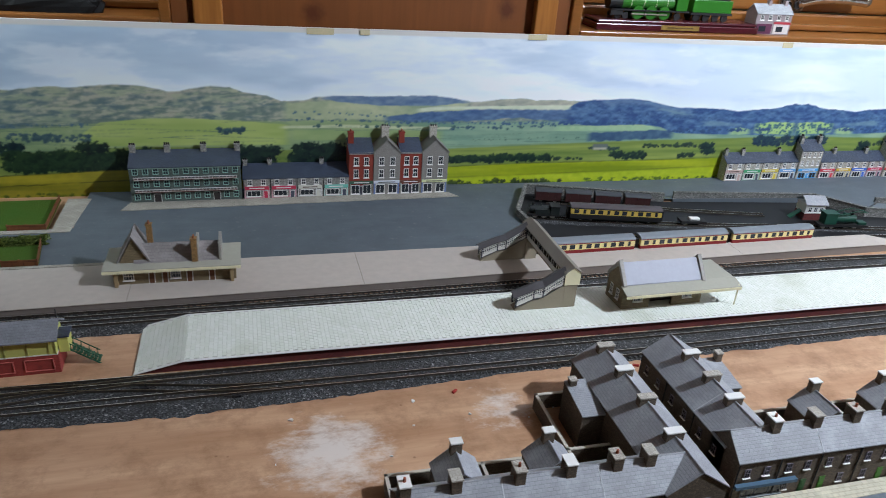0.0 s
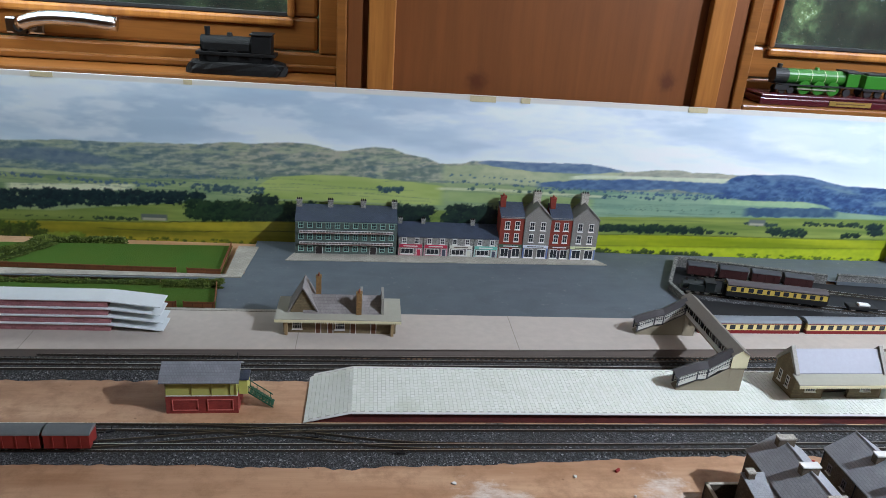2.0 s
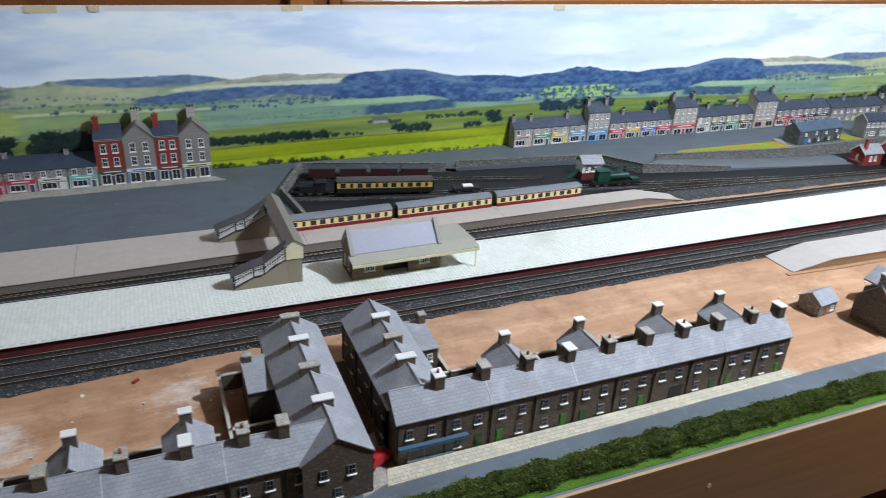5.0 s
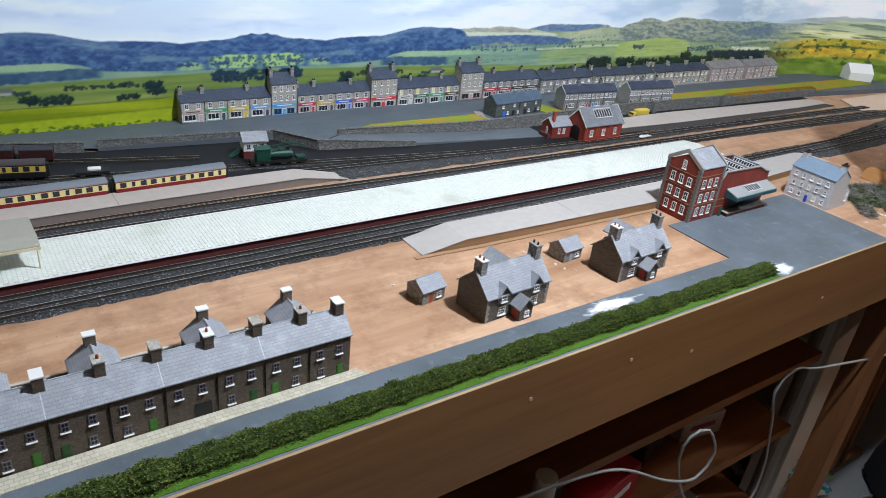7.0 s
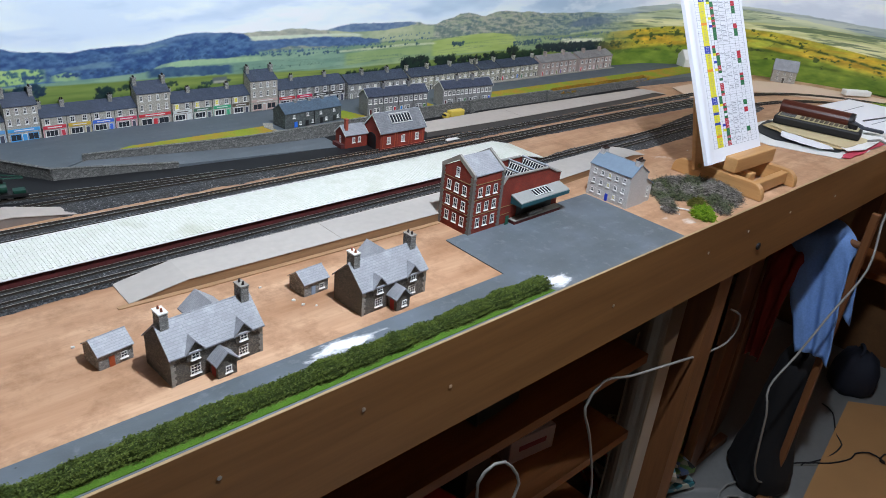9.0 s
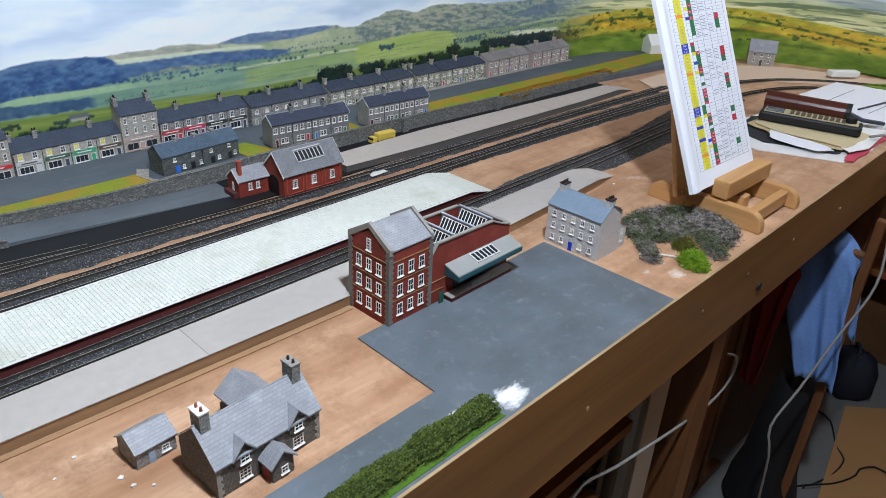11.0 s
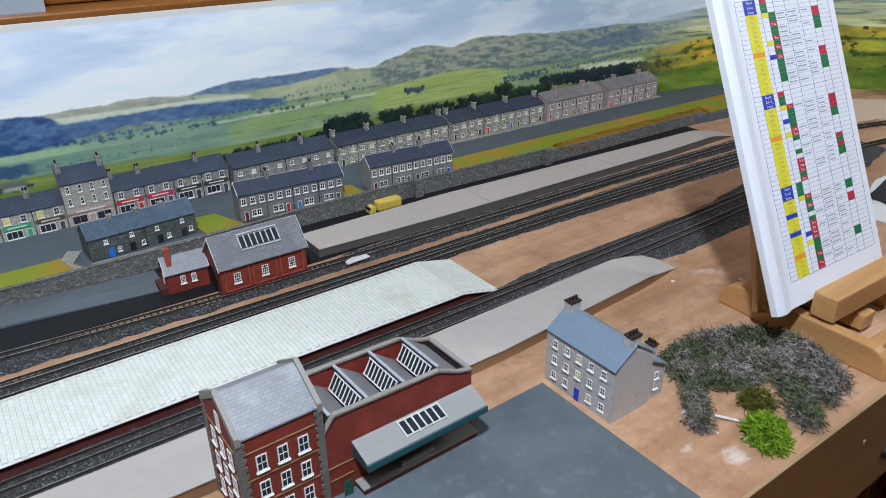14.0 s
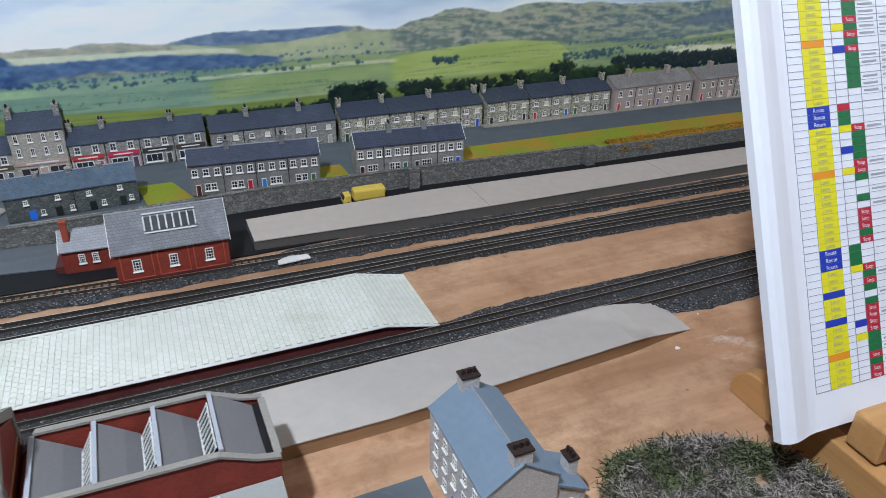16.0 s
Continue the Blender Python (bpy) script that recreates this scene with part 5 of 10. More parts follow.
def lattice(w, h, b, bars):
    """A window frame with its glazing bars as one joined mesh."""
    t = b * 0.5
    xs, zs = [-w / 2, -w / 2 + b], [0, b]
    for i in range(1, bars[0]):
        x = -w / 2 + w * i / bars[0]
        xs += [x - t / 2, x + t / 2]
    for i in range(1, bars[1]):
        z = h * i / bars[1]
        zs += [z - t / 2, z + t / 2]
    xs += [w / 2 - b, w / 2]
    zs += [h - b, h]
    nx, nz = len(xs), len(zs)
    at = lambda i, j, f: (j * nx + i) * 2 + f
    solid = lambda i, j: 0 <= i < nx - 1 and 0 <= j < nz - 1 and (i % 2 == 0 or j % 2 == 0)
    fs = []
    for i in range(nx - 1):
        for j in range(nz - 1):
            if solid(i, j):
                fs.append((at(i, j, 0), at(i + 1, j, 0), at(i + 1, j + 1, 0), at(i, j + 1, 0)))
                for di, dj, p, q in ((-1, 0, (i, j + 1), (i, j)), (1, 0, (i + 1, j), (i + 1, j + 1)), (0, -1, (i, j), (i + 1, j)), (0, 1, (i + 1, j + 1), (i, j + 1))):
                    if not solid(i + di, j + dj):
                        fs.append((at(*q, 0), at(*p, 0), at(*p, 1), at(*q, 1)))
    return Shape().add([(x, y, z) for z in zs for x in xs for y in (-0.0006, 0.0)], fs)


def window_meshes(w, h, bars, sill, frame=white, curtain=None, sillm=None):
    """Frame, pane and sill of a small window, origin at its foot, facing -y."""
    k = ("w", w, h, bars, sill, frame.name, curtain, sillm)
    if k not in MESHES:
        b = min(0.0008, w * 0.17)
        p = Shape().box(-w / 2 + b * 0.5, -0.00025, b * 0.5, w / 2 - b * 0.5, 0.0002, h - b * 0.5)
        sl = Shape().prism([(-0.0014, -0.001), (0, -0.001), (0, 0.0002), (-0.0014, -0.0004)], "x", -w / 2 - 0.0007, w / 2 + 0.0007)
        MESHES[k] = (lattice(w, h, b, bars).mesh("window", frame), p.mesh("pane", glass_dark if curtain is None else shade(curtain, "curtained_pane")), sl.mesh("sill", sillm or frame) if sill else None)
    return MESHES[k]


FACES = {"front": lambda x, z, w, d: pose(x, 0, z), "back": lambda x, z, w, d: pose(x, d, z, 0, 0, 180), "left": lambda x, z, w, d: pose(0, x, z, 0, 0, -90), "right": lambda x, z, w, d: pose(w, x, z, 0, 0, 90)}


def windows(parent, spots, w, h, face="front", size=(0, 0), bars=(2, 2), sill=True, frame=white, off=0.0, curtains=(), sillm=None):
    for i, (x, z) in enumerate(spots):
        fm, pm, sm = window_meshes(w, h, bars, sill, frame, curtains[i % len(curtains)] if curtains else None, sillm)
        m = FACES[face](x, z, *size) @ pose(0, -off, 0)
        o = spot("window", fm, m, parent)
        spot("pane", pm, Matrix(), o)
        if sm:
            spot("sill", sm, Matrix(), o)


def door(parent, x, w, h, rgb, face="front", size=(0, 0), surround=True, z=0.0):
    k = ("d", w, h, rgb, surround)
    if k not in MESHES:
        s = Shape().box(-w / 2, -0.0004, 0, w / 2, 0, h)
        s.box(-w / 2 + w * 0.15, -0.0006, h * 0.1, w / 2 - w * 0.15, -0.0004, h * 0.42).box(-w / 2 + w * 0.15, -0.0006, h * 0.5, w / 2 - w * 0.15, -0.0004, h * 0.92)
        f = Shape().box(-w / 2 - 0.0006, -0.0007, 0, -w / 2, 0, h + 0.0006).box(w / 2, -0.0007, 0, w / 2 + 0.0006, 0, h + 0.0006).box(-w / 2, -0.0007, h, w / 2, 0, h + 0.0006)
        MESHES[k] = (s.mesh("door", shade(rgb, "door_paint")), f.mesh("door_frame", white) if surround else None)
    m = FACES[face](x, z, *size)
    o = spot("door", MESHES[k][0], m, parent)
    if surround:
        spot("door_frame", MESHES[k][1], Matrix(), o)


def chimney(parent, x, y, z0, z1, w, d, mat, pots=2, cap=None, potcol=(36, 29, 28)):
    s = Shape().box(x - w / 2, y - d / 2, z0, x + w / 2, y + d / 2, z1)
    o = s.ob("chimney", mat, parent)
    c = Shape().box(x - w / 2 - 0.0006, y - d / 2 - 0.0006, z1, x + w / 2 + 0.0006, y + d / 2 + 0.0006, z1 + 0.0012)
    c.ob("cap", cap or mat, o)
    for i in range(pots):
        t = (i + 0.5) / pots - 0.5
        px, py = (x, y + t * d) if d >= w else (x + t * w, y)
        Shape().cyl(px, py, z1 + 0.0012, 0.0012, 0.0032, n=8, r2=0.001).ob("chimney_pot", shade(potcol, "pot_clay"), o)


def body(parent, w, d, eave, ridge, wall, roof, over=0.0014, th=0.0011, low=False, bargeboard=None, gable_up=0.0):
    """Walls and pitched roof; low: only the front half, for buildings in low relief."""
    yr = d if low else d / 2
    k = (ridge - eave) / yr
    if low:
        Shape().prism([(0, 0), (d, 0), (d, ridge - 0.0003), (0, eave - 0.0003)], "x", 0, w).ob("wall", wall, parent)
        Shape().prism([(-over, eave - over * k), (d, ridge), (d, ridge + th), (-over, eave - over * k + th)], "x", -0.0006, w + 0.0006).ob("roof", roof, parent)
    else:
        Shape().prism([(0, 0), (d, 0), (d, eave - 0.0003), (yr, ridge - 0.0003), (0, eave - 0.0003)], "x", 0, w).ob("wall", wall, parent)
        r = Shape().prism([(-over, eave - over * k), (yr, ridge), (d + over, eave - over * k), (d + over, eave - over * k + th), (yr, ridge + th), (-over, eave - over * k + th)], "x", -over * 0.6, w + over * 0.6)
        o = r.ob("roof", roof, parent)
        Shape().cyl(-over * 0.6, yr, ridge + th * 0.8, 0.0007, w + over * 1.2, "x", 8).ob("ridge_tiles", slate, o)
    if bargeboard:
        for x in (-over * 0.6 - 0.0005, w + over * 0.6):
            Shape().prism([(-over, eave - over * k - 0.001), (yr, ridge - 0.001), (d + over, eave - over * k - 0.001), (d + over, eave - over * k + th + 0.0003), (yr, ridge + th + 0.0003), (-over, eave - over * k + th + 0.0003)], "x", x, x + 0.0005).ob("bargeboard", bargeboard, parent)


def at_row(x):
    """Front line of the far street."""
    return 0.424 - 0.0225 * max(0, x - 0.9)


# hotel, shops and town houses behind the station
def hotel():
    t = thing("hotel_building", "grey-green low-relief hotel with two long balconies and slate roof", "building", pose(-0.048, 0.4075, 0.0064, 0, 0, 1.5))
    W, D, E, R = 0.149, BD(0) - 0.414, 0.052, 0.064
    body(t, W, D, E, R, stones("hotel_stone", (92, 104, 98), (62, 70, 66), 0.0024, 0.35), slate_dark, low=True)
    fr = shade((150, 196, 182), "pale_green_frame")
    for z in (0.0045, 0.0235, 0.0415):
        xs = [0.008 + 0.0133 * i for i in range(11)]
        if z < 0.01:
            xs = [x for x in xs if abs(x - 0.0346) > 0.004 and abs(x - 0.1144) > 0.004]
        windows(t, [(x, z) for x in xs], 0.0076, 0.0095, bars=(2, 2), frame=fr, sill=False)
    for x in (0.0346, 0.1144):
        door(t, x, 0.009, 0.0125, (40, 34, 32), surround=True)
    for z in (0.0165, 0.0345):
        b = Shape().box(0.006, -0.005, z, W - 0.006, 0, z + 0.001).ob("balcony", shade((96, 60, 54), "balcony_brown"), t)
        r = Shape().box(0.006, -0.0052, z + 0.0042, W - 0.006, -0.0046, z + 0.005).box(0.006, -0.0052, z + 0.001, W - 0.006, -0.0047, z + 0.0016)
        for i in range(30):
            x = 0.006 + (W - 0.0125) * i / 29
            r.box(x, -0.0051, z + 0.001, x + 0.0005, -0.0047, z + 0.0045)
        r.ob("railing", shade((222, 216, 212), "pale_rail"), b)
    Shape().box(0, -0.0009, 0.05, W, 0, 0.0518).ob("cornice", shade((130, 150, 138), "green_cornice"), t)
    for x in (0.004, 0.05, 0.099, W - 0.003):
        chimney(t, x, D - 0.005, R - 0.006, R + 0.0085, 0.008, 0.006, stone_grey, 3)


def shop_row(x0, n, unit, eave, ridge, fascias, label, wall=stone_grey, base=0.0064, face=None, roof=None, ups=2, chim=True, curtains=()):
    """A row of two-storey shops in low relief."""
    y = face if face is not None else at_row(x0 + n * unit / 2)
    t = thing("shop_row", label, "building", pose(x0, y, base), "street shops")
    W, D = n * unit, BD(x0 + n * unit / 2) - y - 0.002
    body(t, W, D, eave, ridge, wall, roof or slate_dark, low=True)
    for i in range(n):
        x = unit * i
        col = fascias[i % len(fascias)]
        f = Shape().box(x + unit * 0.06, -0.0012, eave * 0.45, x + unit * 0.96, 0, eave * 0.45 + 0.0048)
        fo = f.ob("fascia", shade(col, "fascia_paint"), t)
        Shape().box(x + unit * 0.22, -0.0014, eave * 0.45 + 0.0017, x + unit * 0.78, -0.0012, eave * 0.45 + 0.0031).ob("sign_bar", white if sum(col) < 520 else shade((90, 70, 60), "sign_dark"), fo)
        windows(t, [(x + unit * 0.38, 0.003)], unit * 0.5, eave * 0.30, bars=(3, 1), frame=white)
        door(t, x + unit * 0.83, unit * 0.14, eave * 0.36, col if i % 2 == 0 else (70, 74, 90))
        Shape().box(x + unit * 0.08, -0.0004, 0.0003, x + unit * 0.72, 0, 0.003).ob("stall_riser", shade(tuple(int(0.45 * c_ + 112) for c_ in col), "stall_riser"), t)
        for px in (0.04, 0.715, 0.93):
            Shape().box(x + unit * px, -0.0009, 0, x + unit * (px + 0.035), 0, eave * 0.45).ob("pilaster", shade(tuple(int(0.35 * c_ + 140) for c_ in col), "shop_pilaster"), t)
        ups_at = [(x + unit * (k + 0.5) / ups, eave * 0.66) for k in range(ups)]
        windows(t, ups_at, 0.0066, 0.0088, bars=(2, 2), curtains=curtains)
        for wx, wz in ups_at:
            Shape().box(wx - 0.0042, -0.0007, wz + 0.0089, wx + 0.0042, 0, wz + 0.0101).ob("lintel", shade((206, 204, 196), "pale_lintel"), t)
        Shape().cyl(x + 0.0006, -0.0005, 0, 0.0004, eave, n=6).ob("drainpipe", black, t)
    if chim:
        for k in range(1, n, 2):
            chimney(t, k * unit + 0.001, D - 0.004, ridge - 0.005, ridge + 0.0065, 0.006, 0.005, stone_grey, 2)
        chimney(t, 0.004, D - 0.004, ridge - 0.005, ridge + 0.0065, 0.006, 0.005, stone_grey, 2)
    return t


def tower_shop(x0, w, eave, ridge, col, label, base=0.0085, wall=stone_pale, face=None):
    """A narrow three-storey shop."""
    y = (face if face is not None else at_row(x0 + w / 2)) - 0.001
    t = thing("town_shop", label, "building", pose(x0, y, base), "street shops")
    D = BD(x0 + w / 2) - y - 0.002
    body(t, w, D, eave, ridge, wall, slate_dark, low=True)
    fo = Shape().box(0.001, -0.0012, 0.0165, w - 0.001, 0, 0.021).ob("fascia", shade(col, "fascia_paint"), t)
    Shape().box(w * 0.2, -0.0014, 0.018, w * 0.8, -0.0012, 0.0195).ob("sign_bar", white, fo)
    windows(t, [(w * 0.24, 0.003), (w * 0.76, 0.003)], w * 0.32, 0.0105, bars=(2, 1), frame=shade(col, "fascia_paint") if sum(col) > 350 else white)
    door(t, w * 0.5, w * 0.13, 0.0125, col)
    for z in (0.027, 0.0425):
        windows(t, [(w * (k + 0.5) / 4, z) for k in range(4)], 0.0042, 0.009, bars=(2, 2))
    for x in (0.0035, w - 0.0035):
        chimney(t, x, D - 0.005, ridge - 0.006, ridge + 0.008, 0.006, 0.007, stone_grey, 2)


def town_house(x0, w, gable, col, label):
    """One of the tall four-storey fronts: red brick with a pitched roof or grey with a front gable."""
    wall = stones("grey_ashlar", (142, 138, 132), (112, 108, 102), 0.002, 0.16) if gable else brick
    t = thing("town_house", label, "building", pose(x0, 0.4145, 0.0064), "tall town houses")
    E, R, D = 0.066, 0.086 if gable else 0.079, 0.033
    if gable:
        Shape().prism([(0, 0), (w, 0), (w, E), (w / 2, R), (0, E)], "y", -0.001, D).ob("wall", wall, t)
        k = (R - E) / (w / 2)
        Shape().prism([(-0.001, E - 0.001 * k), (w / 2, R), (w + 0.001, E - 0.001 * k), (w + 0.001, E + 0.0014), (w / 2, R + 0.0014), (-0.001, E + 0.0014)], "y", -0.0022, D).ob("roof", shade((120, 118, 112), "gable_coping"), t)
        windows(t, [(w / 2, 0.073)], 0.002, 0.003, bars=(1, 1), sill=False)
        chimney(t, w / 2, D - 0.008, R - 0.006, R + 0.013, 0.011, 0.008, stone_pale, 3)
    else:
        body(t, w, D, E, R, wall, slate_dark, low=True)
        Shape().box(0, -0.0012, E - 0.0015, w, 0, E + 0.001).ob("parapet", shade((150, 144, 136), "stone_band"), t)
        chimney(t, 0.005, D - 0.009, R - 0.012, R + 0.012, 0.008, 0.008, brick, 3, potcol=(140, 70, 50))
    for z in (0.0275, 0.047):
        windows(t, [(w * 0.29, z), (w * 0.71, z)], 0.0076, 0.0132, bars=(2, 2), off=0.001 if gable else 0)
    fo = Shape().box(0.0005, -0.0026, 0.0185, w - 0.0005, 0, 0.0225).ob("fascia", shade(col, "fascia_paint"), t)
    Shape().box(w * 0.18, -0.0028, 0.0198, w * 0.82, -0.0026, 0.0212).ob("sign_bar", shade((80, 84, 70), "sign_dark") if sum(col) > 480 else white, fo)
    windows(t, [(w * 0.26, 0.002), (w * 0.74, 0.002)], w * 0.34, 0.0145, bars=(2, 1), off=0.001)
    door(t, w / 2, w * 0.13, 0.014, (60, 60, 70))
    for x in (0.0008, w - 0.0028):
        Shape().box(x, -0.0022, 0, x + 0.002, 0, 0.0185).ob("pilaster", shade((112, 132, 176) if gable else (150, 150, 140), "pilaster"), t)


hotel()
shop_row(0.103, 4, 0.0383, 0.0305, 0.0405, [(190, 52, 78), (192, 54, 80), (214, 212, 200), (112, 188, 172)], "low row of grey stone shops with crimson and teal fascias", face=0.4125, ups=2)
for x0, w, g, col, lb in ((0.257, 0.0365, False, (66, 92, 74), "tall red brick town house with a dark green shopfront"), (0.2938, 0.0405, True, (212, 216, 226), "tall grey gabled town house with a white shop sign"),
                          (0.3346, 0.0335, False, (104, 62, 48), "tall red brick town house with a brown shopfront"), (0.3684, 0.041, True, (212, 216, 168), "tall grey gabled town house with a pale yellow shop sign")):
    town_house(x0, w, g, col, lb)
patch("pavement_strip", [(-0.06, 0.381), (0.425, 0.395), (0.412, 0.4135), (-0.05, 0.409)], 0.0074, slabs_pave, "grey paved pavement in front of the hotel and shops", "pavement")

# far street
shop_row(0.915, 4, 0.037, 0.033, 0.0455, [(196, 168, 160), (70, 158, 108), (214, 190, 70), (106, 158, 206)], "pale stone shop row with green, yellow and blue fascias", stone_pale, 0.009, curtains=((60, 64, 70), (120, 124, 128)))
tower_shop(1.0635, 0.0445, 0.0545, 0.0685, (74, 158, 214), "three-storey stone shop with a bright blue front")
shop_row(1.109, 4, 0.0352, 0.033, 0.0455, [(204, 60, 76), (206, 172, 64), (66, 108, 200), (204, 66, 96)], "pale stone shop row with red, yellow and blue fascias", stone_pale, 0.009)
tower_shop(1.2505, 0.0535, 0.0545, 0.0685, (206, 58, 66), "three-storey stone shop with a red front")
shop_row(1.305, 4, 0.0352, 0.033, 0.0455, [(206, 208, 204), (74, 110, 88), (72, 168, 122), (96, 82, 62)], "stone shop row with white, green and brown fascias", stone_pale, 0.0095, curtains=((226, 210, 60), (60, 64, 70)))
tower_shop(1.4465, 0.0535, 0.0545, 0.068, (186, 160, 150), "three-storey stone house with a plain pinkish shopfront", 0.0115)
shop_row(1.5005, 4, 0.0365, 0.033, 0.0455, [(190, 62, 62), (206, 50, 84), (62, 60, 58), (70, 64, 60)], "grey stone shop row with red and black fascias", stone_grey, 0.0125, curtains=((60, 64, 70), (60, 64, 70), (226, 210, 60)))


def terrace(x0, y0, n, unit, d, eave, ridge, label, wall, roof, doors, base, low=False, turn=0.0, group="terraced cottages", ww=0.0062, wh=0.0082, chim=None, curtains=(), pots=2, ground_skip=True, bargeboard=None, arch=False):
    """A terrace of cottages, one door and one window below, two windows above for each."""
    t = thing("terrace_cottages", label, "building", pose(x0, y0, base, 0, 0, turn), group)
    W = n * unit
    body(t, W, d, eave, ridge, wall, roof, low=low, bargeboard=bargeboard)
    for i in range(n):
        x = unit * i
        dx = unit * (0.22 if i % 2 == 0 else 0.78)
        wx = unit * (0.68 if i % 2 == 0 else 0.3)
        door(t, x + dx, 0.0042, eave * 0.34, doors[i % len(doors)])
        wide = 3 if unit > 0.0305 and not low else 2
        windows(t, [(x + wx, eave * 0.14)] + ([(x + unit * 0.5, eave * 0.14)] if wide == 3 else []), ww, wh, size=(W, d), curtains=curtains)
        windows(t, [(x + unit * (k + 0.5) / wide, eave * 0.62) for k in range(wide)], ww, wh, size=(W, d), curtains=curtains)
        if i:
            Shape().cyl(x, -0.0005, 0, 0.0004, eave, n=6).ob("drainpipe", black, t)
    yr = d - 0.004 if low else d / 2
    for k in (chim if chim is not None else range(0, n + 1)):
        x = min(max(k * unit, 0.0035), W - 0.0035)
        chimney(t, x, yr, ridge - 0.004, ridge + 0.0075, 0.0055, 0.0075, wall, pots)
    return t


CURT = ((60, 64, 70), (216, 206, 180), (60, 64, 70), (120, 126, 130), (226, 204, 70))
terrace(1.652, at_row(1.72), 4, 0.0375, 0.024, 0.03, 0.0425, "grey stone terrace with slate roof on the upper road", stone_grey, slate_dark, [(150, 154, 140), (206, 190, 60), (120, 126, 120), (180, 176, 160)], 0.0125, True, chim=(1.2, 2.9), curtains=CURT, wh=0.0054, ww=0.006)
FLINT = stones("pale_flint_stone", (190, 186, 168), (50, 50, 50), 0.0042, 0.5)
for x0, n, dr in ((1.808, 2, [(40, 70, 64), (40, 42, 44)]), (1.873, 2, [(60, 150, 120), (44, 44, 46)]), (1.938, 2, [(196, 60, 50), (40, 90, 190)]), (2.008, 2, [(40, 40, 42), (50, 50, 54)]), (2.074, 2, [(196, 50, 60), (46, 110, 190)]), (2.138, 2, [(54, 110, 70), (60, 60, 60)])):
    terrace(x0, at_row(x0 + 0.03), 2, 0.0318, 0.026, 0.031, 0.042, "pair of flint cottages with dark slate roof", FLINT, slate_dark, dr, 0.0118, True, chim=(0, 2) if x0 < 1.81 or 2.0 < x0 < 2.01 else (2,), curtains=((60, 64, 70), (204, 196, 160)), wh=0.0056)
PALEB = courses("pinkish_brick", (182, 164, 156), (196, 184, 176), 0.0026, 0.0012, var=0.12)
PALER = courses("pale_tile_roof", (142, 138, 136), (112, 108, 106), 0.0026, 0.002, var=0.14, axes="xy")
for x0, dr in ((2.206, [(196, 60, 60), (120, 128, 80), (110, 90, 150), (90, 84, 80)]), (2.352, [(206, 50, 60), (222, 190, 190), (96, 110, 100), (100, 100, 100)])):
    terrace(x0, at_row(x0 + 0.06) - 0.004, 4, 0.0342, 0.026, 0.033, 0.044, "pinkish brick terrace with pale tiled roof", PALEB, PALER, dr, 0.0118, True, chim=(1, 3), pots=0)
    patch("pavement_strip", [(x0 - 0.003, at_row(x0) - 0.011), (x0 + 0.14, at_row(x0 + 0.14) - 0.011), (x0 + 0.14, at_row(x0 + 0.14)), (x0 - 0.003, at_row(x0))], 0.0135, slabs_pave, "pinkish paved strip in front of a terrace", "pavement")
patch("pavement_strip", [(2.0, at_row(2.0) - 0.012), (2.2, at_row(2.2) - 0.012), (2.2, at_row(2.2)), (2.0, at_row(2.0))], 0.0134, slabs_pave, "grey paved strip in front of flint cottages", "pavement")

# terraces between the upper road and the wall
def low_cottage():
    t = thing("stone_cottages", "row of dark stone cottages with weathered blue slate roof", "building", pose(1.447, 0.296, 0.0125, 0, 0, 4.0), "terraced cottages")
    W, D, E, R = 0.119, 0.034, 0.0255, 0.0385
    body(t, W, D, E, R, stones("dark_rubble", (92, 98, 96), (58, 60, 60), 0.0036, 0.5), slate_blue)
    for x, c in ((0.022, (40, 110, 216)), (0.045, (30, 32, 34)), (0.076, (30, 32, 34)), (0.104, (40, 44, 42))):
        door(t, x, 0.0062, 0.0098, c, surround=False)
    windows(t, [(0.031, 0.004), (0.057, 0.004), (0.086, 0.004), (0.112, 0.005)], 0.004, 0.0055, size=(W, D))
    windows(t, [(0.018, 0.0165), (0.046, 0.0175), (0.074, 0.0165), (0.103, 0.0175)], 0.0042, 0.0048, size=(W, D))
    for x in (0.031, 0.06, 0.088):
        chimney(t, x, D / 2, R - 0.003, R + 0.0025, 0.005, 0.006, stone_grey, 0)
    Shape().box(0.06, -0.0008, 0, 0.0607, 0, E).ob("drainpipe", black, t)


low_cottage()
patch("pavement_strip", [(1.428, 0.3), (1.443, 0.278), (1.445, 0.29), (1.575, 0.29), (1.575, 0.276), (1.446, 0.272), (1.43, 0.276), (1.42, 0.318), (1.43, 0.34), (1.443, 0.33)], 0.0138, slabs_pave, "pale paved path round the stone cottages", "pavement")
terrace(1.617, 0.2955, 4, 0.0336, 0.03, 0.0345, 0.046, "dark grey brick terrace with blue-black slate roof and white windows", courses("dark_grey_brick", (130, 130, 130), (96, 96, 96), 0.0024, 0.0014, var=0.2), slate_dark, [(84, 34, 34), (190, 34, 50), (40, 130, 206), (66, 110, 60)], UP + 0.002, turn=-5.0, chim=(1.2, 2.9), bargeboard=white)
terrace(1.792, 0.2845, 4, 0.0315, 0.03, 0.0345, 0.046, "grey brick terrace with slate roof and white windows above the wall", courses("mid_grey_brick", (146, 145, 142), (110, 109, 107), 0.0024, 0.0014, var=0.2), slate_dark, [(84, 30, 34), (54, 110, 60), (40, 40, 44), (30, 80, 206)], UP + 0.002, turn=-5.0, chim=(1.3, 2.6), bargeboard=white)


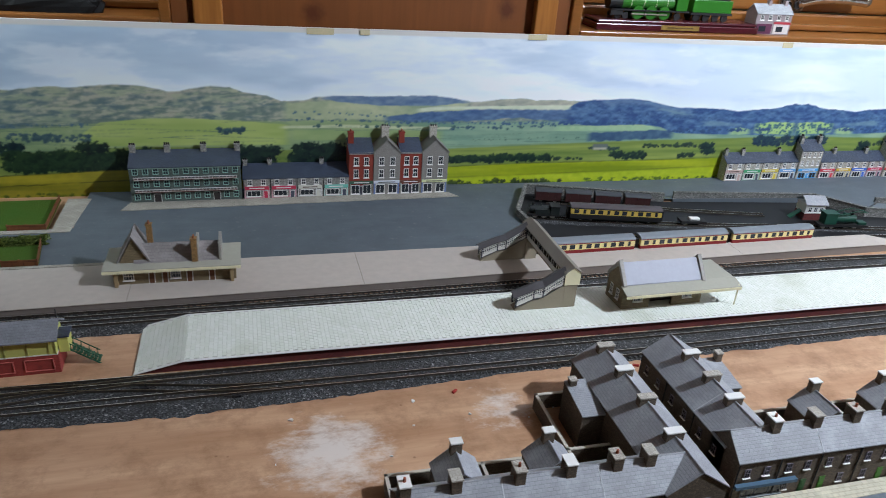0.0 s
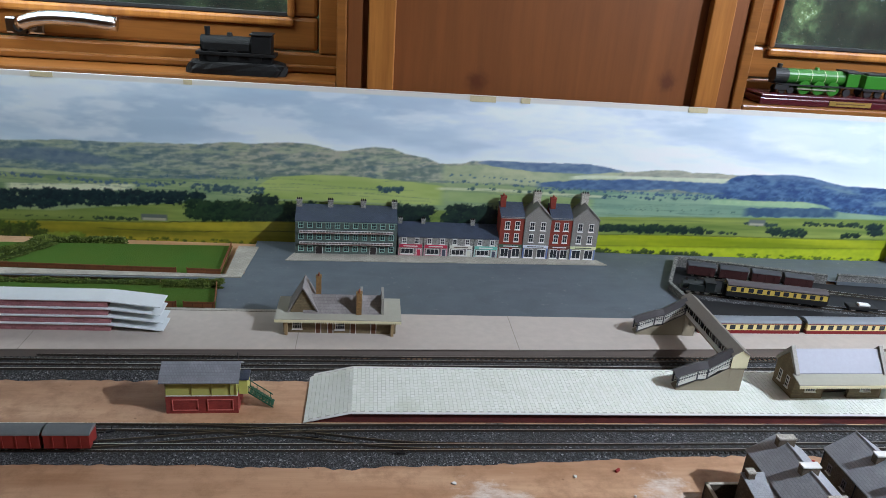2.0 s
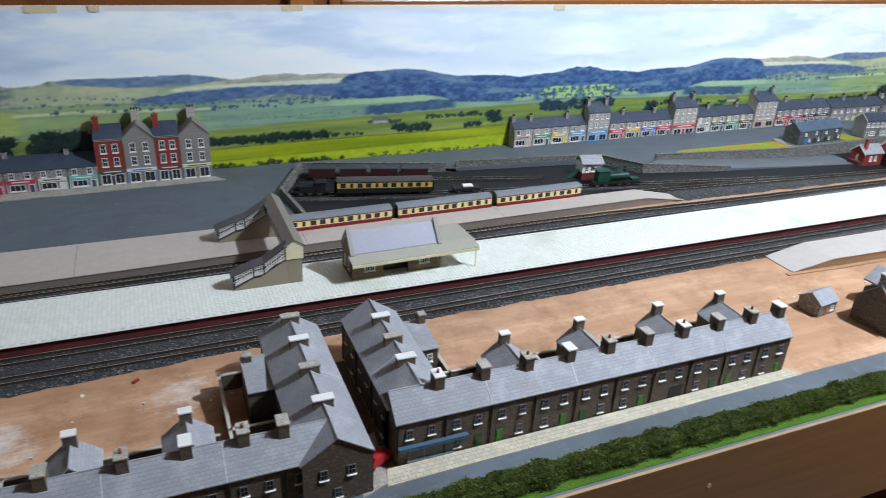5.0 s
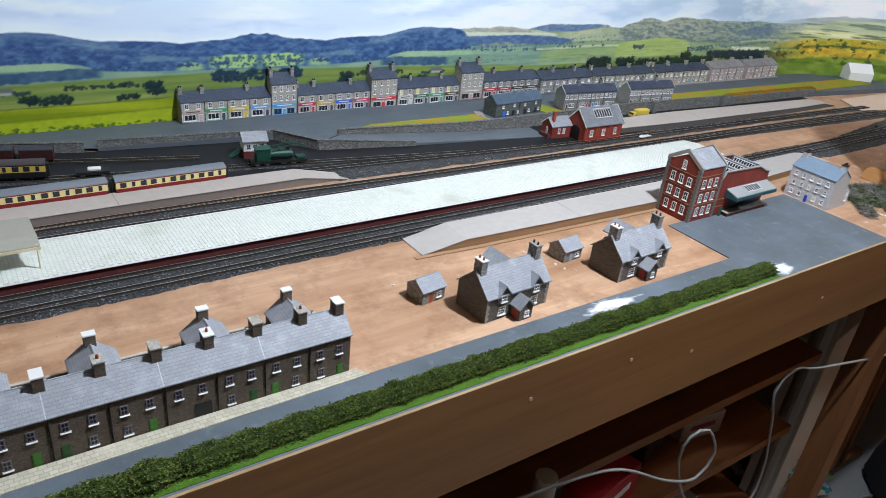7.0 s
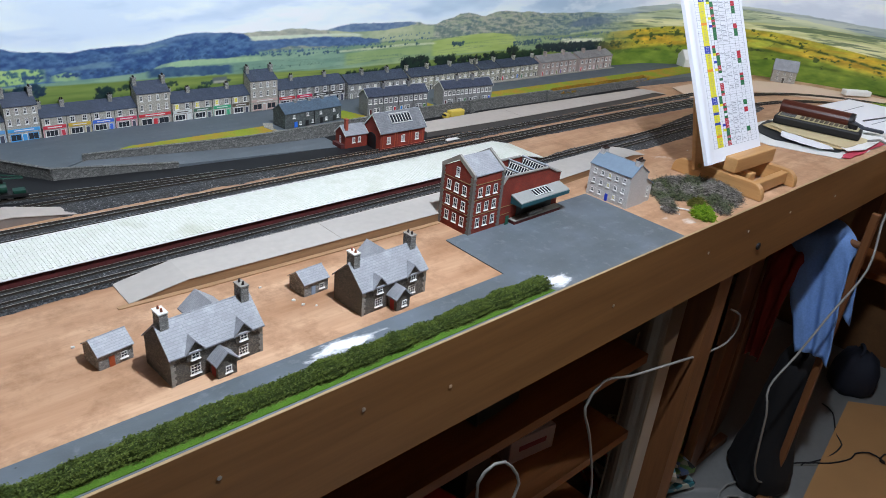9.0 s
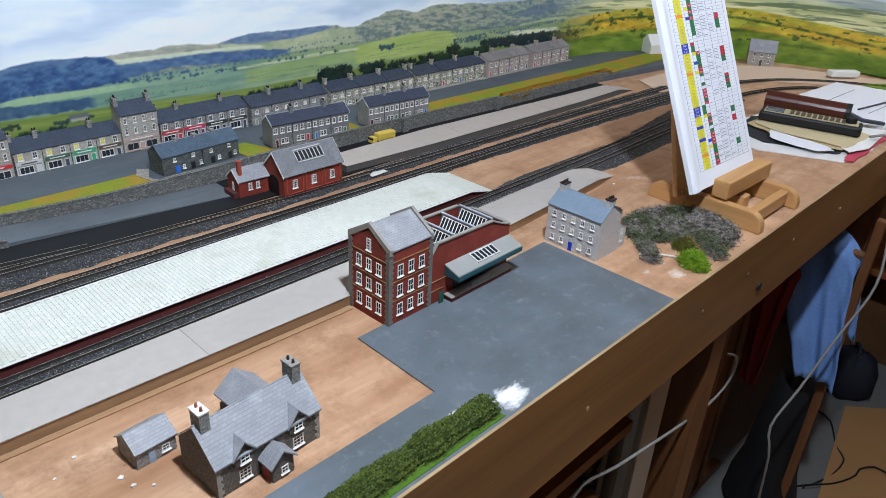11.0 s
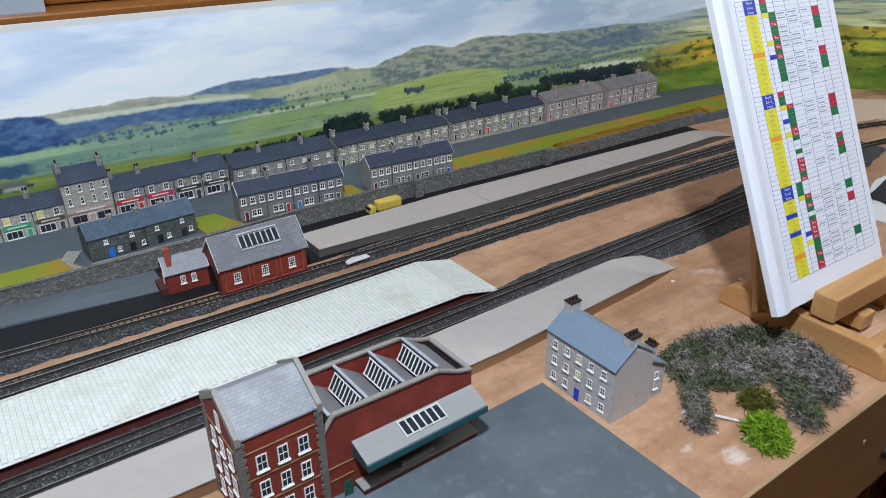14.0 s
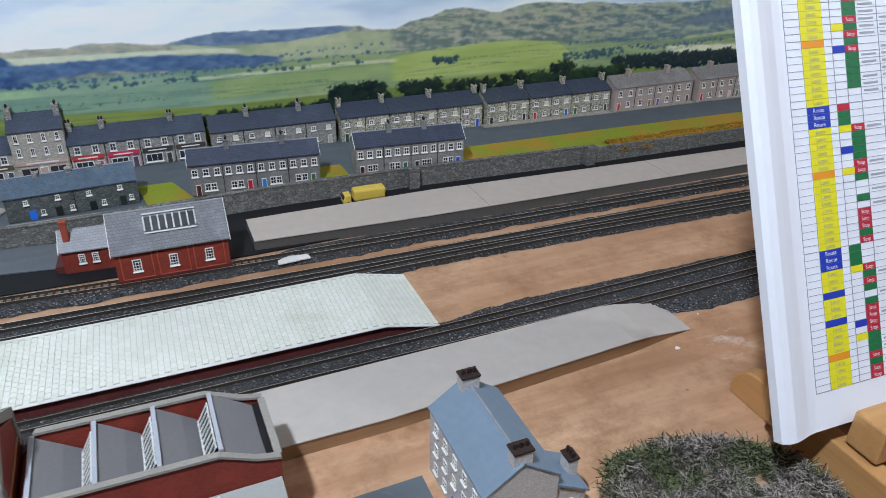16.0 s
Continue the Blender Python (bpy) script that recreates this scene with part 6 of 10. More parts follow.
# front terraces in brown stone
def stone_terrace(m, n, unit, d, eave, ridge, label, side=False, gable=False, chims=None, doors=((66, 110, 44),), shop=False):
    t = thing("terrace_houses", label, "building", m, "brown stone terraces")
    W = n * unit
    body(t, W, d, eave, ridge, stone_brown, slate, over=0.0016)
    dim = shade((112, 104, 112), "dull_window_frame")
    for i in range(n):
        x = unit * i
        if shop and i == 0:
            Shape().box(0.001, -0.004, 0.0155, unit * 1.5, 0, 0.0185).ob("shop_canopy", shade((70, 96, 116), "blue_grey_paint"), t)
            windows(t, [(unit * 0.75, 0.003)], unit * 1.0, 0.011, bars=(3, 1), frame=shade((110, 116, 120), "grey_frame"))
        elif shop and i == 6:
            Shape().box(x + unit * 0.55, -0.0004, 0, x + unit * 0.9, 0.0, 0.015).ob("passage", black, t, "dark passage through the terrace")
        else:
            dx, wx = (0.24, 0.7) if i % 2 == 0 else (0.76, 0.3)
            door(t, x + unit * dx, 0.0058, 0.0132, doors[i % len(doors)], surround=False)
            windows(t, [(x + unit * wx, 0.0055)], 0.0056, 0.0085, frame=dim, sillm=white)
        windows(t, [(x + unit * 0.27, 0.0245), (x + unit * 0.73, 0.0245)], 0.0056, 0.0085, frame=dim, sillm=white)
        Shape().cyl(x + 0.001, -0.0006, 0, 0.0005, eave, n=6).ob("drainpipe", black, t)
    if gable:
        windows(t, [(d * 0.3, 0.0245), (d * 0.7, 0.0245), (d * 0.5, 0.006)], 0.0056, 0.0085, "left", (W, d), frame=dim, sillm=white)
    k_ = (ridge - eave) / (d / 2)
    for i in range(2, n, 2):
        x = unit * i
        Shape().prism([(-0.0016, eave - 0.0016 * k_ + 0.0011), (d / 2, ridge + 0.0011), (d / 2, ridge + 0.0014), (-0.0016, eave - 0.0016 * k_ + 0.0014)], "x", x - 0.0003, x + 0.0003).ob("roof_joint", shade((196, 198, 200), "roof_card_edge"), t)
    for i, k in enumerate(chims if chims is not None else range(1, n + 1)):
        x = min(max(k * unit, 0.005), W - 0.005)
        cap = white if side or i % 3 == 0 else stone_pale
        if side:
            chimney(t, x, d / 2, ridge - 0.006, ridge + 0.004, 0.0062, 0.015, stone_brown, 0, cap=stone_pale if i % 2 else cap)
        else:
            chimney(t, x, d / 2, ridge - 0.006, ridge + 0.008, 0.0075, 0.011, stone_brown, 0 if i % 2 else 1, cap=cap, potcol=(150, 80, 56))
    return t


def rear_wing(x, y, w, d, eave, ridge, label):
    """A lower kitchen wing whose gable carries a chimney."""
    t = thing("rear_wing", label, "building", pose(x + w / 2, y, 0, 0, 0, 90), "brown stone terraces")
    body(t, d, w, eave, ridge, stone_brown, slate, over=0.0012)
    chimney(t, d - 0.0045, w / 2, ridge - 0.006, ridge + 0.0085, 0.006, 0.0085, stone_brown, 0, cap=white)
    windows(t, [(d * 0.5, 0.006), (d * 0.5, 0.022)], 0.0052, 0.008, size=(d, w))


coping_pale = plain("pale_wall_coping", (192, 184, 170), var=0.2, grain=500)


def yard_walls(pts, label):
    t = thing("yard_walls", label, "wall")
    for (xa, ya), (xb, yb) in pts:
        Shape().box(min(xa, xb) - 0.0011, min(ya, yb) - 0.0011, 0, max(xa, xb) + 0.0011, max(ya, yb) + 0.0011, 0.0155).ob("wall_panel", stone_brown, t)
        Shape().box(min(xa, xb) - 0.0014, min(ya, yb) - 0.0014, 0.0155, max(xa, xb) + 0.0014, max(ya, yb) + 0.0014, 0.0166).ob("coping", coping_pale, t)


EV, RD = 0.0415, 0.0575
stone_terrace(pose(0.4725, -0.246, 0), 10, 0.039, 0.0365, EV, RD, "long brown stone terrace with slate roof and green doors", shop=True, doors=((66, 118, 40), (40, 84, 40), (66, 118, 40)))
stone_terrace(pose(0.4725, -0.0925, 0, 0, 0, -90), 3, 0.0451, 0.05, EV, RD + 0.001, "brown stone corner terrace with slate roof running back from the street", side=True, chims=(0.787, 1.54, 2.25), doors=((66, 60, 40), (50, 70, 40)))
stone_terrace(pose(0.4475, -0.2665, 0, 0, 0, 90), 4, 0.043, 0.05, EV, RD + 0.001, "brown stone side terrace whose gable end faces the street", side=True, gable=True, chims=(0.965, 1.965, 2.895, 3.755), doors=((66, 60, 40), (90, 40, 36)))
stone_terrace(pose(0.2, -0.2635, 0), 6, 0.0372, 0.0385, EV, RD, "brown stone terrace with grey slate roof and tall stone chimneys", chims=(0, 1.1, 2.35, 3.39, 4.38, 5.1), doors=((66, 118, 40), (60, 60, 40)))
for x in (0.594, 0.67, 0.757, 0.832):
    rear_wing(x, -0.2105, 0.035, 0.036, 0.0335, 0.0475, "brown stone kitchen wing with slate roof behind the terrace")
for x in (0.254, 0.3285):
    rear_wing(x, -0.226, 0.034, 0.03, 0.0335, 0.0475, "brown stone kitchen wing behind the terrace")
t_ = thing("rear_wing", "small lean-to wing with slate roof in the corner yard", "building", pose(0.3765, -0.1655, 0, 0, 0, 0), "brown stone terraces")
body(t_, 0.03, 0.041, 0.0345, 0.041, stone_brown, slate, low=True)
chimney(t_, 0.005, 0.036, 0.036, 0.0465, 0.006, 0.006, stone_brown, 0, cap=stone_pale)
t_ = thing("rear_wing", "small lean-to wing with slate roof behind the corner terrace", "building", pose(0.518, -0.147, 0, 0, 0, 0), "brown stone terraces")
body(t_, 0.028, 0.04, 0.031, 0.037, stone_brown, slate, low=True)
chimney(t_, 0.0245, 0.036, 0.034, 0.046, 0.006, 0.006, stone_brown, 0, cap=stone_pale)
windows(t_, [(0.009, 0.006), (0.02, 0.018)], 0.005, 0.008)
yard_walls([((0.359, -0.108), (0.359, -0.225)), ((0.359, -0.108), (0.396, -0.108)), ((0.359, -0.182), (0.396, -0.182)), ((0.205, -0.185), (0.35, -0.185)), ((0.205, -0.185), (0.205, -0.225)), ((0.283, -0.185), (0.283, -0.225))], "low brown stone yard walls with pale copings")
yard_walls([((0.524, -0.165), (0.865, -0.165)), ((0.55, -0.165), (0.55, -0.105)), ((0.636, -0.165), (0.636, -0.208)), ((0.72, -0.165), (0.72, -0.208)), ((0.8, -0.165), (0.8, -0.208)), ((0.865, -0.165), (0.865, -0.208))], "low brown stone yard walls behind the long terrace")
pave_pale = courses("pale_paving_print", (204, 196, 172), (160, 152, 132), 0.006, 0.004, var=0.14, axes="xy", bump=0.0001)
patch("pavement_strip", [(0.46, -0.2655), (0.877, -0.2580), (0.87, -0.2462), (0.465, -0.2485)], 0.0026, pave_pale, "pale paved pavement along the terrace front", "pavement")
patch("pavement_strip", [(0.44, -0.27), (0.462, -0.262), (0.468, -0.205), (0.45, -0.21)], 0.0025, slabs_pave, "pale paved pavement at the alley mouth", "pavement")
patch("alley", [(0.449, -0.22), (0.471, -0.22), (0.471, -0.1), (0.449, -0.1)], 0.0021, stones("alley_setts", (104, 88, 66), (70, 58, 44), 0.003, 0.3), "brown cobbled alley between the terraces", "alley")
pb = thing("post_box_car", "small red toy car parked at the alley mouth", "car", pose(0.459, -0.2405, 0.0028, 0, 0, 25))
Shape().prism([(-0.013, 0.002), (0.013, 0.002), (0.013, 0.0065), (0.006, 0.0075), (0.004, 0.0115), (-0.006, 0.0115), (-0.0085, 0.0075), (-0.013, 0.006)], "y", -0.005, 0.005).ob("body", shade((176, 30, 40), "red_paint"), pb, bevel=0.0006)
for x in (-0.008, 0.008):
    for y in (-0.005, 0.0038):
        Shape().cyl(x, y, 0.002, 0.002, 0.0012, "y", 10).ob("wheel", black, pb)


# cottages with porches
def cottage(m, label, dorm=(0.022, 0.068)):
    t = thing("cottage", label, "cottage", m, "stone cottages with porches")
    W, D, E, R = 0.088, 0.046, 0.029, 0.0505
    wall = stones("dark_cottage_stone", (92, 88, 82), (126, 120, 110), 0.0034, 0.3)
    body(t, W, D, E, R, wall, slate, over=0.0022, th=0.0013)
    qs = Shape()
    for x in (0.0, W - 0.003):
        for k in range(9):
            ln = 0.0045 if k % 2 else 0.003
            xx = x if x == 0 else W - ln
            qs.box(xx, -0.0006, k * 0.0032, xx + ln, 0, k * 0.0032 + 0.0028)
    qs.ob("quoins", quoin, t)
    for x in dorm:
        w, g = 0.018, 0.011
        z0 = E - 0.003
        dm = Shape().prism([(x - w / 2 + 0.0015, 0.02), (x + w / 2 - 0.0015, 0.02), (x + w / 2 - 0.0015, z0 + 0.004), (x, z0 + g + 0.001), (x - w / 2 + 0.0015, z0 + 0.004)], "y", -0.0012, 0.012)
        do = dm.ob("dormer", wall, t)
        Shape().prism([(x - w / 2 - 0.001, z0 + 0.0005), (x, z0 + g + 0.0015), (x + w / 2 + 0.001, z0 + 0.0005), (x + w / 2 + 0.001, z0 + 0.002), (x, z0 + g + 0.003), (x - w / 2 - 0.001, z0 + 0.002)], "y", -0.003, 0.019).ob("dormer_roof", slate, do)
        windows(t, [(x, E - 0.008)], 0.0075, 0.0065, bars=(2, 2), off=0.0014)
        windows(t, [(x, 0.005)], 0.0095, 0.0095, bars=(3, 3))
    px, pw, pd = W / 2, 0.018, 0.014
    po = Shape().prism([(px - pw / 2, 0), (px + pw / 2, 0), (px + pw / 2, 0.015), (px, 0.024), (px - pw / 2, 0.015)], "y", -pd, 0).ob("porch", wall, t)
    Shape().prism([(px - pw / 2 - 0.0025, 0.0135), (px, 0.0245), (px + pw / 2 + 0.0025, 0.0135), (px + pw / 2 + 0.0025, 0.015), (px, 0.0262), (px - pw / 2 - 0.0025, 0.015)], "y", -pd - 0.0022, 0.002).ob("porch_roof", slate, po)
    windows(t, [(px + 0.001, 0.004)], 0.006, 0.0065, off=pd)
    k = pose(px - pw / 2, -pd * 0.5, 0, 0, 0, -90)
    spot("door", Shape().box(-0.003, -0.0004, 0, 0.003, 0, 0.0125).mesh("door", shade((160, 44, 36), "door_paint")), k, t)
    for x in (0.006, W - 0.006):
        chimney(t, x, D / 2, R - 0.006, R + 0.011, 0.0075, 0.012, stone_grey, 2, cap=white if x < 0.01 else quoin, potcol=(150, 90, 66) if x < 0.01 else (56, 46, 44))
    rw = Shape().prism([(D, 0), (D + 0.02, 0), (D + 0.02, 0.02), (D, 0.031)], "x", 0.045, 0.075).ob("rear_wing", wall, t)
    Shape().prism([(0.042, 0.028), (0.06, 0.0425), (0.078, 0.028), (0.078, 0.0295), (0.06, 0.044), (0.042, 0.0295)], "y", D / 2, D + 0.022).ob("rear_roof", slate, rw)


cottage(pose(1.0215, -0.2355, 0, 0, 0, 3.5), "grey stone cottage with gabled dormers, porch and white-topped chimney")
cottage(pose(1.2185, -0.2335, 0, 0, 0, 2.5), "grey stone cottage with gabled dormers and red porch door")


def hut(m, rgb, label):
    t = thing("garden_hut", label, "hut", m, "stone huts")
    W, D = 0.031, 0.026
    body(t, W, D, 0.0155, 0.0245, stone_grey, slate, over=0.0018)
    door(t, W * 0.38, 0.005, 0.0105, rgb, surround=False)
    windows(t, [(W * 0.73, 0.0045)], 0.0062, 0.006, bars=(2, 2))


hut(pose(0.982, -0.18, 0, 0, 0, 8), (176, 84, 46), "small stone hut with slate roof and orange door")
hut(pose(1.191, -0.1705, 0, 0, 0, 4), (150, 168, 190), "small stone hut with slate roof and pale blue door")


# brick warehouse with its tower
def warehouse():
    t = thing("warehouse", "red brick warehouse with four-storey tower, loading canopy and saw-tooth roof lights", "building", pose(1.4445, -0.158, 0, 0, 0, 1.0))
    W, D, E, R = 0.056, 0.056, 0.082, 0.1
    tw = Shape().prism([(0, 0), (D, 0), (D, E - 0.0035), (D / 2, R - 0.006), (0, E - 0.0035)], "x", 0, W).ob("tower", brick, t, "four-storey red brick tower")
    Shape().prism([(-0.001, E - 0.0018), (D / 2, R - 0.002), (D + 0.001, E - 0.0018), (D + 0.001, E - 0.0003), (D / 2, R - 0.0005), (-0.001, E - 0.0003)], "x", 0.0022, W - 0.0022).ob("roof", slate, tw)
    for x in (-0.0008, W - 0.0026):
        Shape().prism([(-0.0015, E - 0.0045), (-0.0015, E + 0.0018), (D / 2, R + 0.0022), (D + 0.0015, E + 0.0018), (D + 0.0015, E - 0.0045), (D / 2, R - 0.0035)], "x", x, x + 0.0034).ob("gable_coping", quoin, tw)
    qm = plain("dark_grey_quoins", (116, 112, 106), var=0.3, grain=500)
    for x, y in ((0, 0), (W, 0), (0, D), (W, D)):
        for k in range(27):
            qs = Shape()
            ln = 0.005 if k % 2 else 0.0036
            dx, dy = (ln if x == 0 else -ln), (ln if y == 0 else -ln)
            x0, x1 = sorted((x - (0.0008 if x == 0 else -0.0008), x + dx))
            y0, y1 = sorted((y - (0.0008 if y == 0 else -0.0008), y + dy))
            qs.box(x0, y0, k * 0.003, x1, y1, k * 0.003 + 0.0028).ob("quoin", qm, tw)
    for z in (0.01, 0.031, 0.052):
        windows(tw, [(W * 0.25, z), (W * 0.5, z), (W * 0.75, z)], 0.0072, 0.0125, bars=(2, 2), size=(W, D))
        windows(tw, [(D * 0.25, z), (D * 0.5, z), (D * 0.75, z)], 0.0072, 0.0125, "left", (W, D), bars=(2, 2))
    windows(tw, [(D * 0.5, 0.073)], 0.0062, 0.0125, "left", (W, D), bars=(3, 4))
    for z in (0.0265, 0.0475, 0.0685):
        Shape().box(-0.0006, -0.0006, z, W + 0.0006, D + 0.0006, z + 0.0008).ob("string_course", shade((150, 120, 80), "buff_band"), tw)
    x0, x1, H = W + 0.0005, 0.178, 0.062
    outline = [(x0, 0), (x1, 0), (x1, 0.0545), (x1 - 0.012, 0.0575), (x1 - 0.03, 0.066), (x0 + 0.008, 0.068), (x0, 0.058)]
    Shape().prism(outline, "y", D - 0.0015, D).ob("rear_wall", brick, t)
    Shape().box(x1 - 0.0015, 0.0055, 0, x1, D - 0.0015, 0.0545).ob("end_wall", brick, t)
    hall = Shape().prism(outline, "y", 0.004, 0.0055).box(x0, 0.0055, 0, x0 + 0.0015, D - 0.0015, 0.058).box(x0 + 0.0015, 0.0055, H - 0.012, x1 - 0.0015, D - 0.0015, H - 0.011)
    ho = hall.ob("hall", brick, t, "long red brick hall")
    top_ = outline[2:]
    cap_ = top_ + [(a_, b_ + 0.0016) for a_, b_ in top_[::-1]]
    co = Shape().prism(cap_, "y", 0.0028, 0.0066).prism(cap_, "y", D - 0.0026, D + 0.0012).box(x1 - 0.003, 0.0066, 0.0545, x1 + 0.001, D - 0.0026, 0.0561)
    co.ob("parapet_coping", quoin, ho)
    felt = plain("roof_felt_grey", (120, 120, 121), rough=0.8, grain=500, var=0.12)
    flash = plain("pale_flashing", (168, 174, 182), rough=0.5, var=0.15)
    ridges, zr, zv = (0.0625, 0.0915, 0.1205, 0.1495), H + 0.0058, H - 0.0095
    for k, xr in enumerate(ridges):
        xv = ridges[k + 1] - 0.0085 if k < 3 else 0.1715
        Shape().prism([(xr, zr), (xv, zv), (xv, zv - 0.0012), (xr, zv - 0.0012)], "y", 0.0066, D - 0.0027).ob("roof_slope", felt, ho, "grey felt roof slope")
        Shape().box(xr - 0.0011, 0.0066, zr - 0.0004, xr + 0.0012, D - 0.0027, zr + 0.0009).ob("ridge_flashing", flash, ho)
        if k == 3:
            continue
        xn = ridges[k + 1]
        lo_, hi_ = Vector((xv + 0.0003, 0, zv)), Vector((xn - 0.0003, 0, zr - 0.0006))
        ang = math.degrees(math.atan2(hi_.z - lo_.z, hi_.x - lo_.x))
        nrm = Vector((lo_.z - hi_.z, 0, hi_.x - lo_.x)).normalized()
        L_ = (hi_ - lo_).length
        mid = (lo_ + hi_) / 2 + nrm * 0.0003
        Shape().slab(Matrix.Translation((mid.x, D / 2 + 0.002, mid.z)) @ pose(0, 0, 0, 0, -ang, 0), L_ * 0.76, D - 0.02, 0.0005).ob("glazing", glass_dark, ho)
        fr = Shape()
        for end in (0.12, 0.88):
            c = lo_.lerp(hi_, end) + nrm * 0.0008
            fr.slab(Matrix.Translation((c.x, D / 2 + 0.002, c.z)) @ pose(0, 0, 0, 0, -ang, 0), 0.0009, D - 0.019, 0.0007)
        for i in range(9):
            c = (lo_ + hi_) / 2 + nrm * 0.0008
            fr.slab(Matrix.Translation((c.x, 0.0125 + (D - 0.021) * i / 8, c.z)) @ pose(0, 0, 0, 0, -ang, 0), L_ * 0.78, 0.0008, 0.0006)
        fr.ob("glazing_frame", white, ho)
    Shape().box(0.1716, 0.0066, zv - 0.001, x1 - 0.0031, D - 0.0027, zv + 0.0006).ob("gutter", black, ho, "black lead gutter")
    for z in (0.0155, 0.0265):
        Shape().box(x0 + 0.001, 0.0034, z, 0.0755 if z < 0.02 else x1, 0.004, z + 0.0008).ob("string_course", shade((150, 120, 80), "buff_band"), ho)
    sk = Shape()
    for i in range(4):
        sk.cyl(0.108 + 0.0072 * i, -0.0045, 0.0098, 0.0023, 0.0068, "x", 10)
    sk.ob("sacks", shade((150, 150, 148), "grey_sacking"), t, "row of grey sacks on the loading dock")
    door(t, x0 + 0.012, 0.0065, 0.0145, (34, 92, 74), z=0.0, size=(0, 0), surround=False)
    bpy.data.objects[t.children[-1].name].location.y = 0.0038
    for (ya, yb, lab) in ((-0.0075, 0.0035, "front"), (D + 0.0005, D + 0.028, "rear")):
        lo_y, hi_y = ya, yb
        dk = Shape().box((0.0765 if ya < 0 else x0 + 0.02), ya, 0.0 if ya < 0 else 0.0125, x1 - 0.004, yb, 0.0065 if ya < 0 else 0.0135).ob("loading_dock", brick_dark, t)
        Shape().box(0.0755 if ya < 0 else x0 + 0.019, ya - 0.001, 0.0065 if ya < 0 else 0.0135, x1 - 0.003, yb, 0.0075 if ya < 0 else 0.0142).ob("dock_edge", quoin, dk)
        if ya < 0:
            prof = [(ya - 0.0085, 0.034), (yb, 0.0405), (yb, 0.042), (ya - 0.0085, 0.0357)]
        else:
            prof = [(ya, 0.031), (yb + 0.002, 0.0225), (yb + 0.002, 0.0242), (ya, 0.0325)]
        ca, cb = (0.0755, 0.177) if ya < 0 else (x0 + 0.012, x1 - 0.008)
        cn = Shape().prism(prof, "x", ca, cb).ob("canopy", shade((150, 152, 148), "canopy_grey"), t)
        Shape().box(ca, (ya - 0.0092) if ya < 0 else yb + 0.0012, 0.0295 if ya < 0 else 0.0165, cb, (ya - 0.008) if ya < 0 else yb + 0.0024, 0.0345 if ya < 0 else 0.0228).ob("canopy_fascia", shade((36, 84, 92), "teal_paint"), cn)
        for x in (ca + 0.0003, cb - 0.0015):
            Shape().prism([(ya - 0.008, 0.0295), (yb, 0.0295), (yb, 0.0403), (ya - 0.008, 0.034)] if ya < 0 else [(yb, 0.0165), (ya, 0.0165), (ya, 0.0305), (yb, 0.0225)], "x", x, x + 0.0012).ob("canopy_cheek", shade((36, 84, 92), "teal_paint"), cn)
        if ya < 0:
            kk = (0.042 - 0.0357) / (yb - ya + 0.0085)
            zz = lambda y: 0.0357 + kk * (y - ya + 0.0085)
            y0, y1 = ya - 0.0035, ya + 0.0085
            doorway = Shape().box(0.09, 0.0032, 0.0076, 0.165, 0.0039, 0.026).ob("loading_door", shade((52, 54, 56), "dark_door"), t)
            ang = math.degrees(math.atan(kk))
            gl = Shape().slab(pose((ca + cb) / 2 + 0.001, (y0 + y1) / 2, zz((y0 + y1) / 2) + 0.0003, ang), 0.034, 0.0135, 0.0006)
            g = gl.ob("skylight", glass_dark, cn)
            bars = Shape()
            for i in range(7):
                bars.slab(pose((ca + cb) / 2 + 0.001 - 0.017 + 0.034 * i / 6, (y0 + y1) / 2, zz((y0 + y1) / 2) + 0.0008, ang), 0.0012, 0.0145, 0.0006)
            for yy in (y0, y1):
                bars.slab(pose((ca + cb) / 2 + 0.001, yy, zz(yy) + 0.0008, ang), 0.0355, 0.0012, 0.0006)
            bars.ob("skylight_frame", shade((206, 208, 204), "bar_white"), g)


warehouse()


card_blue = plain("blue_grey_card_roof", (120, 138, 154), rough=0.5, grain=220, var=0.16, wide=70)


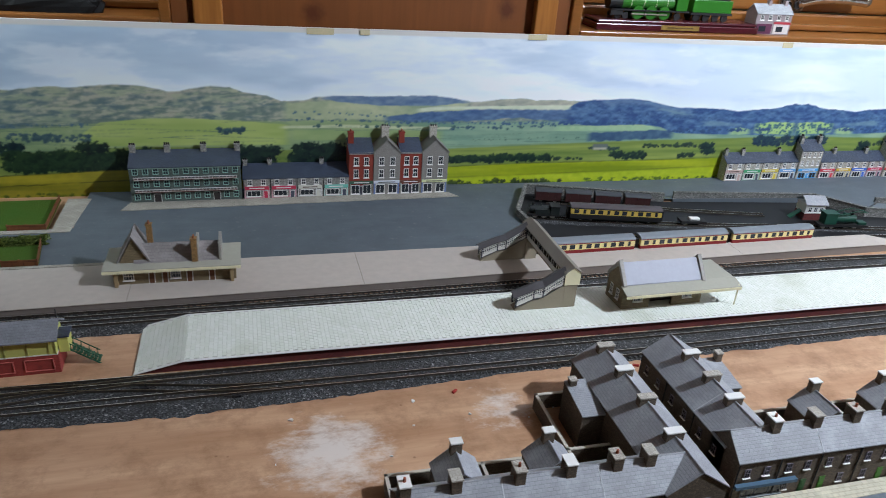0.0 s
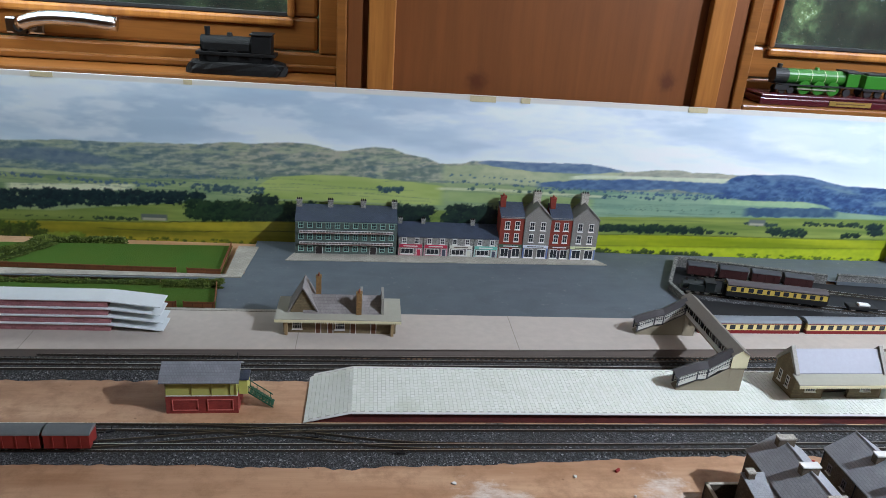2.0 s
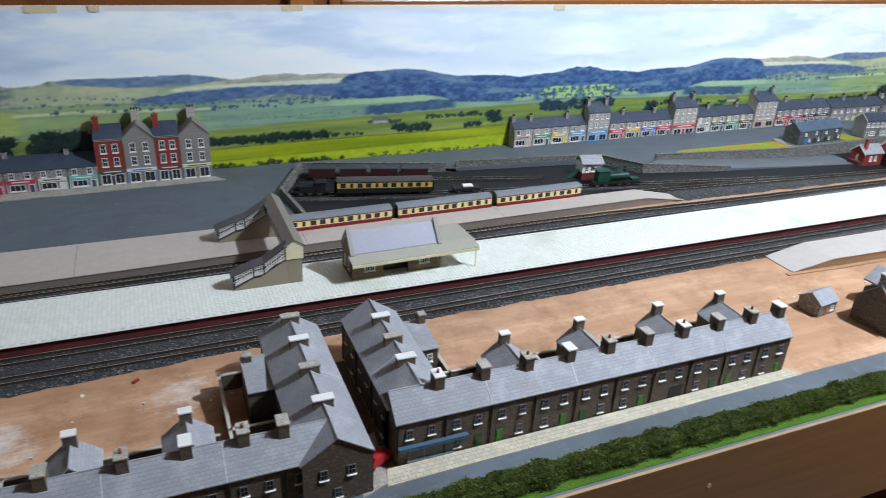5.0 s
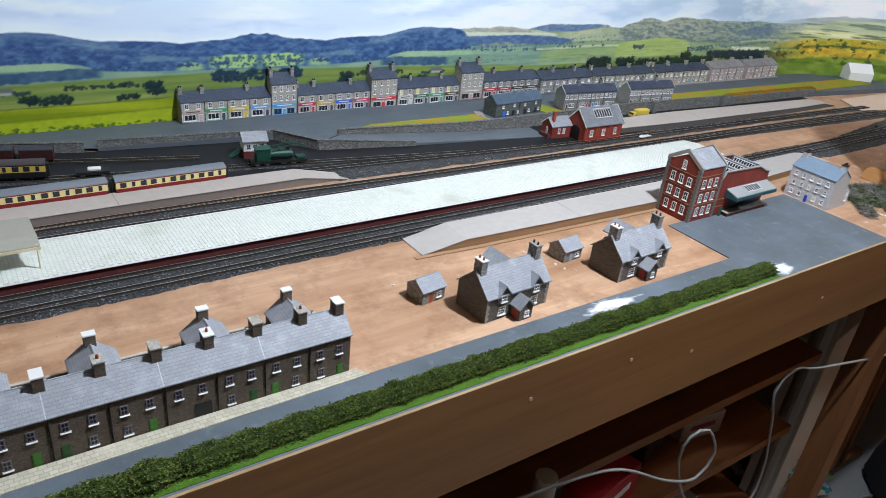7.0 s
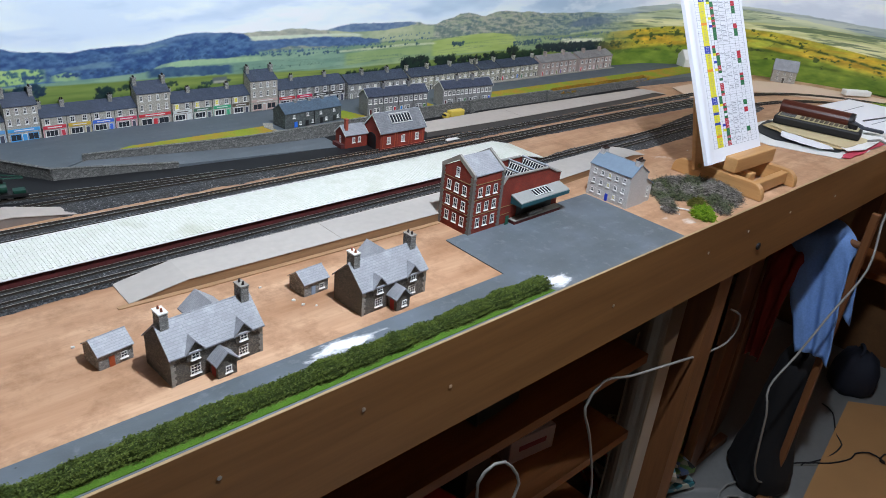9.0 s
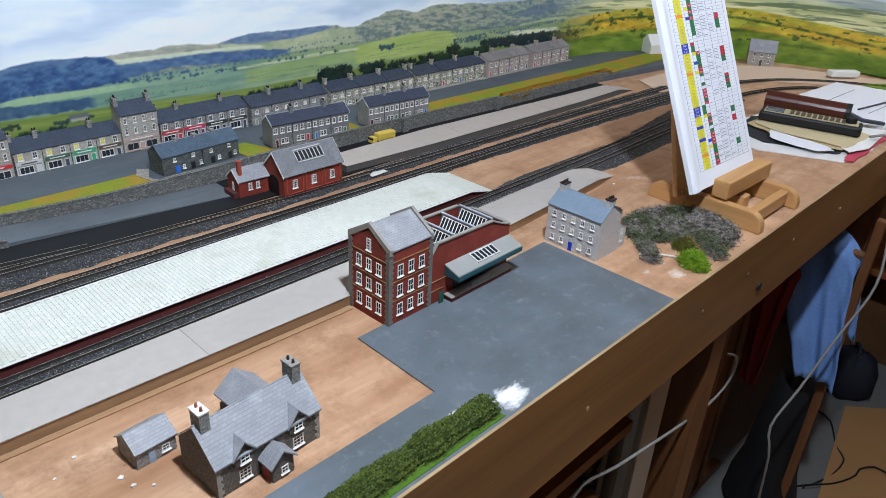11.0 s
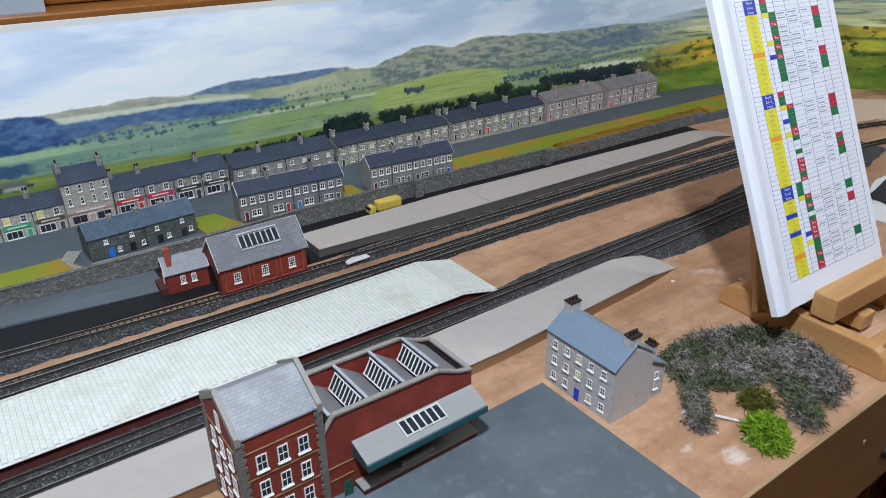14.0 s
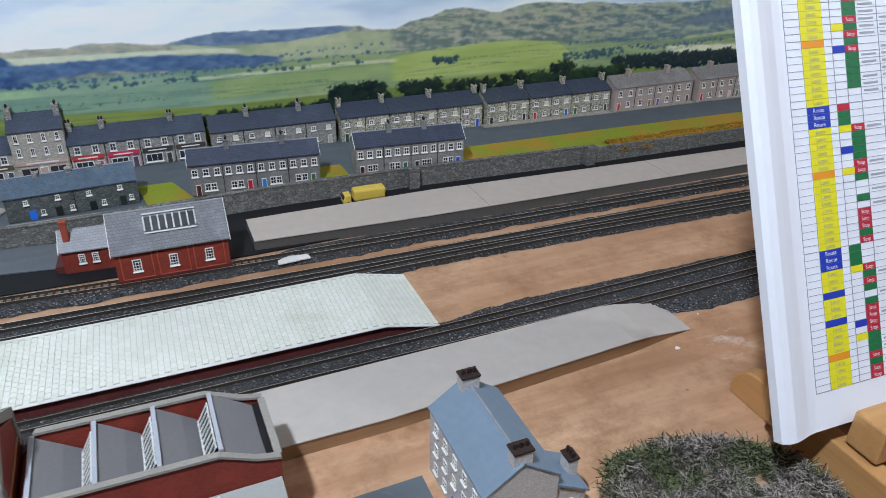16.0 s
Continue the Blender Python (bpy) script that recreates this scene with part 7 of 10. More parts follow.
def grey_house():
    t = thing("grey_house", "three-storey grey rendered house with blue slate roof and blue door", "house", pose(1.711, -0.138, 0, 0, 0, -90))
    W, D, E, R = 0.073, 0.043, 0.049, 0.064
    body(t, W, D, E, R, render_grey, card_blue, over=0.0012)
    yel = ((46, 50, 56), (46, 50, 56), (198, 186, 110))
    for z in (0.0068, 0.0217, 0.0368):
        xs = [0.0103, 0.0236, 0.0365, 0.0494, 0.0627]
        windows(t, [(x, z) for x in xs if z > 0.01 or abs(x - 0.0365) > 0.002], 0.0052, 0.0068, size=(W, D), curtains=yel)
    door(t, 0.0365, 0.005, 0.0115, (34, 66, 190), surround=False)
    for x in (0.005, W - 0.005):
        chimney(t, x, D / 2, R - 0.006, R + 0.0065, 0.0075, 0.0105, render_grey, 3, cap=shade((52, 40, 36), "dark_cap"), potcol=(48, 34, 30))
    rw = Shape().prism([(D, 0), (D + 0.02, 0), (D + 0.02, 0.029), (D, 0.04)], "x", W - 0.028, W - 0.002).ob("rear_wing", render_grey, t)
    Shape().prism([(D, 0.0395), (D + 0.0215, 0.0278), (D + 0.0215, 0.0292), (D, 0.041)], "x", W - 0.0295, W - 0.0005).ob("rear_roof", card_blue, rw)
    chimney(t, W - 0.015, D + 0.0165, 0.029, 0.0425, 0.008, 0.006, render_grey, 3, cap=shade((52, 40, 36), "dark_cap"), potcol=(48, 34, 30))
    windows(t, [(D + 0.01, 0.009), (D + 0.01, 0.019)], 0.0045, 0.0065, "right", (W, D), off=-0.002)


grey_house()


# engine shed
def engine_shed():
    t = thing("engine_shed", "red brick engine shed with slate roof and long roof light", "building", pose(1.541, 0.1565, 0, 0, 0, -0.5))
    W, D, E, R = 0.094, 0.046, 0.034, 0.058
    body(t, W, D, E, R, brick, courses("shed_slates", (132, 134, 138), (96, 98, 102), 0.0028, 0.002, var=0.14, axes="xy"), over=0.003, th=0.0014, bargeboard=white)
    fr = Shape()
    for i in range(3):
        x = 0.004 + i * 0.03
        fr.box(x, -0.0009, 0.006, x + 0.0008, 0, 0.03).box(x + 0.0252, -0.0009, 0.006, x + 0.026, 0, 0.03).box(x, -0.0009, 0.03, x + 0.026, 0, 0.0308).box(x, -0.0009, 0.0052, x + 0.026, 0, 0.006)
    fr.ob("panel_edges", shade((176, 84, 60), "pale_brick_edge"), t)
    Shape().box(-0.001, -0.0014, 0, W + 0.001, 0, 0.0055).ob("plinth", brick_dark, t)
    windows(t, [(0.017, 0.0125), (0.047, 0.0125), (0.077, 0.0125)], 0.0072, 0.0115, bars=(3, 4))
    k = (R - E) / (D / 2)
    ang = math.degrees(math.atan(k))
    g = Shape().slab(pose(W / 2 + 0.002, 0.0125, E + k * 0.0125 + 0.0024, ang), 0.042, 0.0125, 0.001).ob("roof_light", glass_dark, t)
    bars = Shape()
    for i in range(8):
        bars.slab(pose(W / 2 + 0.002 - 0.021 + 0.042 * i / 7, 0.0125, E + k * 0.0125 + 0.003, ang), 0.0013, 0.0135, 0.001)
    for yy in (0.0065, 0.0185):
        bars.slab(pose(W / 2 + 0.002, yy, E + k * yy + 0.003, ang), 0.0435, 0.0013, 0.001)
    bars.ob("roof_light_frame", shade((196, 196, 192), "bar_white"), g)
    dr = Shape().prism([(0.012, 0), (0.034, 0), (0.034, 0.022), (0.03, 0.0265), (0.023, 0.028), (0.016, 0.0265), (0.012, 0.022)], "x", -0.0008, 0.0004)
    dr.ob("doorway", black, t)
    o = thing("shed_office", "small red brick office with slate roof and tall chimney", "building", pose(1.4975, 0.1935, 0, 0, 0, -3))
    body(o, 0.042, 0.03, 0.0245, 0.0365, brick, slate, over=0.002, bargeboard=white)
    windows(o, [(0.016, 0.0105), (0.027, 0.0105)], 0.0052, 0.009, bars=(3, 4))
    windows(o, [(0.015, 0.008)], 0.0042, 0.012, "left", (0.042, 0.03), bars=(2, 4))
    Shape().box(-0.007, 0.002, 0, 0.0, 0.028, 0.0085).ob("coal_bunker", brick_dark, o)
    chimney(o, 0.006, 0.008, 0.026, 0.048, 0.005, 0.005, shade((160, 74, 56), "orange_brick"), 0)


engine_shed()

# ---- station, footbridge, waiting room ----
def valance(parent, x0, x1, y, z, pitch=0.0022):
    s = Shape().box(x0, y - 0.0005, z, x1, y + 0.0005, z + 0.0014)
    n = int((x1 - x0) / pitch)
    for i in range(n):
        a = x0 + (x1 - x0) * i / n
        b = x0 + (x1 - x0) * (i + 1) / n
        s.prism([(a, z), (b, z), (b - pitch * 0.15, z - 0.0016), ((a + b) / 2, z - 0.0024), (a + pitch * 0.15, z - 0.0016)], "y", y - 0.0005, y + 0.0005)
    s.ob("valance", cream, parent, "cream scalloped valance")


canopy_m = plain("canopy_felt", (164, 162, 148), rough=0.8, grain=300, var=0.1)


def station():
    t = thing("station_building", "buff stone station building with cross gable and platform canopy", "building", pose(-0.037, 0.158, 0.0122))
    W, D, H = 0.13, 0.044, 0.0205
    Shape().box(0, 0, 0, W, D, H).ob("wall", stone_buff, t)
    cn = Shape().box(-0.009, -0.0085, H, W + 0.006, D + 0.006, H + 0.0014).ob("canopy", canopy_m, t)
    valance(cn, -0.009, W + 0.006, -0.0087, H - 0.001)
    roofm = courses("weathered_station_slate", (146, 140, 138), (122, 117, 116), 0.003, 0.0024, var=0.1, axes="xy")
    for x in (0.002, W - 0.006):
        Shape().box(x, -0.0065, 0, x + 0.0035, -0.0005, H).ob("canopy_screen", shade((150, 128, 94), "screen_buff"), t)
    Shape().prism([(0.006, H + 0.0014), (D - 0.004, H + 0.0014), (D / 2, H + 0.019)], "x", 0.022, 0.112).ob("main_roof", roofm, t)
    Shape().prism([(0.0075, 0.0205), (0.0365, 0.0205), (0.0365, H + 0.003), (0.022, H + 0.03), (0.0075, H + 0.003)], "y", 0.009, D - 0.002).ob("gable", stone_buff, t)
    for sgn in (-1, 1):
        Shape().prism([(0.022, H + 0.0325), (0.022 + sgn * 0.0168, H + 0.0015), (0.022 + sgn * 0.018, H + 0.0025), (0.022, H + 0.0342)], "y", 0.007, D).ob("gable_roof", roofm, t)
    for x in (0.0875, 0.1125):
        Shape().box(x, 0.006, H, x + 0.003, D - 0.006, H + 0.0225).ob("parapet", quoin, t)
    ob = stones("ochre_chimney_stone", (150, 116, 72), (104, 78, 48), 0.0024, 0.35)
    chimney(t, 0.0385, 0.03, H + 0.012, H + 0.038, 0.0058, 0.0058, ob, 2, potcol=(120, 72, 48))
    chimney(t, 0.0865, 0.0075, H + 0.0012, H + 0.0285, 0.0062, 0.0062, ob, 2, potcol=(140, 80, 50))
    windows(t, [(0.016, 0.005), (0.065, 0.005)], 0.011, 0.0105, bars=(4, 2))
    for x in (0.04, 0.054, 0.08, 0.104):
        door(t, x, 0.0055, 0.014, (96, 60, 36))


station()


def waiting_room():
    t = thing("waiting_room", "buff stone waiting room with grey slate roof and side canopies", "building", pose(0.516, 0.030, 0.0122, 0, 0, 1.5))
    W, D, H, R = 0.105, 0.037, 0.0280, 0.049
    w = Shape().prism([(0, 0), (D, 0), (D, H), (D / 2, R), (0, H)], "x", 0, 0.006).prism([(0, 0), (D, 0), (D, H), (D / 2, R), (0, H)], "x", W - 0.006, W)
    w.box(0.006, 0, 0, 0.036, 0.004, H).box(0.066, 0, 0, W - 0.006, 0.004, H).box(0.006, D - 0.003, 0, W - 0.006, D, H).box(0.036, 0, H - 0.005, 0.066, 0.004, H)
    w.ob("wall", stone_buff, t)
    Shape().box(0.006, 0.012, 0, W - 0.006, 0.013, H).ob("inner_wall", shade((70, 56, 44), "inside_brown"), t)
    Shape().prism([(0.001, H + 0.0015), (D / 2, R + 0.0005), (D - 0.001, H + 0.0015), (D - 0.001, H + 0.003), (D / 2, R + 0.002), (0.001, H + 0.003)], "x", 0.002, W - 0.004).ob("roof", plain("pale_lavender_slate", (154, 156, 167), rough=0.5, grain=260, var=0.1, wide=90), t)
    for x in (-0.002, W - 0.004):
        Shape().prism([(-0.001, H - 0.001), (-0.001, H + 0.003), (D / 2, R + 0.006), (D + 0.001, H + 0.003), (D + 0.001, H - 0.001), (D / 2, R - 0.001)], "x", x, x + 0.0045).ob("gable_coping", quoin, t)
    cn = Shape().prism([(-0.014, H - 0.0035), (0.002, H + 0.001), (0.002, H + 0.0022), (-0.014, H - 0.0023)], "x", -0.004, W + 0.042).box(W, 0.002, H - 0.0002, W + 0.042, D + 0.012, H + 0.0012).ob("canopy", canopy_m, t)
    valance(cn, -0.004, W + 0.042, -0.0142, H - 0.0045)
    for x, y in ((W + 0.039, -0.012), (W + 0.039, D + 0.008)):
        Shape().cyl(x, y, 0, 0.0008, H - 0.001, n=8).ob("canopy_post", cream, t)
    windows(t, [(0.02, 0.009), (0.085, 0.009)], 0.012, 0.011, bars=(4, 2))
    windows(t, [(0.012, 0.008), (0.026, 0.008)], 0.006, 0.013, "left", (W, D), bars=(2, 3))


waiting_room()


def footbridge():
    t = thing("footbridge", "covered footbridge with dark roof, white glazed sides and stone bases", "footbridge", pose(0, 0, 0.0122))
    stone_l = plain("stone_base", (142, 132, 112), var=0.15, grain=500)
    dark_roof = plain("bridge_roof_felt", (84, 82, 84), rough=0.5, var=0.2, grain=400)
    span_roof = plain("bridge_span_felt", (124, 118, 108), rough=0.55, var=0.15, grain=400)
    trim_w = shade((214, 212, 204), "bridge_white")
    navy = shade((40, 44, 52), "dark_frame")
    DK = 0.029

    def stair(y0, y1, xa, xb, stage):
        """A stair from the ground at xa up to the deck at xb."""
        Shape().prism([(xa, 0), (xb, 0), (xb, DK), (xb - 0.014, DK - 0.004), (xa + 0.028, 0.012), (xa + 0.02, 0.0115), (xa, 0.001)], "y", y0, y1).ob("stair_base", stone_l, t)
        rise = (0.0165, 0.026, 0.028, 0.0415)
        pts = [(xa - 0.003, rise[0]), (xa + 0.022, rise[1]), (xa + 0.032, rise[2]), (xb, rise[3] + 0.003)]
        for y in (y0, y1 - 0.001):
            pn = Shape()
            low_ = [(xa, 0.004), (xa + 0.022, 0.0135), (xa + 0.032, 0.0145), (xb, DK + 0.001)]
            pn.prism([low_[0], low_[1], low_[2], low_[3], (xb, DK + 0.005), (xa + 0.032, 0.019), (xa + 0.022, 0.018), (xa, 0.0085)], "y", y, y + 0.001)
            p = pn.ob("side_panel", trim_w, t)
            lx, lz, tx, tz = [q_[0] for q_ in low_], [q_[1] for q_ in low_], [q_[0] for q_ in pts], [q_[1] for q_ in pts]
            for lo_, hi_, mt_, nm_ in ((0.0, 0.06, navy, "frame_rail"), (0.4, 0.47, trim_w, "window_rail"), (0.68, 0.73, trim_w, "window_rail"), (0.84, 0.92, trim_w, "window_rail"), (0.92, 1.0, navy, "frame_rail")):
                row = [(x_, float(np.interp(x_, lx, lz)), float(np.interp(x_, tx, tz))) for x_ in lx]
                Shape().prism([(x_, a_ + (b_ - a_) * lo_) for x_, a_, b_ in row] + [(x_, a_ + (b_ - a_) * hi_) for x_, a_, b_ in row[::-1]], "y", y - 0.0003, y + 0.0013).ob(nm_, mt_, p)
            for x in (xa + 0.0008, xa + 0.021, xa + 0.032, xb - 0.0012):
                a_, b_ = float(np.interp(x, lx, lz)), float(np.interp(x, tx, tz))
                Shape().box(x - 0.0007, y - 0.0005, a_, x + 0.0007, y + 0.0015, b_).ob("frame_post", navy, p)
            for i in range(22):
                f = (i + 0.5) / 22
                x = xa + (xb - xa) * f
                zl, zh = float(np.interp(x, [q_[0] for q_ in low_], [q_[1] + 0.0045 for q_ in low_])), float(np.interp(x, [q_[0] for q_ in pts], [q_[1] for q_ in pts]))
                Shape().box(x - 0.0004, y + 0.0001, zl, x + 0.0004, y + 0.0009, zh).ob("mullion", trim_w, p)
            Shape().prism([(xa, 0.0085), (xa + 0.022, 0.018), (xa + 0.032, 0.019), (xb, DK + 0.005), (xb, rise[3]), (xa + 0.032, rise[2] - 0.001), (xa + 0.022, rise[1] - 0.001), (xa, rise[0] - 0.001)], "y", y + 0.0003, y + 0.0007).ob("glazing", glass_dark, p)
        ym = (y0 + y1) / 2
        vs, fs = [], []
        for x, z in pts:
            vs += [(x, y0 - 0.0015, z - 0.0005), (x, ym, z + 0.0035), (x, y1 + 0.0015, z - 0.0005), (x, y0 - 0.0015, z + 0.0006), (x, ym, z + 0.0047), (x, y1 + 0.0015, z + 0.0006)]
        for i in range(len(pts) - 1):
            a, b = 6 * i, 6 * i + 6
            fs += [(a + 3, b + 3, b + 4, a + 4), (a + 4, b + 4, b + 5, a + 5), (a, a + 1, b + 1, b), (a + 1, a + 2, b + 2, b + 1), (a, b, b + 3, a + 3), (a + 2, a + 5, b + 5, b + 2)]
        e = 6 * (len(pts) - 1)
        fs += [(0, 3, 4, 1), (1, 4, 5, 2), (e, e + 1, e + 4, e + 3), (e + 1, e + 2, e + 5, e + 4)]
        Shape().add(vs, fs).ob("stair_roof", dark_roof, t)

    stair(0.044, 0.057, 0.392, 0.449, 0)
    stair(0.167, 0.18, 0.39, 0.449, 1)
    # landings and span
    for y0, y1 in ((0.044, 0.058), (0.166, 0.18)):
        Shape().box(0.4492, y0, 0, 0.4645, y1, DK).ob("landing_base", stone_l, t)
    Shape().prism([(0.4475, DK), (0.466, DK), (0.466, 0.0445), (0.4567, 0.0505), (0.4475, 0.0445)], "y", 0.0428, 0.0442).ob("end_gable", cream, t, "cream boarded end gable")
    Shape().box(0.449, 0.0445, DK - 0.002, 0.4645, 0.18, DK).ob("deck", stone_l, t)
    for x in (0.4488, 0.464):
        p = Shape().box(x, 0.0445, DK, x + 0.0009, 0.18, DK + 0.0055).box(x, 0.0445, 0.0425, x + 0.0009, 0.18, 0.0445).ob("side_panel", trim_w, t)
        Shape().box(x + 0.0003, 0.0445, DK + 0.0055, x + 0.0006, 0.18, 0.0425).ob("glazing", glass_dark, p)
        for i in range(27):
            y = 0.046 + 0.133 * i / 26
            Shape().box(x - 0.0001, y - 0.0004, DK + 0.0055, x + 0.001, y + 0.0004, 0.0425).ob("mullion", trim_w if i % 3 else shade((40, 44, 52), "dark_frame"), p)
    Shape().prism([(0.4462, 0.0438), (0.4567, 0.0505), (0.4672, 0.0438), (0.4672, 0.045), (0.4567, 0.052), (0.4462, 0.045)], "y", 0.042, 0.1825).ob("span_roof", span_roof, t)
    Shape().box(0.45, 0.152, DK - 0.008, 0.463, 0.157, DK - 0.002).box(0.45, 0.058, DK - 0.008, 0.463, 0.063, DK - 0.002).ob("bracket", stone_l, t)


footbridge()


def signal_box():
    t = thing("signal_box", "signal box with lime upper storey, red brick base and slate roof", "signal box", pose(-0.132, 0.0145, 0, 0, 0, 1.5))
    W, D = 0.068, 0.03
    lime = plain("lime_boarding", (186, 186, 104), var=0.08)
    Shape().box(0, 0, 0, W, D, 0.0195).ob("base", courses("crimson_brick", (150, 58, 52), (128, 62, 56), 0.0026, 0.0012, var=0.14, bump=0.0), t)
    fr = Shape()
    for x in (0.006, 0.039):
        fr.box(x, -0.0007, 0.0035, x + 0.0245, 0, 0.0043).box(x, -0.0007, 0.0153, x + 0.0245, 0, 0.0161).box(x, -0.0007, 0.0043, x + 0.0008, 0, 0.0153).box(x + 0.0237, -0.0007, 0.0043, x + 0.0245, 0, 0.0153)
    fr.ob("base_frame", shade((196, 104, 96), "pale_red"), t)
    Shape().box(0.001, 0.0005, 0.0195, W - 0.001, D - 0.0005, 0.037).ob("upper_storey", lime, t)
    Shape().box(0.0005, 0, 0.0195, W - 0.0005, D, 0.0205).ob("band", shade((210, 210, 200), "pale_band"), t)
    for x in (0.0005, 0.0245, 0.043, 0.0605, W - 0.002):
        Shape().box(x, -0.0002, 0.0205, x + 0.0007, 0.0006, 0.037).ob("cover_strip", shade((140, 140, 78), "olive_strip"), t)
    Shape().prism([(-0.004, 0.036), (D / 2, 0.048), (D + 0.004, 0.036), (D + 0.004, 0.0374), (D / 2, 0.0496), (-0.004, 0.0374)], "x", -0.0045, W + 0.002).ob("roof", courses("faded_slate", (138, 140, 146), (120, 122, 128), 0.0028, 0.0024, var=0.09, axes="xy"), t)
    Shape().prism([(0.0005, 0.0365), (D / 2, 0.0478), (D - 0.0005, 0.0365)], "x", 0.001, W - 0.002).ob("gable_wall", lime, t)
    Shape().box(W, 0.006, 0.018, W + 0.0085, 0.022, 0.034).ob("porch", lime, t)
    Shape().box(W - 0.001, 0.005, 0.034, W + 0.01, 0.023, 0.0352).ob("porch_roof", slate_dark, t)
    green = shade((40, 84, 62), "dark_green")
    sr = Shape()
    for y in (0.008, 0.0195):
        sr.prism([(W + 0.0085, 0.0175), (W + 0.031, 0.0005), (W + 0.033, 0.0005), (W + 0.0085, 0.0195)], "y", y, y + 0.0008)
        sr.prism([(W + 0.0085, 0.0245), (W + 0.031, 0.0075), (W + 0.031, 0.0085), (W + 0.0085, 0.0255)], "y", y, y + 0.0006)
        for i in range(4):
            x = W + 0.009 + 0.0065 * i
            z = 0.0185 - 0.0170 * (x - W - 0.0085) / 0.0225
            sr.box(x, y, z, x + 0.0006, y + 0.0006, z + 0.007)
    sr.ob("stair_frame", green, t)
    for i in range(8):
        f = (i + 0.5) / 8
        Shape().box(W + 0.0085 + 0.0225 * f, 0.0088, 0.0183 - 0.017 * f, W + 0.0085 + 0.0225 * f + 0.003, 0.0195, 0.0188 - 0.017 * f).ob("step", green, t)
    Shape().cyl(0.0655, D - 0.004, 0.036, 0.0006, 0.017, n=8).ob("flue_pipe", shade((60, 56, 54), "flue"), t)


signal_box()

# ---- rolling stock ----
maroon = plain("maroon_paint", (122, 26, 30), rough=0.4, var=0.12)
crm = plain("cream_coach", (230, 212, 146), rough=0.4, var=0.06)
roof_grey = plain("coach_roof", (118, 124, 130), rough=0.5, var=0.12)
red_wagon = plain("bauxite_paint", (128, 40, 34), rough=0.6, var=0.18)
underframe = plain("underframe_black", (28, 27, 27), rough=0.6, var=0.3)


def bogie(t, x, z=0.0055, axles=(-0.0085, 0.0085)):
    b = Shape().box(x - 0.013, -0.0065, z - 0.0015, x + 0.013, 0.0065, z + 0.002).ob("bogie", underframe, t)
    for a in axles:
        for y in (-0.0052, 0.0042):
            Shape().cyl(x + a, y, z - 0.0005 + 0.0008, 0.0032, 0.001, "y", 14).ob("wheel", steel, b)


def coach(m, label, waist=maroon, upper=crm, roofm=roof_grey):
    t = thing("railway_coach", label, "coach", m, "model coaches")
    L, Wd = 0.137, 0.0185
    Shape().box(-L / 2, -Wd / 2, 0.0065, L / 2, Wd / 2, 0.0135).ob("lower_side", waist, t)
    Shape().box(-L / 2, -Wd / 2, 0.0135, L / 2, Wd / 2, 0.0225).ob("upper_side", upper, t)
    Shape().box(-L / 2, -Wd / 2 - 0.0001, 0.0215, L / 2, Wd / 2 + 0.0001, 0.0232).ob("cantrail", waist, t)
    pts = [(Wd / 2 * 1.03 * math.cos(a), 0.0228 + 0.0042 * math.sin(a)) for a in [math.pi * i / 10 for i in range(11)]]
    Shape().prism(pts, "x", -L / 2 - 0.0005, L / 2 + 0.0005).ob("roof", roofm, t)
    k = "coachwin"
    if k not in MESHES:
        MESHES[k] = Shape().box(-0.0036, -0.0003, 0, 0.0036, 0.0001, 0.0062).mesh("window", glass_dark)
    for i in range(11):
        x = -L / 2 + 0.0085 + (L - 0.017) * i / 10
        for sgn, rz in ((-1, 0), (1, 180)):
            spot("window", MESHES[k], pose(x, sgn * Wd / 2, 0.0147, 0, 0, rz) @ Matrix.Diagonal((0.55 if i % 3 == 1 else 1, 1, 1, 1)), t)
    Shape().box(-L / 2, -0.008, 0.0048, L / 2, 0.008, 0.0065).box(-0.02, -0.006, 0.0025, 0.02, 0.006, 0.0048).ob("underframe", underframe, t)
    for x in (-0.044, 0.044):
        bogie(t, x)
    for x in (-L / 2 - 0.004, L / 2):
        Shape().box(x, -0.0045, 0.0055, x + 0.004, 0.0045, 0.022).ob("gangway", underframe, t)


def along(x0, y0, x1, y1, f, z=0.0):
    return pose(x0 + (x1 - x0) * f, y0 + (y1 - y0) * f, z, 0, 0, math.degrees(math.atan2(y1 - y0, x1 - x0)))


for x, y in ((0.542, 0.184), (0.688, 0.187), (0.834, 0.1895)):
    coach(pose(x, y, 0.0035, 0, 0, 1.2), "crimson and cream passenger coach standing at the platform")
coach(pose(0.636, 0.2855, 0.0035, 0, 0, -12), "black-roofed maroon and yellow coach in the goods yard", black, plain("yellow_coach", (206, 176, 84), rough=0.4, var=0.08), plain("dark_coach_roof", (70, 62, 64), rough=0.5, var=0.2))


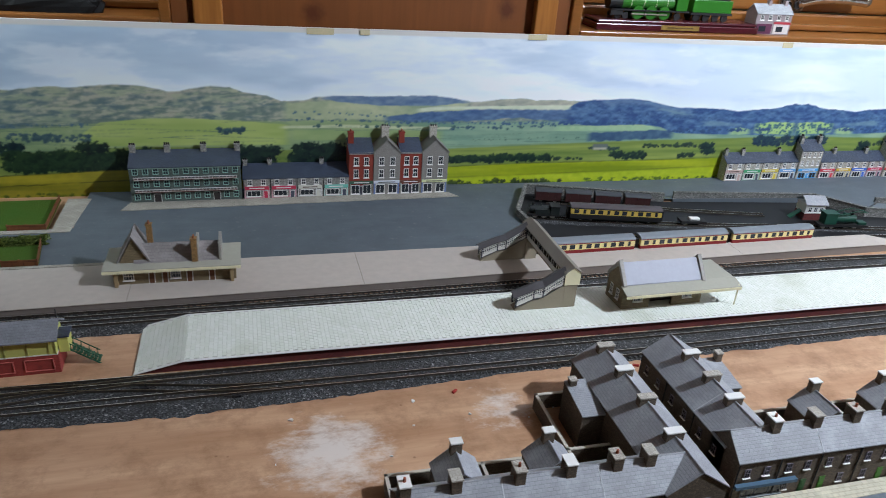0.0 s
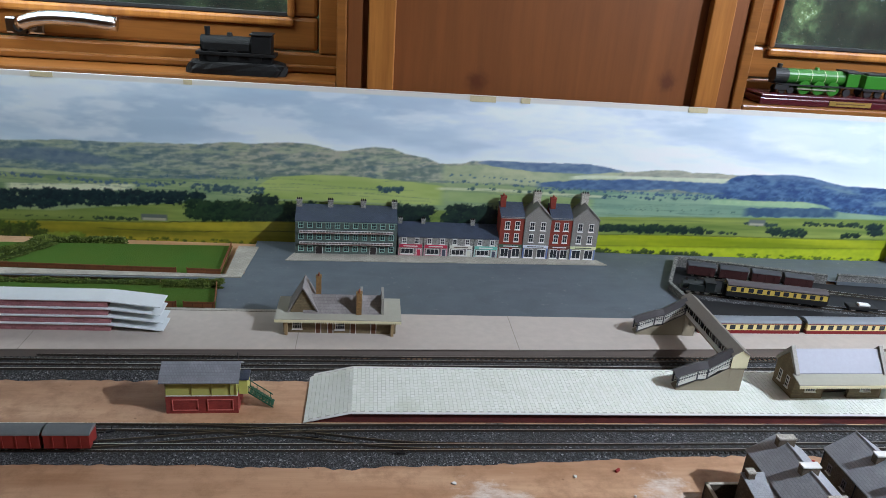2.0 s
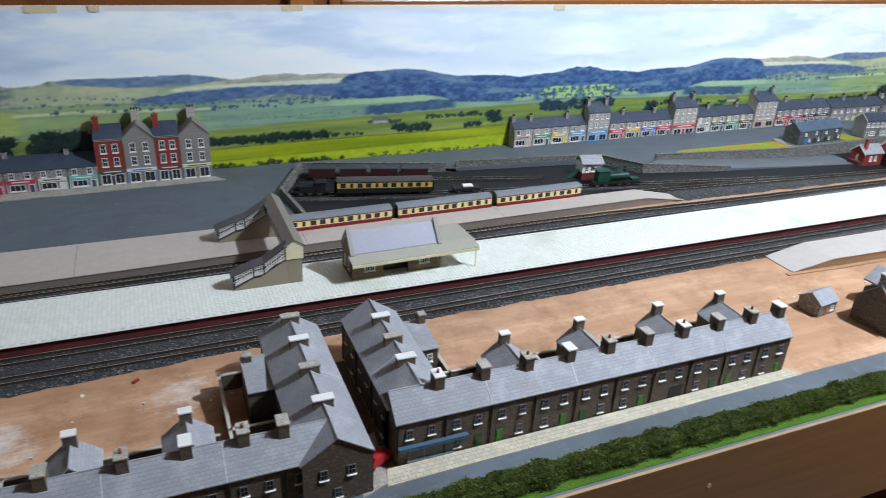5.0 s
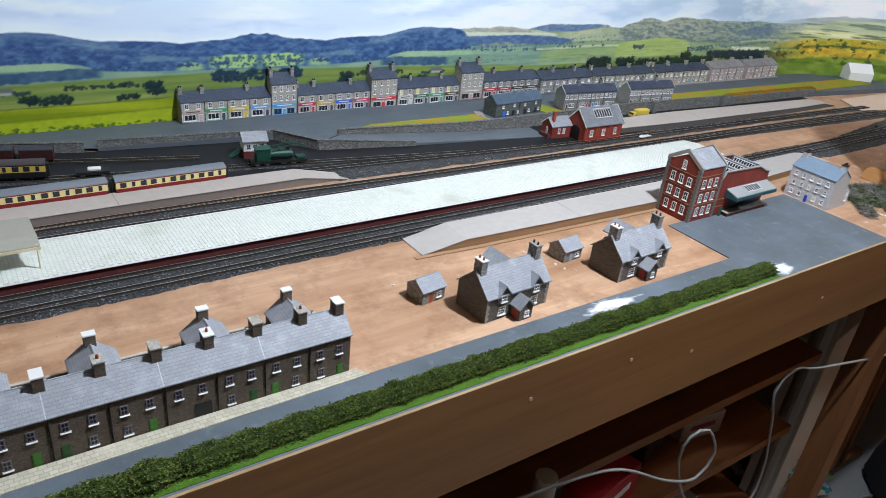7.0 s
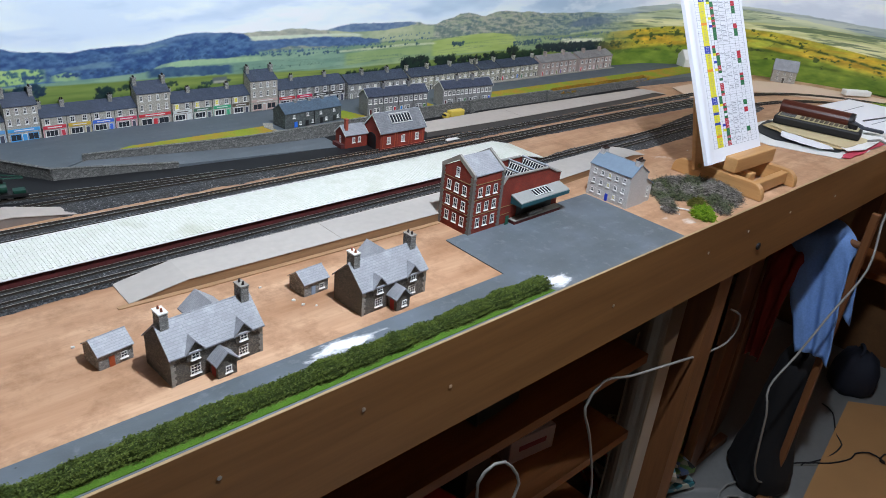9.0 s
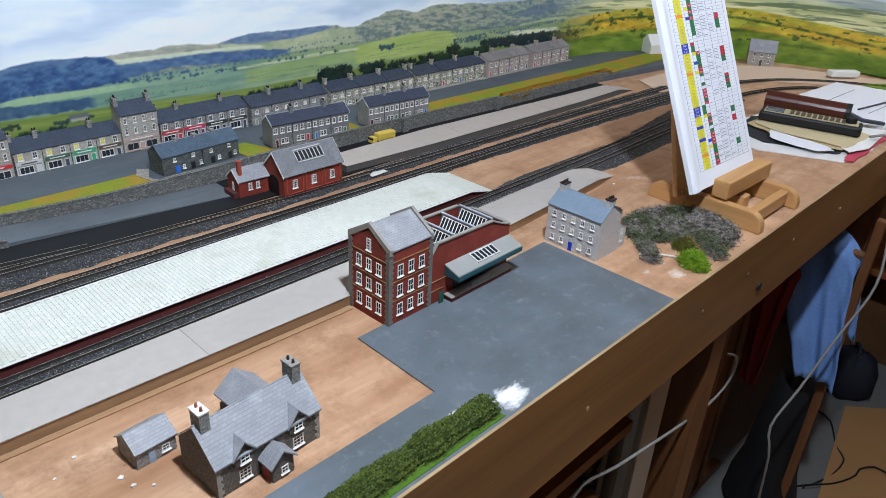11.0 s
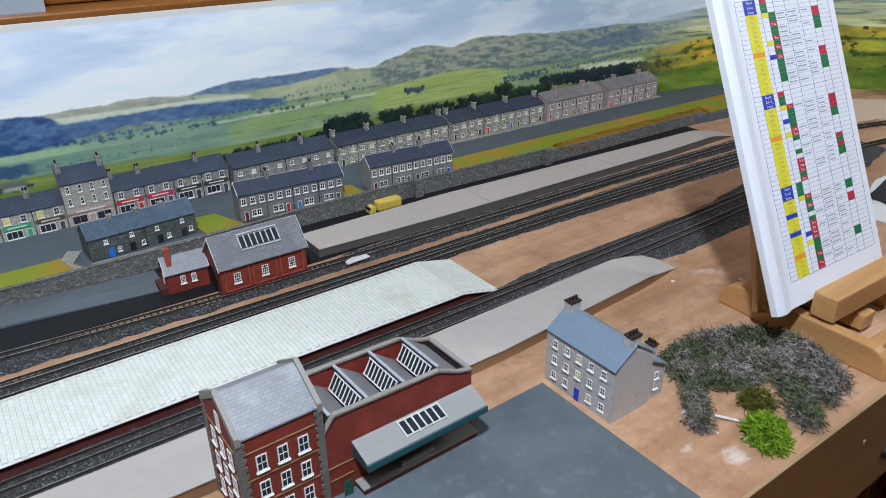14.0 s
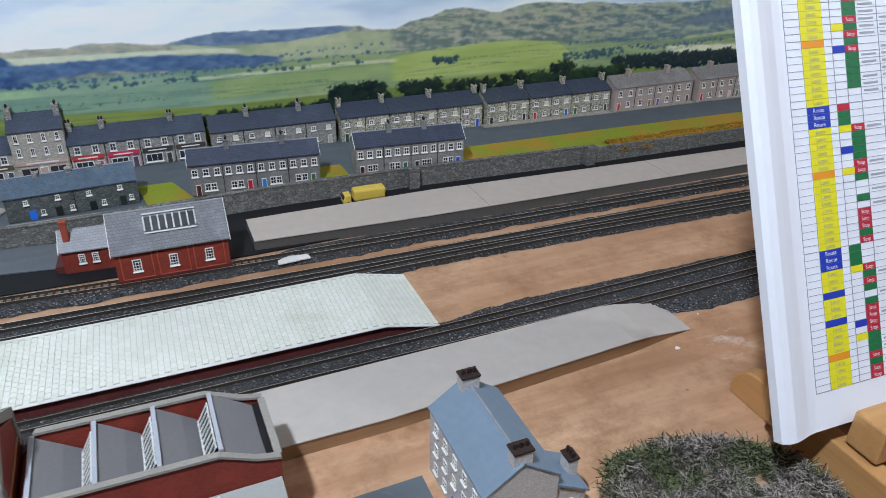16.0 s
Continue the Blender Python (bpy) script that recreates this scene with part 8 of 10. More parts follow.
def van(m, label, L=0.038, bodym=None, roofm=None):
    t = thing("goods_van", label, "wagon", m, "model vans")
    Wd = 0.0165
    Shape().box(-L / 2, -Wd / 2, 0.006, L / 2, Wd / 2, 0.0195).ob("body", bodym or red_wagon, t)
    pts = [(Wd / 2 * 1.04 * math.cos(a), 0.0195 + 0.0038 * math.sin(a)) for a in [math.pi * i / 10 for i in range(11)]]
    Shape().prism(pts, "x", -L / 2 - 0.0006, L / 2 + 0.0006).ob("roof", roofm or plain("van_roof", (104, 108, 108), rough=0.6, var=0.2), t)
    for x in (-L * 0.3, 0.0, L * 0.3):
        Shape().box(x - 0.0005, -Wd / 2 - 0.0005, 0.006, x + 0.0005, -Wd / 2, 0.0195).ob("strapping", bodym or red_wagon, t)
    Shape().box(-L / 2, -0.007, 0.0045, L / 2, 0.007, 0.006).ob("underframe", underframe, t)
    for x in (-L * 0.28, L * 0.28):
        for y in (-0.0052, 0.0042):
            Shape().cyl(x, y, 0.0055, 0.0032, 0.001, "y", 14).ob("wheel", steel, t)
    for x in (-L / 2 - 0.003, L / 2):
        Shape().box(x, -0.001, 0.006, x + 0.003, 0.001, 0.0075).ob("coupling", underframe, t)


for x in (-0.281, -0.2395, -0.198):
    van(pose(x, -0.0425, 0.0035), "brown-red goods van with grey roof on the front track")
for f in (0.0, 0.26, 0.52, 0.78):
    van(along(0.565, 0.374, 0.74, 0.329, f, 0.0012), "dark red goods van standing beside the yard wall", 0.04, plain("dark_red_van", (58, 27, 26), rough=0.6, var=0.2), plain("dark_van_roof", (58, 60, 64), rough=0.6, var=0.2))


def small_loco(m, label, colour):
    t = thing("tank_locomotive", label, "locomotive", m)
    Shape().box(-0.026, -0.0085, 0.0065, 0.026, 0.0085, 0.009).ob("running_plate", underframe, t)
    Shape().cyl(-0.022, 0, 0.0145, 0.0058, 0.03, "x", 18).ob("boiler", colour, t)
    Shape().box(-0.014, -0.0085, 0.009, 0.008, -0.005, 0.0165).ob("side_tank", colour, t)
    Shape().box(-0.014, 0.005, 0.009, 0.008, 0.0085, 0.0165).ob("side_tank", colour, t)
    Shape().box(0.009, -0.0085, 0.009, 0.022, 0.0085, 0.021).ob("cab", colour, t)
    Shape().box(0.008, -0.0095, 0.021, 0.023, 0.0095, 0.0222).ob("cab_roof", underframe, t)
    Shape().cyl(-0.017, 0, 0.019, 0.002, 0.006, n=12).ob("chimney", underframe, t)
    Shape().cyl(-0.005, 0, 0.0195, 0.0022, 0.0032, n=12, r2=0.001).ob("dome", colour, t)
    for x in (-0.013, 0.0, 0.013):
        for y in (-0.0055, 0.0043):
            Shape().cyl(x, y, 0.0062, 0.004, 0.0012, "y", 16).ob("wheel", steel, t)


small_loco(along(0.505, 0.316, 0.7, 0.271, 0.14, 0.0032), "small dark grey tank engine in the yard", plain("grey_loco", (28, 34, 33), rough=0.45, var=0.2))
fw = thing("flat_wagon", "black flat wagon with a white load", "wagon", along(0.7, 0.271, 0.95, 0.234, 0.22, 0.0032))
Shape().box(-0.02, -0.008, 0.005, 0.02, 0.008, 0.009).ob("deck", underframe, fw)
for x in (-0.012, 0.012):
    for y in (-0.0052, 0.0042):
        Shape().cyl(x, y, 0.0042, 0.0032, 0.001, "y", 14).ob("wheel", steel, fw)
Shape().box(-0.006, -0.005, 0.009, 0.01, 0.004, 0.0125).ob("load", white, fw, bevel=0.001)

cr = thing("rail_crane", "dark green railway crane on its wagon", "crane", along(0.7, 0.271, 0.95, 0.234, 1.16, 0.0032))
cg = plain("crane_green", (22, 66, 52), rough=0.45, var=0.25)
Shape().box(-0.035, -0.008, 0.005, 0.046, 0.008, 0.0085).ob("wagon", underframe, cr)
Shape().box(-0.028, -0.0078, 0.0085, -0.008, 0.0078, 0.0255).ob("engine_house", cg, cr, bevel=0.0008)
Shape().box(-0.0295, -0.0088, 0.0255, -0.0065, 0.0088, 0.0268).ob("house_roof", cg, cr)
Shape().cyl(-0.0078, 0.0, 0.0165, 0.0068, 0.032, "x", 16).ob("boiler", cg, cr)
Shape().cyl(0.019, 0.0, 0.022, 0.0024, 0.0085, n=12).ob("chimney", underframe, cr)
Shape().cyl(0.006, 0.0, 0.0225, 0.003, 0.0045, n=12, r2=0.0016).ob("dome", cg, cr)
for y in (-0.0072, 0.0062):
    Shape().tube([(-0.006, y, 0.0245), (0.02, y, 0.031), (0.043, y * 0.4, 0.0275)], 0.0009).ob("jib", cg, cr)
Shape().box(0.03, -0.006, 0.0085, 0.044, 0.006, 0.0125).ob("front_tank", cg, cr, bevel=0.0006)
for x in (-0.026, -0.012, 0.012, 0.026):
    for y in (-0.0052, 0.0042):
        Shape().cyl(x, y, 0.0042, 0.0036, 0.001, "y", 14).ob("wheel", steel, cr)
sb = thing("ground_frame_cabin", "small signal cabin with white upper half and red brick base", "signal box", pose(0.957, 0.264, 0.002, 0, 0, -8))
Shape().box(0, 0, 0, 0.034, 0.026, 0.011).ob("base", brick_dark, sb)
Shape().box(0.0005, 0.0005, 0.011, 0.0335, 0.0255, 0.0265).ob("upper_storey", white, sb)
Shape().prism([(-0.003, 0.026), (0.013, 0.036), (0.029, 0.026), (0.029, 0.0275), (0.013, 0.0375), (-0.003, 0.0275)], "x", -0.002, 0.036).ob("roof", slate, sb)
windows(sb, [(0.0075, 0.014), (0.017, 0.014), (0.0265, 0.014)], 0.0065, 0.0085, bars=(2, 2))
Shape().prism([(-0.016, 0), (-0.0005, 0.0115), (-0.0005, 0.014), (-0.018, 0.0015)], "y", 0.008, 0.016).ob("steps", shade((30, 80, 60), "step_green"), sb)

lorry = thing("box_lorry", "small yellow toy box lorry parked below the wall", "lorry", pose(1.782, 0.246, 0.0018, 0, 0, 178) @ Matrix.Scale(0.8, 4))
yl = plain("yellow_toy_paint", (214, 186, 84), rough=0.4, var=0.08)
Shape().box(-0.036, -0.0085, 0.0045, 0.008, 0.0085, 0.0205).ob("box_body", yl, lorry, bevel=0.0028)
Shape().prism([(0.0115, 0.003), (0.0225, 0.003), (0.0225, 0.0085), (0.0195, 0.0145), (0.0115, 0.0145)], "y", -0.008, 0.008).ob("cab", yl, lorry, bevel=0.0008)
Shape().box(0.0185, -0.007, 0.009, 0.0225, 0.007, 0.013).ob("windscreen", glass_dark, lorry)
Shape().box(-0.025, -0.0088, 0.0105, -0.012, -0.0085, 0.0135).ob("sign_bar", shade((150, 90, 50), "sign_brown"), lorry)
Shape().box(-0.034, -0.006, 0.003, 0.0115, 0.006, 0.0045).ob("chassis", underframe, lorry)
for x in (-0.03, -0.021, -0.012, 0.016):
    for y in (-0.0085, 0.007):
        Shape().cyl(x, y, 0.0028, 0.0028, 0.0015, "y", 14).ob("wheel", black, lorry)

# ---- lawns, hedges, stacked platform pieces ----
q = Mat("clump_foliage")
gi = q.node("NewGeometry")
hedge_tone = q.ramp(q.noise(70, 3), (0.4, (0, 0, 0, 1)), (0.7, (0.6, 0.6, 0.6, 1)))
hedge_leaf = q.done(q.mix(hedge_tone, q.ramp(gi.outputs["Random Per Island"], (0.0, lin(44, 56, 27)), (0.5, lin(80, 97, 46)), (0.85, lin(106, 121, 62)), (1.0, lin(134, 144, 82))), lin(118, 132, 56)), 0.9, spec=0.15)
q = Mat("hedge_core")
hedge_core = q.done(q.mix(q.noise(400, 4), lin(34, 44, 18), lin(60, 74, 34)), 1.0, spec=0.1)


def hedge(name, label, pts, w, h, tufts, seed, leafm=None, size=0.0024, corem=None, category="hedge"):
    """A hedge along (x, y) points: a lumpy core under many small leaf tufts."""
    rnd = random.Random(seed)
    line = curve([(x, y, 0) for x, y in pts], 0.006)
    t = thing(name, label, category)
    core, tf, n = Shape(), Shape(), 8
    vs = []
    for i, p in enumerate(line):
        d = (line[min(i + 1, len(line) - 1)] - line[max(i - 1, 0)]).normalized()
        o = Vector((-d.y, d.x, 0))
        k = 0.82 + 0.3 * noise.noise((p.x * 55, p.y * 55, seed)) + 0.12 * noise.noise((p.x * 200, seed, 0))
        for j in range(n):
            a = math.pi * j / (n - 1)
            vs.append(p + o * (w / 2 * k * math.cos(a)) + Vector((0, 0, 0.0018 + h * k * math.sin(a))))
    core.add(vs, [(i * n + j, (i + 1) * n + j, (i + 1) * n + j + 1, i * n + j + 1) for i in range(len(line) - 1) for j in range(n - 1)] + [tuple(range(n)), tuple(range((len(line) - 1) * n, len(line) * n))[::-1]])
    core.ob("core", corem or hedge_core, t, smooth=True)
    for _ in range(tufts):
        c = Vector(rnd.choice(vs)) + Vector((rnd.gauss(0, 0.0022), rnd.gauss(0, 0.0012), rnd.gauss(0, 0.0008)))
        r = size * rnd.uniform(0.6, 1.5)
        u = Vector((rnd.gauss(0, 1), rnd.gauss(0, 1), rnd.gauss(0.25, 0.7))).normalized()
        s = u.orthogonal().normalized() * r * 0.42
        v = u.cross(s)
        tf.add([c - u * r, c + s, c + u * r, c - s], [(0, 1, 2, 3)])
        tf.add([c - u * r, c + v, c + u * r, c - v], [(0, 1, 2, 3)])
    tagged(tf.ob("leaves", leafm or hedge_leaf, t), kind="stuff")
    return t


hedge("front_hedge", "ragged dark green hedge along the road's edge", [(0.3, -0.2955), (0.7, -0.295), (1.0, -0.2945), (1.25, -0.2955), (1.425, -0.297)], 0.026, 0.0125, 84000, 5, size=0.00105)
fencem = courses("brown_fence", (124, 76, 44), (84, 48, 28), 0.012, 0.006, var=0.15)
for nm, poly, lab in (("lawn", [(-0.62, 0.336), (-0.14, 0.328), (-0.143, 0.43), (-0.62, 0.415)], "green flock lawn with a low brown fence"), ("lawn", [(-0.62, 0.228), (-0.128, 0.228), (-0.138, 0.296), (-0.62, 0.29)], "green flock garden behind the platform")):
    patch(nm, poly, 0.0068, grass, lab, "lawn")
for pts, lab in (([(-0.45, 0.3345), (-0.2, 0.329)], 1), ([(-0.185, 0.3285), (-0.141, 0.3275)], 2), ([(-0.141, 0.3275), (-0.144, 0.425)], 3), ([(-0.235, 0.2275), (-0.175, 0.2275)], 4), ([(-0.166, 0.2275), (-0.129, 0.2275)], 5), ([(-0.129, 0.2275), (-0.138, 0.29)], 6)):
    (xa, ya), (xb, yb) = pts
    f = thing("garden_fence", "low brown board fence round the lawn", "fence", group="garden fences")
    d = Vector((xb - xa, yb - ya, 0))
    m = Matrix.Translation((xa, ya, 0.0062)) @ Matrix.Rotation(math.atan2(d.y, d.x), 4, "Z")
    L = d.length
    for i in range(max(2, int(L / 0.03)) + 1):
        k = max(2, int(L / 0.03))
        Shape().slab(m @ Matrix.Translation((L * i / k, 0, 0.0045)), 0.0012, 0.0014, 0.009).ob("post", fencem, f)
    Shape().slab(m @ Matrix.Translation((L / 2, 0, 0.0042)), L, 0.0008, 0.0076).ob("board", fencem, f)
patch("pavement_strip", [(-0.62, 0.311), (-0.112, 0.318), (-0.104, 0.428), (-0.134, 0.43), (-0.134, 0.3265), (-0.62, 0.3345)], 0.0072, slabs_pave, "white paved path round the lawn", "pavement")
hedge("garden_hedge", "dark green hedge beside the garden path", [(-0.62, 0.288), (-0.3, 0.292), (-0.215, 0.292)], 0.014, 0.011, 8000, 7, size=0.0012)
hedge("garden_hedge", "dark green hedge at the garden corner", [(-0.205, 0.288), (-0.165, 0.289), (-0.134, 0.291)], 0.018, 0.014, 6000, 8, size=0.0012)
hedge("lawn_hedge", "dark hedge at the end of the lawn", [(-0.46, 0.34), (-0.43, 0.375), (-0.4, 0.42)], 0.03, 0.02, 5200, 9, size=0.0018)
hedge("lawn_hedge", "bright green shrubs behind the lawn", [(-0.41, 0.428), (-0.34, 0.432), (-0.3, 0.434)], 0.014, 0.014, 1200, 10)

q = Mat("dry_scrub")
gi = q.node("NewGeometry")
dry_scrub = q.done(q.ramp(gi.outputs["Random Per Island"], (0.0, lin(128, 112, 40)), (0.45, lin(170, 142, 58)), (0.8, lin(182, 112, 48)), (1.0, lin(120, 130, 52))), 0.95, spec=0.1)
scrub = hedge("scrub_patch", "low dry yellow-brown scrub behind the stone wall", [(2.12, 0.266), (2.24, 0.266), (2.36, 0.264), (2.46, 0.262)], 0.03, 0.006, 8000, 12, leafm=dry_scrub, size=0.0018, corem=dry_scrub, category="shrubs")
scrub.location.z = UP

card_print = plain("pale_platform_print", (214, 220, 222), rough=0.6, grain=200, var=0.06)
pinkbrick = courses("pink_brick_print", (168, 112, 116), (190, 146, 148), 0.006, 0.0026, var=0.3)
for k in range(4):
    z0 = 0.0124 + 0.0091 * k
    y0 = 0.152 + 0.0015 * k
    y1 = y0 + 0.031
    xr = -0.170 + 0.0015 * (k % 2) - 0.0012 * k
    p = thing("platform_section", "spare card platform section with pink brick side, stacked with others", "platform", group="stacked platform sections")
    Shape().prism([(-0.7, z0), (xr - 0.058, z0), (xr - 0.058, z0 + 0.008), (-0.7, z0 + 0.008)], "y", y0 + 0.002, y1 - 0.002).ob("side_wall", pinkbrick, p)
    Shape().prism([(-0.7, z0 + 0.008), (xr - 0.06, z0 + 0.008), (xr, z0 + 0.0015), (xr, z0 + 0.0025), (xr - 0.06, z0 + 0.009), (-0.7, z0 + 0.009)], "y", y0, y1).ob("deck", card_print, p)

# ---- heap of foliage, easel, papers on the board ----
q = Mat("lichen_grey")
gi = q.node("NewGeometry")
green_twig = q.ramp(gi.outputs["Random Per Island"], (0.0, lin(30, 34, 24)), (0.45, lin(82, 90, 66)), (0.85, lin(136, 138, 112)), (1.0, lin(100, 118, 58)))
grey_twig = q.ramp(gi.outputs["Random Per Island"], (0.0, lin(46, 42, 38)), (0.5, lin(114, 107, 102)), (1.0, lin(186, 178, 168)))
lichen = q.done(q.mix(q.ramp(q.noise(30, 2), (0.44, (0, 0, 0, 1)), (0.56, (1, 1, 1, 1))), green_twig, grey_twig), 0.95, spec=0.1)
q = Mat("lime_moss")
gi = q.node("NewGeometry")
moss = q.done(q.ramp(gi.outputs["Random Per Island"], (0.0, lin(70, 104, 20)), (1.0, lin(140, 170, 50))), 0.95, spec=0.1)

q = Mat("olive_moss")
gi = q.node("NewGeometry")
olive_moss = q.done(q.ramp(gi.outputs["Random Per Island"], (0.0, lin(62, 66, 26)), (1.0, lin(122, 118, 58))), 0.95, spec=0.1)


def heap(name, label, blobs, twigs, m, seed, L=0.010, r=0.0004):
    """A tangle of short bent twigs spread over low mounds (x, y, rx, ry, h)."""
    rnd = random.Random(seed)
    s = Shape()
    for _ in range(twigs):
        x, y, rx, ry, h = rnd.choice(blobs)
        a, k = rnd.uniform(0, 6.283), math.sqrt(rnd.random())
        px, py = x + rx * k * math.cos(a), y + ry * k * math.sin(a)
        pz = h * (1 - k * k) * rnd.random() ** 0.4 + 0.001
        d = Vector((rnd.gauss(0, 1), rnd.gauss(0, 1), rnd.gauss(0.15, 0.5))).normalized() * L * rnd.uniform(0.4, 1.1)
        p0 = Vector((px, py, pz))
        p1 = p0 + d * 0.5 + Vector((rnd.gauss(0, 0.0012), rnd.gauss(0, 0.0012), rnd.gauss(0.0008, 0.001)))
        p2 = p0 + d
        p2.z = max(p2.z, 0.0006)
        p1.z = max(p1.z, 0.0006)
        s.tube([p0, p1, p2], r * rnd.uniform(0.7, 1.6), 3)
    return tagged(s.ob(name, m), label, "foliage", kind="stuff")


ARMS = (((1.808, -0.186), (1.85, -0.186), (1.885, -0.2), (1.905, -0.222), (1.906, -0.252), (1.888, -0.284), 0.014, 0.017), ((1.798, -0.2), (1.812, -0.222), (1.832, -0.236), (1.862, -0.235), (1.884, -0.24), 0.012, 0.014),
        ((1.794, -0.212), (1.776, -0.232), (1.756, -0.25), 0.0085, 0.011), ((1.884, -0.24), (1.856, -0.266), (1.826, -0.296), 0.012, 0.015), ((1.9, -0.25), (1.885, -0.27), (1.862, -0.288), 0.013, 0.013), ((1.87, -0.21), (1.862, -0.23), 0.012, 0.011), ((1.828, -0.206), (1.85, -0.212), 0.01, 0.005))
LICHEN = []
for arm in ARMS:
    wd, hi = arm[-2:]
    for p in curve([(x, y, 0) for x, y in arm[:-2]], 0.006):
        LICHEN.append((p.x + 0.007, p.y - 0.004, wd * 0.92, wd * 0.92, hi * 0.85))
heap("lichen_heap", "loose heap of grey-green dried lichen foliage on the board", LICHEN, 24000, lichen, 21, 0.0085, 0.00022)
heap("moss_clump", "clump of bright lime-green moss", [(1.797, -0.287, 0.015, 0.012, 0.012), (1.79, -0.296, 0.011, 0.01, 0.009)], 2000, moss, 22, 0.009, 0.00045)
heap("moss_clump", "clump of dull olive-brown moss behind the lime moss", [(1.822, -0.264, 0.012, 0.011, 0.011)], 1500, olive_moss, 23, 0.007, 0.0003)
tagged(Shape().tube(curve([(1.765, -0.236, 0.0015), (1.776, -0.248, 0.002), (1.781, -0.254, 0.003), (1.794, -0.272, 0.0018)], 0.004), 0.0011, 6).ob("paper_strip", white), "crumpled white strip lying by the foliage", "paper")

beech = wood("beech_wood", (200, 154, 100), (170, 120, 72), "x", 1.2, 0.4)
ez = thing("table_easel", "small pale wooden table easel holding a printed chart", "easel")
LEAN = math.degrees(math.atan(0.46))


def plank(x0, y0, z0, x1, y1, z1, w, th, nm="rail"):
    a, b = Vector((x0, y0, z0)), Vector((x1, y1, z1))
    m = Matrix.Translation((a + b) / 2) @ (b - a).to_track_quat("X", "Z").to_matrix().to_4x4()
    return Shape().slab(m, (b - a).length, w, th).ob(nm, beech, ez, bevel=0.0018)


def foot(x0, y0, x1, y1, h, th, nm="foot"):
    """A board standing on edge with rounded upper ends."""
    L = math.hypot(x1 - x0, y1 - y0)
    r = h * 0.75
    arc = [math.radians(a_) for a_ in range(0, 91, 15)]
    pts = [(0, 0), (L, 0)] + [(L - r + r * math.cos(a_), h - r + r * math.sin(a_)) for a_ in arc] + [(r - r * math.sin(a_), h - r + r * math.cos(a_)) for a_ in arc]
    o = Shape().prism(pts, "y", -th / 2, th / 2).ob(nm, beech, ez, bevel=0.0015)
    o.matrix_basis = Matrix.Translation((x0, y0, 0.0002)) @ Matrix.Rotation(math.atan2(y1 - y0, x1 - x0), 4, "Z")


foot(1.938, -0.31, 1.942, -0.148, 0.026, 0.013)
foot(2.058, -0.31, 2.062, -0.15, 0.026, 0.013)
plank(1.9455, -0.29, 0.014, 2.051, -0.29, 0.014, 0.012, 0.02, "rail")
plank(1.9485, -0.172, 0.014, 2.055, -0.172, 0.014, 0.012, 0.02, "rail")
plank(1.936, -0.2465, 0.041, 2.066, -0.2495, 0.041, 0.022, 0.024, "ledge")
plank(1.998, -0.262, 0.012, 1.998, -0.182, 0.012, 0.02, 0.016, "slide")
plank(1.998, -0.228, 0.021, 1.998, -0.115, 0.28, 0.022, 0.012, "mast")
plank(1.925, -0.2, 0.018, 1.962, -0.115, 0.28, 0.016, 0.01, "leg")
plank(2.05, -0.2, 0.018, 2.012, -0.115, 0.28, 0.016, 0.01, "leg")
tagged(Shape().cyl(1.916, -0.2085, 0.03, 0.0035, 0.004, "y", 12).ob("screw", shade((150, 120, 60), "brass_screw"), ez), "brass screw head")

# chart: local x across, y up along the sheet
CW, CH = 0.172, 0.30
ch = thing("timetable_chart", "white printed timetable sheets with yellow, blue, green and red cells", "chart", Matrix.Translation((1.8835, -0.2325, 0.0435)) @ pose(0, 0, 0, 0, 0, -2.0) @ pose(0, 0, 0, 90 - LEAN, 0, 0))
paper = plain("paper_white", (236, 238, 244), rough=0.45, var=0.03, grain=60)
prof = [(0.0, 0.003), (0.003, 0.0055), (0.008, 0.0062), (0.014, 0.0046), (0.021, 0.0022), (0.027, 0.0014), (CW, 0.0014), (CW, -0.003), (0.0, -0.003)]
Shape().prism(prof, "y", 0, CH).ob("sheet", paper, ch)
INK = {k: plain("ink_" + k, c, rough=0.5, var=0.05) for k, c in (("yellow", (232, 222, 40)), ("blue", (34, 62, 176)), ("green", (30, 112, 66)), ("red", (190, 40, 58)), ("orange", (236, 150, 40)), ("grey", (146, 150, 158)), ("pale", (168, 172, 180)))}
gx0, gx1, gy0, gy1 = 0.029, 0.163, 0.022, 0.264
ROWN = 60
rh = (gy1 - gy0) / ROWN
for i in range(ROWN + 1):
    y = gy0 + rh * i
    k = 0.0004 if i % 20 == 0 else 0.00022
    Shape().box(gx0, y - k / 2, 0.0008, gx1, y + k / 2, 0.00165).ob("ruled_line", INK["grey"], ch)
for x in (gx0, gx0 + 0.011, gx0 + 0.027, gx0 + 0.033, gx0 + 0.042, gx0 + 0.052, gx0 + 0.068, gx0 + 0.088, gx0 + 0.106, gx0 + 0.117, gx1):
    Shape().box(x - 0.00015, gy0, 0.0008, x + 0.00015, gy1, 0.00166).ob("ruled_line", INK["grey"], ch)
cell_mesh = {}


def cell(col, c0, c1, row):
    y = gy1 - rh * (row + 1)
    key = (col, c0, c1)
    if key not in cell_mesh:
        cell_mesh[key] = Shape().box(0, 0, 0, c1 - c0, rh * 0.96, 0.0003).mesh("cell", INK[col])
    return spot("cell", cell_mesh[key], Matrix.Translation((gx0 + c0, y, 0.00145)), ch)


